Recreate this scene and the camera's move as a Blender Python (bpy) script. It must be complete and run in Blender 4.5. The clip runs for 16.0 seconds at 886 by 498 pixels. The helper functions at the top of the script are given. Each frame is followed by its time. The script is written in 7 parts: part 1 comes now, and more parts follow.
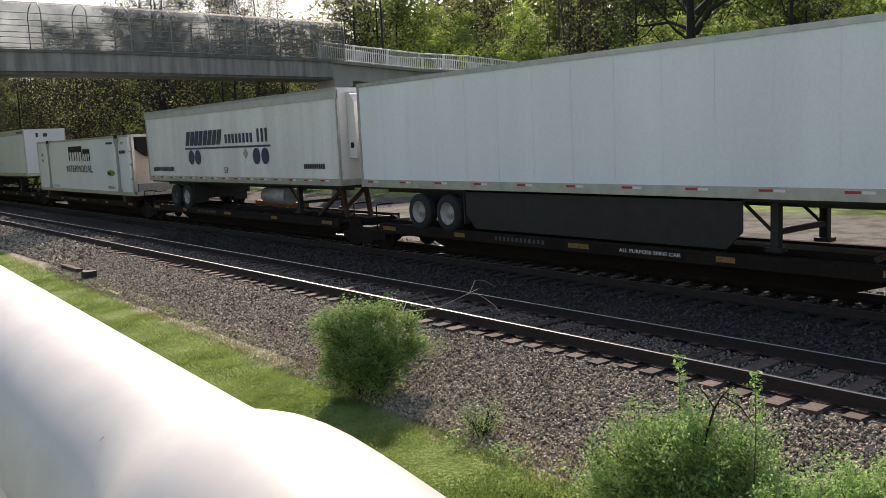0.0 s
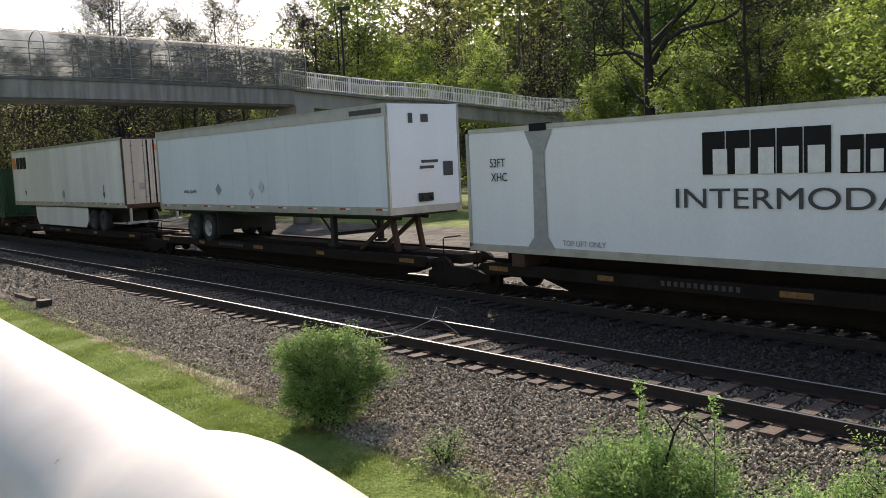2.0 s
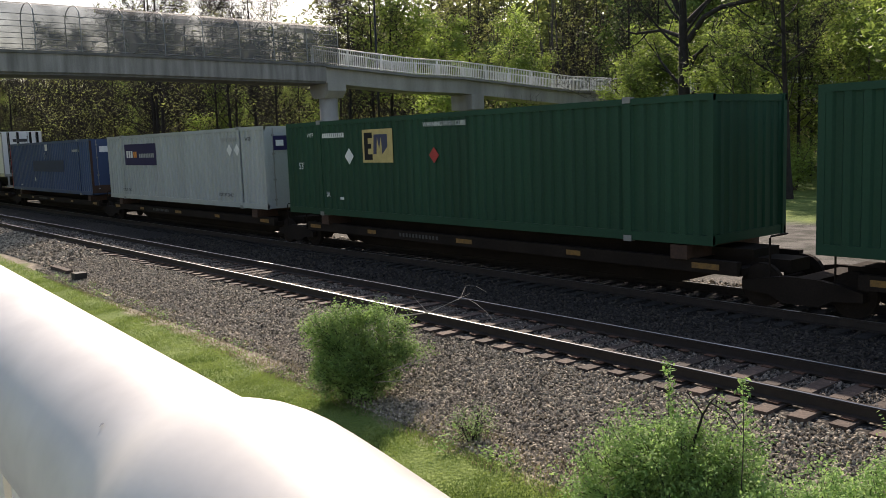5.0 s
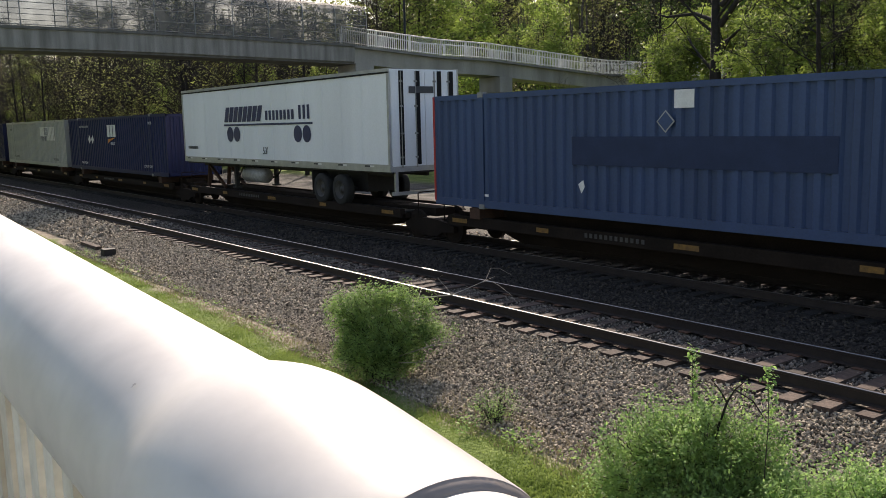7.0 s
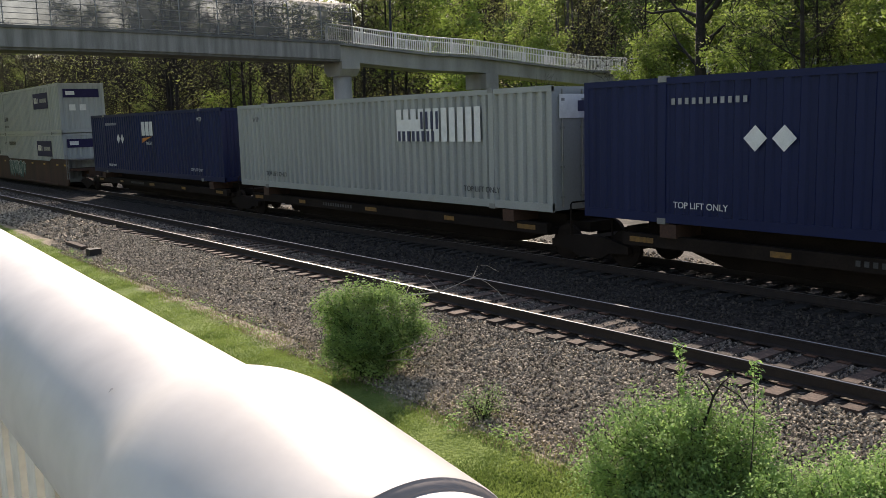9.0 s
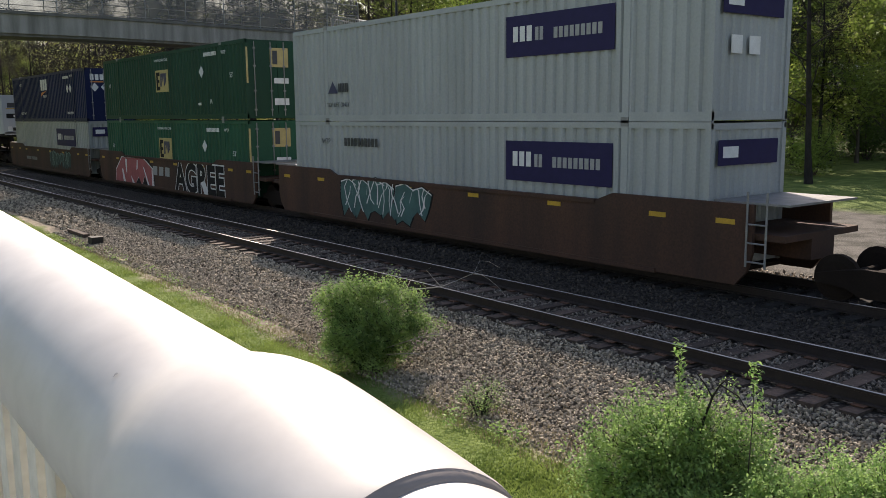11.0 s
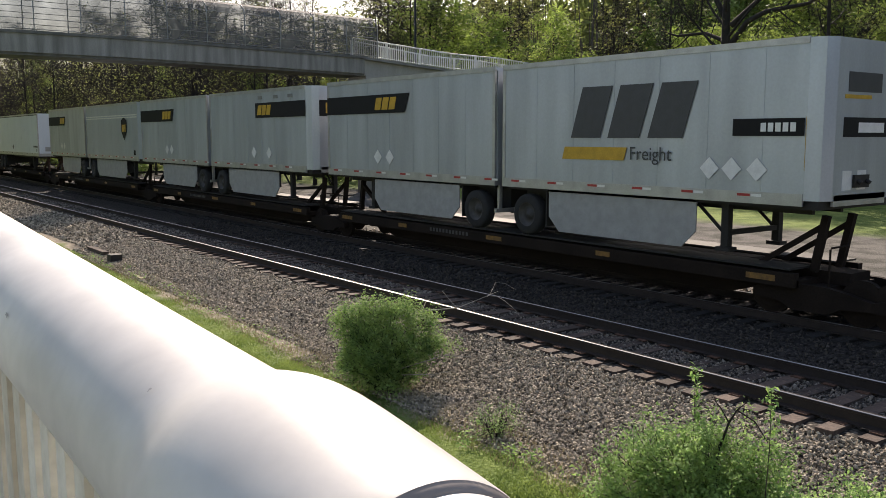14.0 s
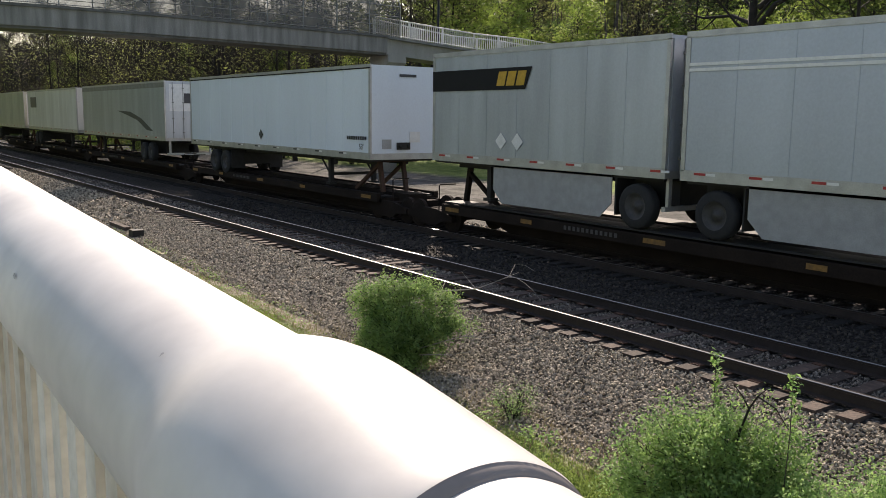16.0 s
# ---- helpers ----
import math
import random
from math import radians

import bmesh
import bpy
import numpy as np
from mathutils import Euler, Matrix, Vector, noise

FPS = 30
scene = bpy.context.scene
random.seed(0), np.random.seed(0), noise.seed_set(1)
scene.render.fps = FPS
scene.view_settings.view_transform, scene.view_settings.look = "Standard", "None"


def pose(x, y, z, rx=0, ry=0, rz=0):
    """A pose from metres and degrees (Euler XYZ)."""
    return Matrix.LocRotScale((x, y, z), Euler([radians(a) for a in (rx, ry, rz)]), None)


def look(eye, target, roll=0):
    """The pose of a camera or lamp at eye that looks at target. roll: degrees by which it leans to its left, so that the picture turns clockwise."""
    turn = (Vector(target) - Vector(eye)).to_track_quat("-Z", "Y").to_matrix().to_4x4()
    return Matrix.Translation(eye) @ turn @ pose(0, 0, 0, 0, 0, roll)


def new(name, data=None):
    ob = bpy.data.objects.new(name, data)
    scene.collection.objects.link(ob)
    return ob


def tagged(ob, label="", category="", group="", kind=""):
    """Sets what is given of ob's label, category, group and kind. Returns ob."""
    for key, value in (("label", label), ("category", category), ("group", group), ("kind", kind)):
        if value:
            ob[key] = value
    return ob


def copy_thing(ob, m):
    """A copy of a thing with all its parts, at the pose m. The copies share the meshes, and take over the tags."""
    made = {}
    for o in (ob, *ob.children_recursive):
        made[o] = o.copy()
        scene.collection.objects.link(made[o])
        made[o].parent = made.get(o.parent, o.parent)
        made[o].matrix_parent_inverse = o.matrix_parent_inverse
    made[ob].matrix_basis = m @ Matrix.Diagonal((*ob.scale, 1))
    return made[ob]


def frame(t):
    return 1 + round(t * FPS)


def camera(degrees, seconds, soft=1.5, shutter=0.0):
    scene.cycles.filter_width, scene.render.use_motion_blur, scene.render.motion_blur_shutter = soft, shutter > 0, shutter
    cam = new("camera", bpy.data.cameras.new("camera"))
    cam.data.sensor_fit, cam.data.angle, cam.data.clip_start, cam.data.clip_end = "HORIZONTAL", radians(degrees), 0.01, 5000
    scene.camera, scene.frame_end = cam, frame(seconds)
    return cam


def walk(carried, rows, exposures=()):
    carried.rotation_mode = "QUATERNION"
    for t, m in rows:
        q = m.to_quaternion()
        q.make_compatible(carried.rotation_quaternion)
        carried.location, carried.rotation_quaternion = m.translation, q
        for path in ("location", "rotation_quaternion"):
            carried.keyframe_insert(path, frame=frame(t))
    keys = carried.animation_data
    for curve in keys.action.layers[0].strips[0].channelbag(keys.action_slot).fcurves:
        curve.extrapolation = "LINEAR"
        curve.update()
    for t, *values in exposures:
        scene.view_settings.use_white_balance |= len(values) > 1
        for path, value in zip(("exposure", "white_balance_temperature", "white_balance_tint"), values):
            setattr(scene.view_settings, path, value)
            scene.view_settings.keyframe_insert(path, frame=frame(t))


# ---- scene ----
# ---------------------------------------------------------------- camera
cam = camera(53.32, 16.0, soft=0.6)
ROWS = [
    (0, pose(-0.0229, -10.3657, 3.3554, 82.62, 2.65, 51.53)),
    (0.5, pose(-0.0153, -10.3683, 3.3548, 82.18, 2.06, 49.95)),
    (1, pose(-0.0057, -10.3742, 3.3588, 83.32, 2.56, 48.75)),
    (1.5, pose(-0.0091, -10.3710, 3.3569, 84.31, 2.72, 48.84)),
    (2, pose(-0.0038, -10.3720, 3.3573, 84.25, 2.58, 49.06)),
    (2.5, pose(-0.0016, -10.3729, 3.3581, 84.05, 2.50, 49.28)),
    (3, pose(0.0012, -10.3742, 3.3584, 83.99, 2.44, 49.59)),
    (5.5, pose(0.0001, -10.3779, 3.3554, 82.41, 1.80, 51.63)),
    (6, pose(-0.0018, -10.3782, 3.3522, 81.84, 1.34, 52.11)),
    (6.5, pose(-0.0109, -10.3756, 3.3484, 81.82, 1.14, 52.48)),
    (7, pose(-0.0031, -10.3790, 3.3502, 81.84, 1.30, 52.81)),
    (7.5, pose(-0.0036, -10.3783, 3.3514, 81.78, 1.53, 53.14)),
    (8, pose(-0.0120, -10.3750, 3.3479, 81.75, 1.59, 52.95)),
    (8.5, pose(-0.0029, -10.3753, 3.3516, 81.71, 1.62, 52.13)),
    (9, pose(0.0066, -10.3777, 3.3542, 81.63, 1.61, 51.95)),
    (9.5, pose(0.0006, -10.3771, 3.3523, 81.53, 1.22, 52.17)),
    (12, pose(0.0054, -10.3833, 3.3515, 81.45, 0.20, 52.22)),
    (12.5, pose(0.0102, -10.3872, 3.3540, 82.39, 0.34, 53.14)),
    (13, pose(-0.0131, -10.3795, 3.3452, 82.66, 0.26, 53.96)),
    (13.5, pose(0.0070, -10.3877, 3.3502, 82.44, 0.02, 54.08)),
    (14, pose(0.0202, -10.3921, 3.3574, 82.69, 0.04, 53.35)),
    (14.5, pose(0.0041, -10.3873, 3.3480, 82.39, -0.61, 53.23)),
    (15, pose(-0.0094, -10.3820, 3.3439, 81.76, -0.76, 53.83)),
    (15.5, pose(-0.0110, -10.3801, 3.3445, 81.51, -0.59, 54.12)),
    (16, pose(-0.0184, -10.3767, 3.3413, 81.45, -0.72, 54.72)),
]
EXPOSURES = [(0, 0.82, 7500, 17.0), (16, 0.82, 7500, 17.0)]
walk(cam, ROWS, EXPOSURES)

# ---------------------------------------------------------------- light
SUN_TO = Vector((-1.04, 0.78, 1.0)).normalized()
world = bpy.data.worlds.new("world")
scene.world = world
world.use_nodes = True
wn, wl = world.node_tree.nodes, world.node_tree.links
sky = wn.new("ShaderNodeTexSky")
sky.sky_type, sky.sun_disc = "NISHITA", False
sky.sun_elevation = math.asin(SUN_TO.z)
sky.sun_rotation = math.atan2(SUN_TO.x, SUN_TO.y)
sky.dust_density, sky.air_density = 1.2, 1.0
wl.new(sky.outputs["Color"], wn["Background"].inputs["Color"])
wn["Background"].inputs["Strength"].default_value = 0.128
sun_data = bpy.data.lights.new("sun", "SUN")
sun_data.energy, sun_data.angle, sun_data.color = 4.4, radians(0.6), (1.0, 0.95, 0.87)
sun = new("sun", sun_data)
sun.matrix_world = look((0, 0, 40), Vector((0, 0, 40)) - SUN_TO)


# ---------------------------------------------------------------- materials
def surf(name, col, rough=0.6, metal=0.0, var=0.25, scale=3.0, bump=0.15, bscale=40.0, col2=None, streak=False, rnd=0.0, spec=0.5):
    """A surface with two scales of variation and fine relief. rnd: variation from object to object."""
    m = bpy.data.materials.new(name)
    m.use_nodes = True
    n, l = m.node_tree.nodes, m.node_tree.links
    b = n["Principled BSDF"]
    b.inputs["Roughness"].default_value, b.inputs["Metallic"].default_value = rough, metal
    b.inputs["Specular IOR Level"].default_value = spec
    tc = n.new("ShaderNodeTexCoord")
    mp = n.new("ShaderNodeMapping")
    if streak:
        mp.inputs["Scale"].default_value = (1.0, 1.0, 0.12)
    l.new(tc.outputs["Object"], mp.inputs["Vector"])
    big, fine = n.new("ShaderNodeTexNoise"), n.new("ShaderNodeTexNoise")
    big.inputs["Scale"].default_value, big.inputs["Detail"].default_value = scale, 6
    fine.inputs["Scale"].default_value, fine.inputs["Detail"].default_value = bscale, 3
    l.new(mp.outputs["Vector"], big.inputs["Vector"])
    l.new(tc.outputs["Object"], fine.inputs["Vector"])
    ramp = n.new("ShaderNodeValToRGB")
    ramp.color_ramp.elements[0].position, ramp.color_ramp.elements[1].position = 0.32, 0.68
    dark = col2 or tuple(c * (1 - var) for c in col)
    ramp.color_ramp.elements[0].color = (*dark, 1)
    ramp.color_ramp.elements[1].color = (*col, 1)
    l.new(big.outputs["Fac"], ramp.inputs["Fac"])
    mix = n.new("ShaderNodeMix")
    mix.data_type, mix.blend_type = "RGBA", "MULTIPLY"
    mix.inputs["Factor"].default_value = min(1.0, var * 1.5)
    l.new(ramp.outputs["Color"], mix.inputs["A"])
    l.new(fine.outputs["Fac"], mix.inputs["B"])
    out = mix.outputs["Result"]
    if rnd:
        oi, hs, mr = n.new("ShaderNodeObjectInfo"), n.new("ShaderNodeHueSaturation"), n.new("ShaderNodeMapRange")
        mr.inputs["To Min"].default_value, mr.inputs["To Max"].default_value = 1 - rnd, 1 + rnd
        l.new(oi.outputs["Random"], mr.inputs["Value"])
        l.new(mr.outputs["Result"], hs.inputs["Value"])
        l.new(out, hs.inputs["Color"])
        out = hs.outputs["Color"]
    l.new(out, b.inputs["Base Color"])
    bp = n.new("ShaderNodeBump")
    bp.inputs["Strength"].default_value, bp.inputs["Distance"].default_value = bump, 0.02
    l.new(fine.outputs["Fac"], bp.inputs["Height"])
    l.new(bp.outputs["Normal"], b.inputs["Normal"])
    return m


def leafy(name, col_a, col_b, glow=0.45, clump=0.5, share=0.65, vary=0.27):
    """Thin leaves: part of the light passes through them; each leaf has its own tone."""
    m = bpy.data.materials.new(name)
    m.use_nodes = True
    n, l = m.node_tree.nodes, m.node_tree.links
    b = n["Principled BSDF"]
    b.inputs["Roughness"].default_value = 0.55
    b.inputs["Specular IOR Level"].default_value = 0.3
    geo, ramp = n.new("ShaderNodeNewGeometry"), n.new("ShaderNodeValToRGB")
    ramp.color_ramp.elements[0].color, ramp.color_ramp.elements[1].color = (*col_a, 1), (*col_b, 1)
    tc, noi, cm, mx0 = n.new("ShaderNodeTexCoord"), n.new("ShaderNodeTexNoise"), n.new("ShaderNodeMapRange"), n.new("ShaderNodeMix")
    noi.inputs["Scale"].default_value, noi.inputs["Detail"].default_value = clump, 3
    cm.inputs["From Min"].default_value, cm.inputs["From Max"].default_value = 0.36, 0.64
    l.new(tc.outputs["Object"], noi.inputs["Vector"])
    l.new(noi.outputs["Fac"], cm.inputs["Value"])
    mx0.inputs["Factor"].default_value = share
    l.new(geo.outputs["Random Per Island"], mx0.inputs["A"])
    l.new(cm.outputs["Result"], mx0.inputs["B"])
    l.new(mx0.outputs["Result"], ramp.inputs["Fac"])
    oi, hs, mr = n.new("ShaderNodeObjectInfo"), n.new("ShaderNodeHueSaturation"), n.new("ShaderNodeMapRange")
    mr.inputs["To Min"].default_value, mr.inputs["To Max"].default_value = 1 - vary, 1 + vary * 0.9
    l.new(oi.outputs["Random"], mr.inputs["Value"])
    l.new(mr.outputs["Result"], hs.inputs["Value"])
    l.new(ramp.outputs["Color"], hs.inputs["Color"])
    tr, mx = n.new("ShaderNodeBsdfTranslucent"), n.new("ShaderNodeMixShader")
    l.new(hs.outputs["Color"], b.inputs["Base Color"])
    l.new(hs.outputs["Color"], tr.inputs["Color"])
    mx.inputs["Fac"].default_value = glow
    l.new(b.outputs["BSDF"], mx.inputs[1])
    l.new(tr.outputs["BSDF"], mx.inputs[2])
    l.new(mx.outputs["Shader"], n["Material Output"].inputs["Surface"])
    return m


def netting(name, col, cover):
    """Chain-link mesh: fine wire, mostly open."""
    m = bpy.data.materials.new(name)
    m.use_nodes = True
    n, l = m.node_tree.nodes, m.node_tree.links
    b = n["Principled BSDF"]
    b.inputs["Base Color"].default_value = (*col, 1)
    b.inputs["Metallic"].default_value, b.inputs["Roughness"].default_value = 0.0, 0.8
    tc, noi, mr = n.new("ShaderNodeTexCoord"), n.new("ShaderNodeTexNoise"), n.new("ShaderNodeMapRange")
    noi.inputs["Scale"].default_value = 0.7
    l.new(tc.outputs["Object"], noi.inputs["Vector"])
    mr.inputs["From Min"].default_value, mr.inputs["From Max"].default_value = 0.35, 0.65
    mr.inputs["To Min"].default_value, mr.inputs["To Max"].default_value = cover * 0.8, cover * 1.2
    l.new(noi.outputs["Fac"], mr.inputs["Value"])
    tr, mx = n.new("ShaderNodeBsdfTransparent"), n.new("ShaderNodeMixShader")
    l.new(mr.outputs["Result"], mx.inputs["Fac"])
    l.new(tr.outputs["BSDF"], mx.inputs[1])
    l.new(b.outputs["BSDF"], mx.inputs[2])
    l.new(mx.outputs["Shader"], n["Material Output"].inputs["Surface"])
    return m


M = {
    "rail": surf("rail_steel", (0.045, 0.031, 0.025), 0.75, 0.2, 0.35, 6, 0.1),
    "railhead": surf("rail_head", (0.50, 0.49, 0.48), 0.40, 1.0, 0.25, 4, 0.02),
    "tie": surf("tie_wood", (0.125, 0.085, 0.066), 0.9, 0, 0.5, 7, 0.5, 30, col2=(0.06, 0.043, 0.036), rnd=0.55),
    # sleeper wood coloured dark for the shade under the train
    "tie_shade": surf("shade_dark_tie_wood", (0.032, 0.028, 0.025), 0.9, 0, 0.5, 7, 0.5, 30),
    "plate": surf("tie_plate", (0.16, 0.08, 0.05), 0.8, 0.3, 0.4, 20),
    "stone": None,
    "concrete": surf("concrete", (0.47, 0.455, 0.42), 0.88, 0, 0.35, 0.9, 0.15, 25, col2=(0.29, 0.28, 0.26), streak=True),
    "concrete_dark": surf("concrete_stained", (0.34, 0.33, 0.31), 0.9, 0, 0.4, 1.2, 0.15, 25, streak=True),
    "galv": surf("galvanised_steel", (0.30, 0.30, 0.295), 0.55, 0.4, 0.25, 4, 0.05),
    "white_rail": surf("white_painted_railing", (0.80, 0.80, 0.77), 0.5, 0, 0.15, 2, 0.05),
    "pipe": surf("white_painted_pipe", (0.66, 0.63, 0.59), 0.45, 0, 0.13, 8, 0.012, 60, col2=(0.46, 0.445, 0.425)),
    "lip": surf("dark_lip", (0.20, 0.195, 0.185), 0.9, 0, 0.4, 2.2, 0.15, 25, streak=True),
    "pale_concrete": surf("pale_concrete", (0.55, 0.53, 0.49), 0.9, 0, 0.3, 1.2, 0.15, 25),
    "gasket": surf("dark_seal", (0.30, 0.255, 0.23), 0.6, 0, 0.15, 30),
    "slat": surf("white_painted_slat", (0.78, 0.75, 0.68), 0.5, 0, 0.3, 12, 0.08, 60, col2=(0.5, 0.46, 0.38), streak=True),
    "white": surf("white_trailer_skin", (0.77, 0.79, 0.82), 0.42, 0, 0.10, 0.8, 0.03, 20, streak=True),
    "white_old": surf("weathered_white_skin", (0.80, 0.785, 0.77), 0.5, 0, 0.18, 1.2, 0.05, 20, col2=(0.66, 0.64, 0.62), streak=True),
    "bluewhite": surf("cool_white_skin", (0.66, 0.72, 0.79), 0.4, 0, 0.1, 0.6, 0.03, 20, streak=True),
    "silver": surf("dull_silver_skin", (0.44, 0.475, 0.52), 0.4, 0.4, 0.12, 1.6, 0.02, 20, col2=(0.34, 0.365, 0.40), streak=True),
    "bluegrey": surf("blue_grey_skin", (0.42, 0.46, 0.53), 0.4, 0.45, 0.14, 0.8, 0.03, 20, streak=True),
    "grey_bark": surf("grey_bark", (0.20, 0.165, 0.135), 0.95, 0, 0.5, 3, 0.6, 18),
    "tan": surf("tan_trailer_skin", (0.55, 0.54, 0.45), 0.6, 0, 0.2, 1, 0.05, 20, streak=True),
    "door_tan": surf("stained_cream_doors", (0.66, 0.57, 0.49), 0.6, 0, 0.25, 1.5, 0.05, 20, streak=True),
    "trim": surf("aluminium_trim", (0.52, 0.52, 0.51), 0.4, 0.5, 0.25, 3, 0.05),
    "greytrim": surf("grey_trim", (0.30, 0.30, 0.29), 0.6, 0.1, 0.3, 3, 0.05),
    "dark": surf("dark_underframe", (0.026, 0.024, 0.023), 0.7, 0.1, 0.4, 5, 0.1),
    "black": surf("black_paint", (0.012, 0.012, 0.013), 0.7, 0, 0.2, 5, 0.02, spec=0.2),
    "navy_mark": surf("navy_marking", (0.03, 0.035, 0.09), 0.5, 0, 0.15, 5, 0.02),
    "char": surf("charcoal_marking", (0.045, 0.047, 0.055), 0.5, 0, 0.2, 5, 0.02),
    "whitemark": surf("white_marking", (0.75, 0.75, 0.74), 0.5, 0, 0.15, 5, 0.02),
    "faded": surf("faded_placard", (0.52, 0.56, 0.60), 0.5, 0, 0.15, 5, 0.02),
    "greymark": surf("grey_marking", (0.36, 0.365, 0.365), 0.5, 0, 0.2, 5, 0.02),
    "red": surf("red_marking", (0.45, 0.03, 0.03), 0.5, 0, 0.2, 5, 0.02),
    "orange": surf("orange_marking", (0.75, 0.25, 0.04), 0.5, 0, 0.2, 5, 0.02),
    "reflector": surf("dirty_reflector", (0.34, 0.165, 0.03), 0.5, 0, 0.45, 9, 0.02, col2=(0.16, 0.08, 0.025)),
    "yellow": surf("yellow_marking", (0.62, 0.36, 0.03), 0.5, 0, 0.25, 5, 0.02),
    "gold": surf("gold_marking", (0.55, 0.42, 0.17), 0.5, 0, 0.2, 5, 0.02),
    "purple": surf("purple_panel", (0.022, 0.018, 0.075), 0.6, 0, 0.15, 5, 0.02, spec=0.2),
    "overpaint": surf("overpainted_blue", (0.026, 0.043, 0.098), 0.6, 0, 0.2, 2, 0.02, spec=0.2),
    "wornmark": surf("worn_pale_marking", (0.085, 0.08, 0.075), 0.7, 0, 0.4, 8, 0.02),
    "ecogreen": surf("green_marking", (0.18, 0.27, 0.05), 0.5, 0, 0.2, 5, 0.02),
    "pink": surf("faded_red_spray_paint", (0.48, 0.12, 0.12), 0.7, 0, 0.25, 3, 0.02),
    "teal_dark": surf("dark_green_spray_paint", (0.022, 0.075, 0.066), 0.7, 0, 0.4, 4, 0.02),
    "mint": surf("pale_green_spray_paint", (0.24, 0.38, 0.33), 0.7, 0, 0.3, 4, 0.02),
    "teal": surf("teal_spray_paint", (0.06, 0.16, 0.15), 0.7, 0, 0.3, 3, 0.02),
    "green": surf("green_container_paint", (0.009, 0.062, 0.034), 0.55, 0, 0.25, 1.2, 0.04, 20, streak=True, spec=0.25),
    "green_faded": surf("faded_green_container_paint", (0.017, 0.105, 0.058), 0.55, 0, 0.25, 1.2, 0.04, 20, streak=True, spec=0.25),
    "grey": surf("grey_container_paint", (0.37, 0.395, 0.40), 0.4, 0, 0.16, 1.2, 0.04, 20, streak=True),
    "greygreen": surf("pale_grey_container_paint", (0.335, 0.352, 0.345), 0.38, 0, 0.16, 1.2, 0.04, 20, streak=True),
    "blue": surf("faded_blue_container_paint", (0.034, 0.074, 0.18), 0.6, 0, 0.25, 1.2, 0.04, 20, streak=True),
    "navy": surf("navy_container_paint", (0.009, 0.017, 0.072), 0.5, 0, 0.2, 1.2, 0.04, 20, streak=True, spec=0.2),
    "rust": surf("rust_brown_wagon_paint", (0.12, 0.05, 0.026), 0.8, 0, 0.5, 0.9, 0.1, 25, col2=(0.05, 0.024, 0.015), streak=True),
    "sill": surf("dark_brown_wagon_paint", (0.030, 0.021, 0.016), 0.9, 0, 0.4, 1.5, 0.1, 25, spec=0.15),
    "roof_grey": surf("pale_grey_roof_band", (0.50, 0.49, 0.46), 0.6, 0.05, 0.2, 1.5, 0.04, 20),
    "girder": surf("stained_concrete", (0.40, 0.39, 0.365), 0.9, 0, 0.4, 2.2, 0.15, 25, col2=(0.20, 0.19, 0.178), streak=True),
    "orange_rust": surf("orange_rust", (0.42, 0.17, 0.05), 0.8, 0, 0.4, 2, 0.1, 25),
    "tyre": surf("tyre_rubber", (0.022, 0.022, 0.022), 0.85, 0, 0.3, 10, 0.2),
    "hub_dark": surf("grimy_wheel", (0.085, 0.08, 0.075), 0.7, 0.1, 0.4, 8, 0.05),
    "hub": surf("dusty_white_wheel", (0.42, 0.41, 0.39), 0.5, 0.2, 0.3, 8, 0.05),
    "bark": surf("bark", (0.15, 0.122, 0.10), 0.95, 0, 0.5, 3, 0.6, 18),
    "bark_dark": surf("dark_bark", (0.045, 0.036, 0.03), 0.95, 0, 0.5, 3, 0.6, 18),
    "twig": surf("grey_twig", (0.42, 0.39, 0.34), 0.9, 0, 0.3, 5, 0.1),
    "dry_twig": surf("dry_brown_twig", (0.20, 0.12, 0.08), 0.9, 0, 0.4, 20, 0.1),
    "leaf": leafy("spring_leaves", (0.085, 0.13, 0.03), (0.34, 0.455, 0.105), 0.56),
    "leaf_dark": leafy("dark_leaves", (0.05, 0.09, 0.025), (0.17, 0.26, 0.065), 0.45),
    "leaf_yellow": leafy("yellow_green_buds", (0.17, 0.17, 0.07), (0.38, 0.43, 0.13), 0.5),
    "leaf_bush": leafy("bush_leaves", (0.12, 0.24, 0.072), (0.40, 0.57, 0.19), 0.52, 3.5, 0.4, 0.06),
    "leaf_bush_deep": leafy("deep_bush_leaves", (0.10, 0.20, 0.058), (0.37, 0.52, 0.17), 0.52, 3.0, 0.5, 0.06),
    "blade": leafy("grass_blades", (0.095, 0.15, 0.034), (0.25, 0.325, 0.09), 0.45, 1.6, 0.7),
    "dry": leafy("dry_grass", (0.22, 0.19, 0.10), (0.36, 0.31, 0.19), 0.3),
    "far": leafy("far_leaves", (0.13, 0.125, 0.06), (0.34, 0.40, 0.13), 0.6, 0.10, 0.7),
    "lamp_black": surf("black_lamp_paint", (0.015, 0.015, 0.016), 0.5, 0.2, 0.2, 5, 0.02),
    "net": netting("chain_link", (0.125, 0.123, 0.118), 0.60),
}


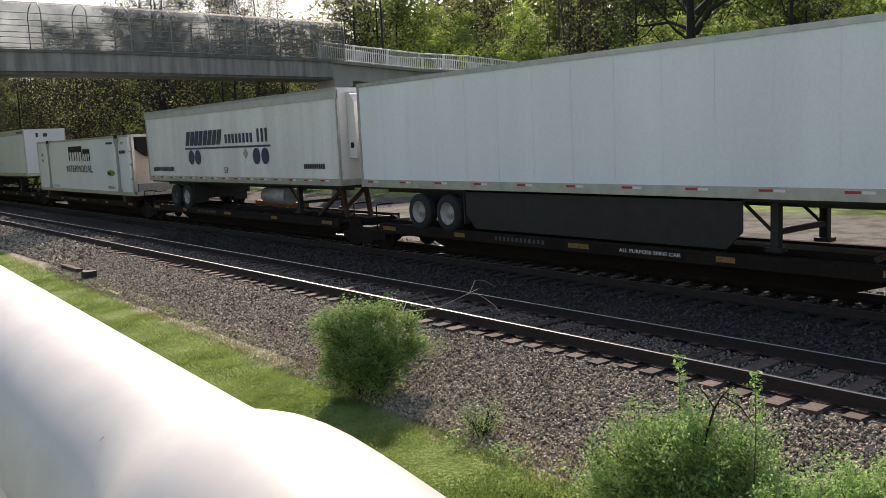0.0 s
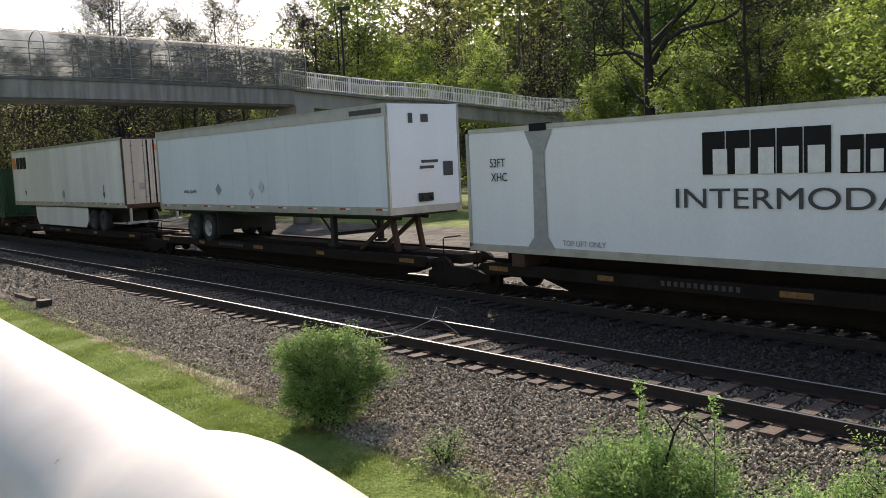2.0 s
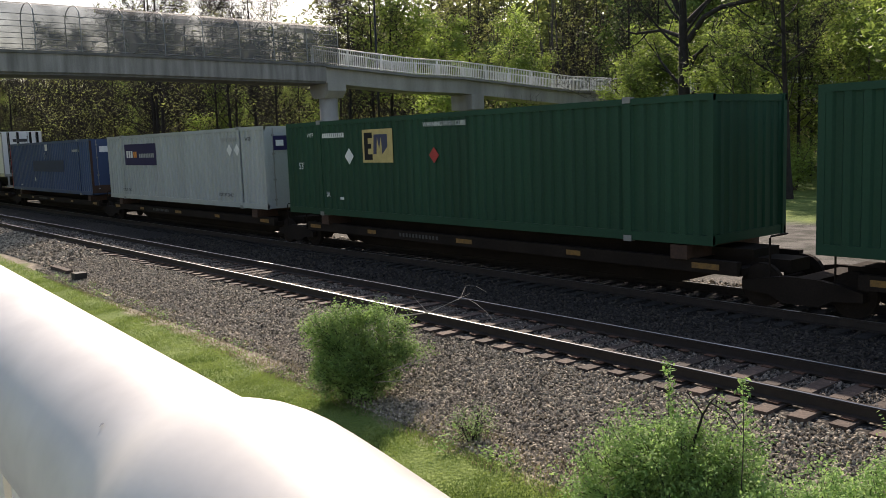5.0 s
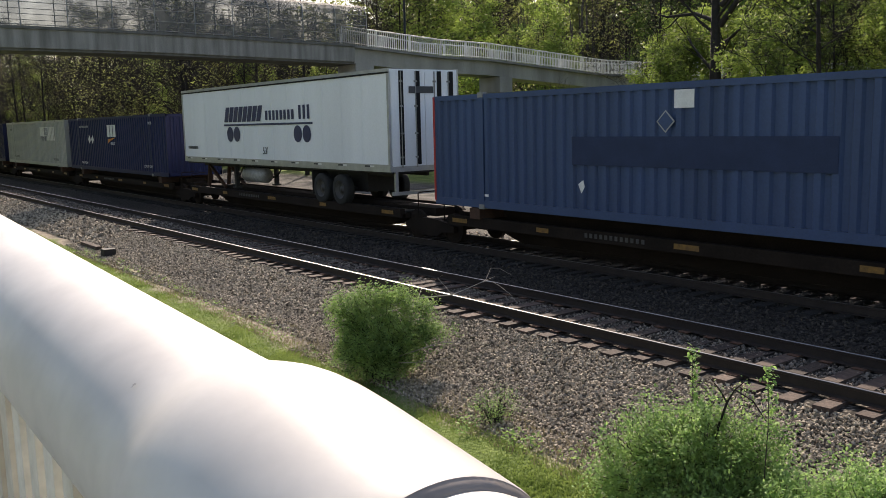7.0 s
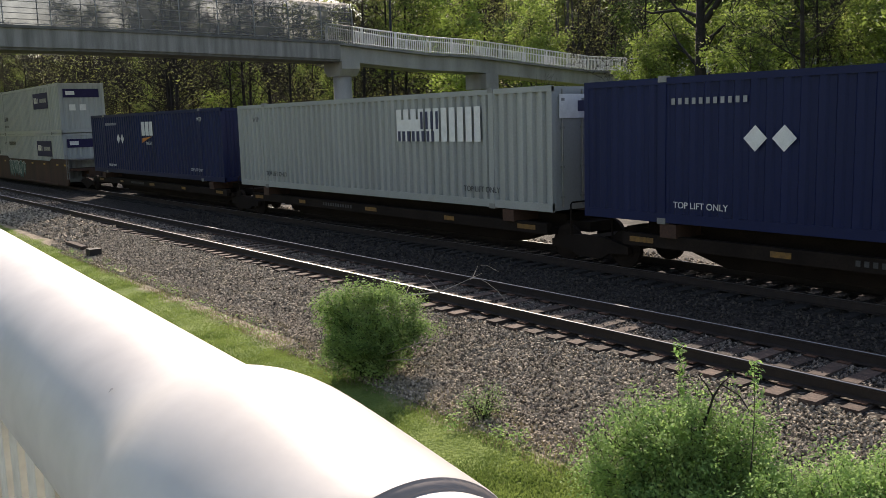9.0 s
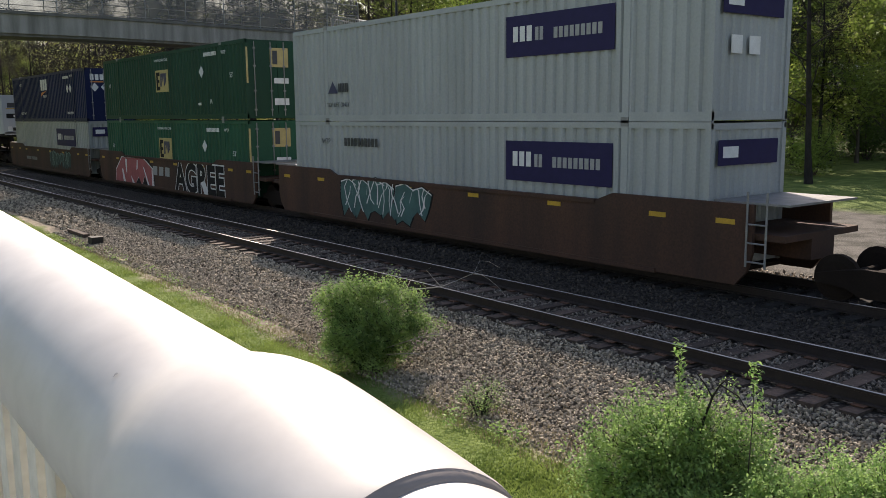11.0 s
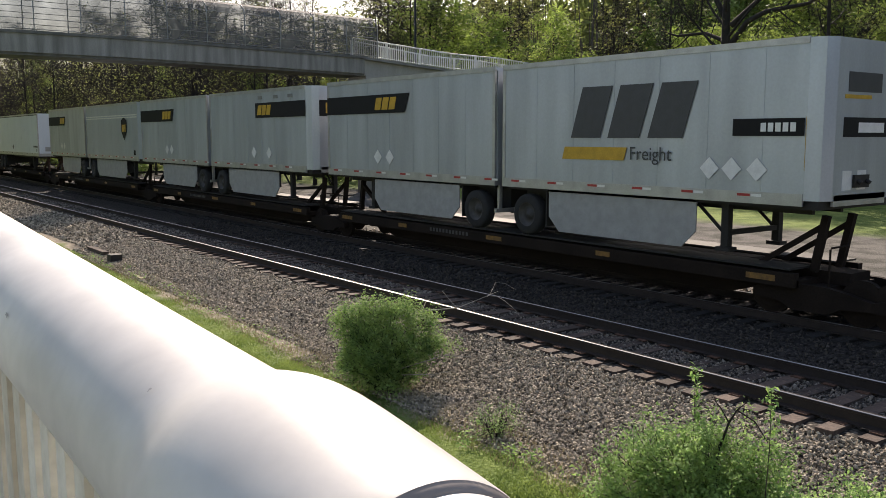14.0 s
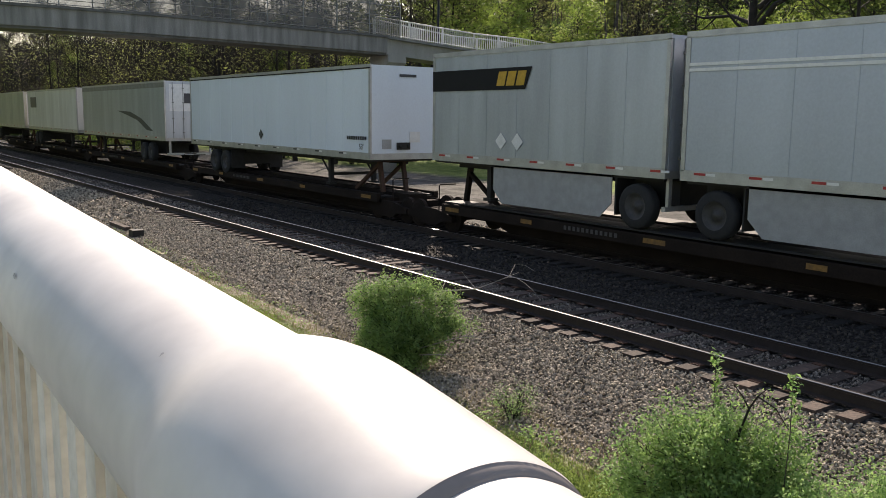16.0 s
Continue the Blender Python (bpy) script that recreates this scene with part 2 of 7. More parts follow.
def stone_material(name, col):
    m = surf(name, col, 0.9, 0, 0.3, 14, 0.3, 60)
    n, l = m.node_tree.nodes, m.node_tree.links
    geo, ramp, mx = n.new("ShaderNodeNewGeometry"), n.new("ShaderNodeValToRGB"), n.new("ShaderNodeMix")
    ramp.color_ramp.elements[0].color, ramp.color_ramp.elements[1].color = (0.16, 0.145, 0.13, 1), (1.35, 1.28, 1.2, 1)
    l.new(geo.outputs["Random Per Island"], ramp.inputs["Fac"])
    mx.data_type, mx.blend_type = "RGBA", "MULTIPLY"
    mx.inputs["Factor"].default_value = 1.0
    b = n["Principled BSDF"]
    was = b.inputs["Base Color"].links[0].from_socket
    l.new(was, mx.inputs["A"])
    l.new(ramp.outputs["Color"], mx.inputs["B"])
    l.new(mx.outputs["Result"], b.inputs["Base Color"])
    return m


M["stone"] = stone_material("ballast_stone", (0.55, 0.50, 0.41))
M["stone_mid"] = stone_material("mid_ballast_stone", (0.30, 0.27, 0.235))
# stone colour lowered to paint the train's shade between the tracks
M["stone_dark"] = stone_material("shade_dark_ballast_stone", (0.085, 0.074, 0.063))


GE = -3.46


def ground_material():
    """Ballast along the tracks, grass and worn earth beside them, pale dirt and leaf litter beyond."""
    m = bpy.data.materials.new("ground")
    m.use_nodes = True
    n, l = m.node_tree.nodes, m.node_tree.links
    b = n["Principled BSDF"]
    b.inputs["Roughness"].default_value = 0.95
    b.inputs["Specular IOR Level"].default_value = 0.2
    tc, sep = n.new("ShaderNodeTexCoord"), n.new("ShaderNodeSeparateXYZ")
    l.new(tc.outputs["Object"], sep.inputs["Vector"])

    def noise_of(scale, detail=5):
        t = n.new("ShaderNodeTexNoise")
        t.inputs["Scale"].default_value, t.inputs["Detail"].default_value = scale, detail
        l.new(tc.outputs["Object"], t.inputs["Vector"])
        return t.outputs["Fac"]

    def two(fac, a, c, lo=0.35, hi=0.65):
        r = n.new("ShaderNodeValToRGB")
        r.color_ramp.elements[0].position, r.color_ramp.elements[1].position = lo, hi
        r.color_ramp.elements[0].color, r.color_ramp.elements[1].color = (*a, 1), (*c, 1)
        l.new(fac, r.inputs["Fac"])
        return r.outputs["Color"]

    wob = n.new("ShaderNodeMath")
    wob.operation = "MULTIPLY_ADD"
    wob.inputs[1].default_value = 1.4
    l.new(noise_of(0.8), wob.inputs[0])
    l.new(sep.outputs["Y"], wob.inputs[2])

    slant = n.new("ShaderNodeMath")
    slant.operation = "MULTIPLY_ADD"
    slant.inputs[1].default_value = 0.028
    l.new(sep.outputs["X"], slant.inputs[0])
    l.new(wob.outputs[0], slant.inputs[2])

    def step(y0, y1, along=wob):
        r = n.new("ShaderNodeMapRange")
        r.inputs["From Min"].default_value, r.inputs["From Max"].default_value = y0 + 0.7, y1 + 0.7
        l.new(along.outputs[0], r.inputs["Value"])
        return r.outputs["Result"]

    def mixed(fac, a, c):
        x = n.new("ShaderNodeMix")
        x.data_type = "RGBA"
        l.new(fac, x.inputs["Factor"])
        l.new(a, x.inputs["A"])
        l.new(c, x.inputs["B"])
        return x.outputs["Result"]

    vor = n.new("ShaderNodeTexVoronoi")
    vor.inputs["Scale"].default_value = 16
    l.new(tc.outputs["Object"], vor.inputs["Vector"])
    gravel = two(vor.outputs["Distance"], (0.24, 0.215, 0.18), (0.03, 0.026, 0.022), 0.1, 0.55)
    # gravel tone with the train's shade painted into it
    bed_shade = two(vor.outputs["Distance"], (0.075, 0.066, 0.057), (0.022, 0.019, 0.017), 0.1, 0.6)
    # mid-toned gravel between the near rails, darker than the shoulder
    worn = two(vor.outputs["Distance"], (0.14, 0.125, 0.108), (0.02, 0.018, 0.016), 0.1, 0.55)
    grass = two(noise_of(2.5), (0.095, 0.142, 0.034), (0.15, 0.20, 0.054))
    earth = two(noise_of(5), (0.20, 0.17, 0.13), (0.30, 0.26, 0.20))
    pale = two(noise_of(1.2, 9), (0.115, 0.108, 0.098), (0.05, 0.05, 0.042), 0.42, 0.6)
    lawn = two(noise_of(1.5, 8), (0.085, 0.13, 0.03), (0.16, 0.21, 0.055))
    litter = two(noise_of(0.4), (0.07, 0.055, 0.035), (0.07, 0.12, 0.025))
    col = mixed(step(GE - 0.264, GE + 0.0, slant), grass, earth)
    col = mixed(step(GE + 0.05, GE + 0.5, slant), col, gravel)
    col = mixed(step(-0.1, 0.5), col, worn)
    col = mixed(step(1.3, 2.1), col, bed_shade)
    col = mixed(step(6.9, 8.0), col, gravel)
    col = mixed(step(8.6, 10.5), col, pale)
    col = mixed(step(21.5, 23.5), col, lawn)
    col = mixed(step(47, 53), col, litter)
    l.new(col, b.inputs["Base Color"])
    bp = n.new("ShaderNodeBump")
    bp.inputs["Strength"].default_value, bp.inputs["Distance"].default_value = 0.7, 0.04
    l.new(vor.outputs["Distance"], bp.inputs["Height"])
    l.new(bp.outputs["Normal"], b.inputs["Normal"])
    return m


M["ground"] = ground_material()


# ---------------------------------------------------------------- mesh tools
def box(bm, x0, x1, y0, y1, z0, z1):
    vs = [bm.verts.new((x, y, z)) for x in (x0, x1) for y in (y0, y1) for z in (z0, z1)]
    for f in ((0, 1, 3, 2), (4, 6, 7, 5), (0, 4, 5, 1), (2, 3, 7, 6), (0, 2, 6, 4), (1, 5, 7, 3)):
        bm.faces.new([vs[i] for i in f])
    return vs


def tube(bm, p0, p1, r0, r1=None, seg=8, caps=True):
    p0, p1 = Vector(p0), Vector(p1)
    r1 = r0 if r1 is None else r1
    d = (p1 - p0).normalized()
    a = d.orthogonal().normalized()
    c = d.cross(a)
    rings = []
    for p, r in ((p0, r0), (p1, r1)):
        rings.append([bm.verts.new(p + r * (math.cos(k * math.tau / seg) * a + math.sin(k * math.tau / seg) * c)) for k in range(seg)])
    for k in range(seg):
        bm.faces.new((rings[0][k], rings[0][(k + 1) % seg], rings[1][(k + 1) % seg], rings[1][k]))
    if caps:
        bm.faces.new(rings[0][::-1])
        bm.faces.new(rings[1])


def polytube(bm, pts, rads, seg=6):
    """A bent tube through the points."""
    pts = [Vector(p) for p in pts]
    last = None
    for i, (p, r) in enumerate(zip(pts, rads)):
        d = (pts[min(i + 1, len(pts) - 1)] - pts[max(i - 1, 0)]).normalized()
        a = d.cross(Vector((0.31, 0.9, 0.27))).normalized()
        c = d.cross(a)
        ring = [bm.verts.new(p + r * (math.cos(k * math.tau / seg) * a + math.sin(k * math.tau / seg) * c)) for k in range(seg)]
        if last:
            for k in range(seg):
                bm.faces.new((last[k], last[(k + 1) % seg], ring[(k + 1) % seg], ring[k]))
        last = ring


def prism(bm, outline, y0, y1):
    """An outline of (x, z) points, drawn out from y0 to y1."""
    a = [bm.verts.new((x, y0, z)) for x, z in outline]
    c = [bm.verts.new((x, y1, z)) for x, z in outline]
    bm.faces.new(a)
    bm.faces.new(c[::-1])
    for i in range(len(a)):
        j = (i + 1) % len(a)
        bm.faces.new((a[i], c[i], c[j], a[j]))


def bevelled(bm, w, angle=50):
    es = [e for e in bm.edges if len(e.link_faces) == 2 and e.calc_face_angle(0) > radians(angle)]
    bmesh.ops.bevel(bm, geom=es, offset=w, segments=2, affect="EDGES", profile=0.6)
    return bm


def part(name, bm, material, parent, label="", smooth=False, kind=""):
    bmesh.ops.recalc_face_normals(bm, faces=bm.faces)
    me = bpy.data.meshes.new(name)
    bm.to_mesh(me)
    bm.free()
    me.materials.append(material)
    if smooth:
        for p in me.polygons:
            p.use_smooth = True
    ob = new(name, me)
    ob.parent = parent
    return tagged(ob, label, kind=kind)


def thing(name, label, category, group="", kind="", at=(0, 0, 0)):
    ob = new(name)
    ob.empty_display_size = 0.2
    ob.location = at
    return tagged(ob, label, category, group, kind)


def raw(name, verts, faces, material, parent=None, smooth=False):
    me = bpy.data.meshes.new(name)
    me.from_pydata(verts, [], faces)
    me.materials.append(material)
    if smooth:
        me.polygons.foreach_set("use_smooth", [True] * len(me.polygons))
    ob = new(name, me)
    ob.parent = parent
    return ob


def lettering(text, size, depth=0.004):
    """Words as a mesh, in the xz plane, with the foot of the first letter at the origin."""
    cu = bpy.data.curves.new("words", "FONT")
    cu.body, cu.size, cu.extrude = text, size, depth / 2
    ob = new("words", cu)
    me = bpy.data.meshes.new_from_object(ob)
    bpy.data.objects.remove(ob)
    me.transform(Matrix.Rotation(radians(90), 4, "X"))
    return me


# ---------------------------------------------------------------- ground and tracks
PROFILE = [(-1500, -1.2), (-60, -1.2), (-14, -1.0), (-9, -0.95), (-4.2, -0.72), (-3.3, -0.62), (-2.2, -0.53), (-1.3, -0.40), (-0.55, -0.275), (-0.25, -0.235), (2.2, -0.235),
           (3.2, -0.30), (4.0, -0.235), (6.8, -0.235), (8.2, -0.5), (10, -0.55), (16, -0.45), (27, -0.4), (60, 0.3), (140, 3.0), (1500, 6.0)]


def ground_z(y):
    for (a, za), (b, zb) in zip(PROFILE, PROFILE[1:]):
        if y <= b:
            return za + (zb - za) * (y - a) / (b - a)
    return PROFILE[-1][1]


def build_ground():
    ys = []
    for (a, _), (b, _) in zip(PROFILE, PROFILE[1:]):
        k = max(1, min(16, int((b - a) / 0.4))) if b - a < 30 else 4
        ys += [a + (b - a) * i / k for i in range(k)]
    ys.append(1500)
    xs = [-2000, -900, -400, -200, -120, -80] + [-60 + 0.8 * i for i in range(100)] + [30, 60, 120, 300, 900, 2000]
    verts = []
    for x in xs:
        for y in ys:
            rough = 0.0 if -1.0 < y < 7.5 else 0.035
            verts.append((x, y, ground_z(y) + rough * noise.noise((x * 0.9, y * 0.9, 0))))
    h = len(ys)
    faces = [(i * h + j, (i + 1) * h + j, (i + 1) * h + j + 1, i * h + j + 1) for i in range(len(xs) - 1) for j in range(h - 1)]
    tagged(raw("ground", verts, faces, M["ground"], smooth=True), "grassy trackside with crushed-stone ballast and bare earth", "ground", kind="structure")


build_ground()

CROWN = [(0.037, -0.012), (0.035, -0.006), (0.030, -0.0022), (0.022, -0.0005), (0.011, 0.0005)]
RAIL = ([(-0.07, -0.18), (0.07, -0.18), (0.07, -0.168), (0.012, -0.15), (0.012, -0.045), (0.037, -0.035)] + CROWN + [(0.0, 0.0009)] + [(-u, z) for u, z in reversed(CROWN)]
        + [(-0.037, -0.035), (-0.012, -0.045), (-0.012, -0.15), (-0.07, -0.168)])


def rail_bar(parent, y, head):
    bm = bmesh.new()
    a = [bm.verts.new((-260, y + u, z)) for u, z in RAIL]
    c = [bm.verts.new((120, y + u, z)) for u, z in RAIL]
    bm.faces.new(a), bm.faces.new(c[::-1])
    for i in range(len(a)):
        j = (i + 1) % len(a)
        bm.faces.new((a[i], c[i], c[j], a[j]))
    ob = part("rail", bm, M["rail"], parent, "rusty steel rail with a polished running surface")
    ob.data.materials.append(M[head])
    for p in ob.data.polygons:
        if p.center.z > -0.012:
            p.use_smooth = True
            if -0.0345 < p.center.y - y < -0.008:
                p.material_index = 1


near_track = thing("near_track", "empty railway track on dark wooden sleepers", "track", kind="structure")
far_track = thing("far_track", "railway track shaded by the passing train", "track", kind="structure")
for y in (0.0, 1.505):
    rail_bar(near_track, y, "railhead")
    rail_bar(far_track, y + 4.615, "railhead")


# ---------------------------------------------------------------- footbridge over the tracks
BX0, BX1 = -52.7, -50.0


def beam_y(bm, path, x0, x1, depth):
    """A slab along y whose top follows (y, z) points."""
    top = [(y, z) for y, z in path]
    out = top + [(y, z - depth) for y, z in reversed(path)]
    a = [bm.verts.new((x0, y, z)) for y, z in out]
    c = [bm.verts.new((x1, y, z)) for y, z in out]
    n = len(path)
    for i in range(n - 1):
        for s in (a, c):
            bm.faces.new((s[i], s[i + 1], s[2 * n - 2 - i], s[2 * n - 1 - i]))
    for i in range(2 * n):
        j = (i + 1) % (2 * n)
        bm.faces.new((a[i], c[i], c[j], a[j]))


bridge = thing("footbridge", "grey concrete footbridge with an arched chain-link cage", "footbridge", kind="structure")
SPAN = [(-14, 8.52), (0, 8.63), (5, 8.62), (9, 8.57), (15, 8.46), (20.5, 8.36)]
bm = bmesh.new()
beam_y(bm, SPAN, BX0, BX1, 0.98)
part("girder", bm, M["girder"], bridge, "weathered grey concrete girder")
bm = bmesh.new()
beam_y(bm, [(y, z + 0.13) for y, z in SPAN], BX0 - 0.08, BX1 + 0.1, 0.15)
part("deck", bm, M["lip"], bridge)
# flange coloured dark to paint the shadow line under the girder
bm = bmesh.new()
beam_y(bm, [(y, z - 0.97) for y, z in SPAN], BX0 + 0.1, BX1 - 0.12, 0.15)
part("bottom_flange", bm, M["lip"], bridge)
for py, pz in ((21.35, 7.3), (-12.0, 7.4)):
    bm = bmesh.new()
    prism(bm, [(-52.45, pz), (-50.15, pz), (-50.15, pz - 0.5), (-50.6, pz - 0.95), (-52.0, pz - 0.95), (-52.45, pz - 0.5)], py - 0.7, py + 0.7)
    part("pier_cap", bm, M["concrete"], bridge)
    bm = bmesh.new()
    tube(bm, (-51.3, py, pz - 0.9), (-51.3, py, -0.6), 0.62, seg=20)
    part("pier", bm, M["concrete"], bridge, smooth=True)

# arched cage
CAGE_Y0, CAGE_Y1, STEP = -14.0, 21.5, 2.33


def span_z(y):
    for (a, za), (b, zb) in zip(SPAN, SPAN[1:]):
        if y <= b:
            return za + (zb - za) * (y - a) / (b - a)
    return SPAN[-1][1]


def hoop(y):
    z0 = span_z(y) + 0.1
    pts = [(BX1 - 0.05, y, z0), (BX1 - 0.05, y, z0 + 1.9)]
    for k in range(1, 8):
        a = k * math.pi / 8
        pts.append(((BX0 + BX1) / 2 + 1.3 * math.cos(a), y, z0 + 1.9 + 0.75 * math.sin(a)))
    pts += [(BX0 + 0.05, y, z0 + 1.9), (BX0 + 0.05, y, z0)]
    return pts


y = CAGE_Y1
while y > CAGE_Y0:
    bm = bmesh.new()
    pts = hoop(y)
    polytube(bm, pts, [0.03] * len(pts), 6)
    part("cage_hoop", bm, M["galv"], bridge, "bent galvanised pipe", smooth=True)
    y -= STEP
for i, (x, dz) in enumerate([(BX1 - 0.05, 0.12), (BX1 - 0.05, 0.65), (BX1 - 0.05, 1.25), (BX1 - 0.05, 1.9), (-51.35, 2.65), (BX0 + 0.05, 0.65), (BX0 + 0.05, 1.25), (BX0 + 0.05, 1.9)]):
    bm = bmesh.new()
    pts = [(x, yy, span_z(yy) + 0.1 + dz) for yy in (CAGE_Y1, 9, 0, CAGE_Y0)]
    polytube(bm, pts, [0.018] * 4, 5)
    part("cage_rail", bm, M["galv"], bridge, smooth=True)
verts, faces = [], []
ring = len(hoop(0))
for yy in [CAGE_Y1 - i * 1.25 for i in range(28)] + [CAGE_Y0]:
    verts += hoop(yy)
for i in range(28):
    for k in range(ring - 1):
        a = i * ring + k
        faces.append((a, a + 1, a + ring + 1, a + ring))
tagged(raw("chain_link", verts, faces, M["net"], bridge), "fine chain-link mesh")

# ramp that leaves the bridge on the far side
ramp = thing("access_ramp", "concrete footbridge ramp with white picket railings", "ramp", kind="structure")
RPATH = [(20.5, 8.36), (27.6, 7.85), (32.0, 7.75), (44.0, 6.85), (48.6, 6.8)]
bm = bmesh.new()
beam_y(bm, [(y, z - 0.05) for y, z in RPATH], BX0 + 0.35, BX1 - 0.3, 1.0)
part("ramp_girder", bm, M["concrete"], ramp)
bm = bmesh.new()
beam_y(bm, [(y, z + 0.1) for y, z in RPATH], BX0, BX1, 0.16)
part("ramp_deck", bm, M["concrete_dark"], ramp)
for py in (33.6, 47.6):
    bm = bmesh.new()
    box(bm, BX0 + 0.2, BX1 - 0.1, py - 0.6, py + 0.6, 5.5, 6.6)
    box(bm, -51.8, -50.9, py - 0.45, py + 0.45, -0.5, 5.5)
    part("ramp_pier", bm, M["concrete"], ramp)


def picket_run(parent, p, q, height=1.12):
    """White railing from p to q: rails, posts and pickets."""
    p, q = Vector(p), Vector(q)
    n = max(1, round((q - p).length / 2.6))
    d = (q - p).normalized()
    flat = Vector((d.x, d.y, 0)).normalized()
    side = Vector((-flat.y, flat.x, 0))
    for i in range(n + 1):
        bm = bmesh.new()
        c = p.lerp(q, i / n)
        tube(bm, c - Vector((0, 0, 0.1)), c + Vector((0, 0, height)), 0.055, seg=6)
        part("railing_post", bm, M["white_rail"], parent)
    for h, r in ((height, 0.045), (0.12, 0.03)):
        bm = bmesh.new()
        tube(bm, p + Vector((0, 0, h)), q + Vector((0, 0, h)), r, seg=6)
        part("railing_rail", bm, M["white_rail"], parent)
    bm = bmesh.new()
    k = int((q - p).length / 0.17)
    for i in range(1, k):
        c = p.lerp(q, i / k)
        tube(bm, c + Vector((0, 0, 0.12)), c + Vector((0, 0, height)), 0.024, seg=4, caps=False)
    part("pickets", bm, M["white_rail"], parent, kind="stuff")


for x in (BX1 - 0.1, BX0 + 0.1):
    path = [(19.6, 8.5)] + [(y, z + 0.08) for y, z in RPATH[1:]]
    if x < -52:
        path[0] = (21.0, 8.62)
    for (ya, za), (yb, zb) in zip(path, path[1:]):
        picket_run(ramp, (x, ya, za), (x, yb, zb))
picket_run(ramp, (BX0, 48.6, 6.85), (BX1, 48.6, 6.85))
low_ramp = thing("lower_ramp", "lower flight of the concrete ramp with white railings", "ramp", kind="structure")
bm = bmesh.new()
prism(bm, [(-50.0, 6.8), (-32, 5.5), (-18, 4.4), (-18, 3.7), (-32, 4.8), (-50.0, 6.1)], 48.8, 51.2)
part("ramp_girder", bm, M["concrete"], low_ramp)
for yy in (48.9, 51.1):
    picket_run(low_ramp, (-50.0, yy, 6.85), (-32, yy, 5.55))
    picket_run(low_ramp, (-32, yy, 5.55), (-18, yy, 4.45))
for px in (-40.0, -27.0):
    bm = bmesh.new()
    box(bm, px - 0.4, px + 0.4, 49.2, 50.8, -0.5, 5.3 if px < -30 else 4.6)
    part("ramp_pier", bm, M["concrete"], low_ramp)

# ---------------------------------------------------------------- railing in front of the camera
SLOPE = math.tan(radians(2.606))
AX_Y, AX_Z = -10.236, 3.205


def axis(x):
    return Vector((x, AX_Y - 0.0023 * (x + 0.4), AX_Z - (x + 0.4) * SLOPE))


own_ramp = thing("viewing_ramp", "concrete ramp with a thick white pipe handrail", "ramp", kind="structure")


def turned(name, stations, material, label=""):
    """A pipe along the railing's axis with a radius at each place along x."""
    bm = bmesh.new()
    up = Vector((SLOPE, 0, 1)).normalized()
    side = Vector((0, 1, 0))
    last = None
    for x, r in stations:
        c = axis(x)
        ringv = [bm.verts.new(c + r * (math.cos(k * math.tau / 96) * up + math.sin(k * math.tau / 96) * side)) for k in range(96)]
        if last:
            for k in range(96):
                bm.faces.new((last[k], last[(k + 1) % 96], ringv[(k + 1) % 96], ringv[k]))
        last = ringv
    return part(name, bm, material, own_ramp, label, smooth=True)


SL1 = -0.200
turned("handrail", [(-16, 0.05), (-1, 0.05), (-0.40, 0.0500)], M["pipe"], "thick white-painted pipe handrail")
turned("sleeve", [(-0.40, 0.0500), (-0.375, 0.0500), (-0.362, 0.0502), (-0.353, 0.0506), (-0.344, 0.0517), (-0.335, 0.0535), (-0.326, 0.0557), (-0.316, 0.0576), (-0.306, 0.0585), (-0.295, 0.0587), (-0.28, 0.0581), (-0.265, 0.0572),
                  (-0.245, 0.0558), (-0.225, 0.0543), (-0.21, 0.0532), (SL1 - 0.002, 0.0526), (SL1, 0.0521)], M["pipe"], "white-painted joint sleeve")
turned("seal", [(SL1, 0.0521), (SL1 + 0.0006, 0.0514), (SL1 + 0.004, 0.0502), (SL1 + 0.0045, 0.046)], M["gasket"], "dark joint seal")
turned("handrail", [(SL1 + 0.004, 0.0492), (SL1 + 0.007, 0.0497), (SL1 + 0.03, 0.0497), (SL1 + 0.3, 0.0495), (6, 0.0495)], M["pipe"], "thick white-painted pipe handrail")


def smudge(x, ang, length, width, material, label, seed):
    """A thin worn patch that hugs the pipe."""
    r = random.Random(seed)
    up, side = Vector((SLOPE, 0, 1)).normalized(), Vector((0, 1, 0))
    bm = bmesh.new()
    n = 14
    rim = []
    for k in range(n):
        a = k * math.tau / n
        w = r.uniform(0.45, 1.1)
        th = radians(ang) + math.sin(a) * width * w / 0.05
        xx = x + math.cos(a) * length * w
        rim.append(bm.verts.new(axis(xx) + 0.0507 * (math.cos(th) * up + math.sin(th) * side)))
    c = bm.verts.new(axis(x) + 0.0507 * (math.cos(radians(ang)) * up + math.sin(radians(ang)) * side))
    for k in range(n):
        bm.faces.new((c, rim[k], rim[(k + 1) % n]))
    part("smudge", bm, material, own_ramp, label)


M["scuff"] = surf("grey_scuff", (0.62, 0.60, 0.58), 0.6, 0, 0.35, 60, 0.05)
smudge(-0.372, -38, 0.0012, 0.0016, M["scuff"], "small grey scuff mark", 1)
for k, (sx, sa) in enumerate(((-0.62, -62), (-0.9, -30))):
    smudge(sx, sa, 0.006 + 0.002 * k, 0.0015, M["scuff"], "", 10 + k)


def slanted(bm, x0, x1, y0, y1, h0, h1):
    """A bar that follows the slope, between heights below the pipe's axis."""
    out = [(x0, axis(x0).z + h0), (x1, axis(x1).z + h0), (x1, axis(x1).z + h1), (x0, axis(x0).z + h1)]
    prism(bm, out, y0, y1)


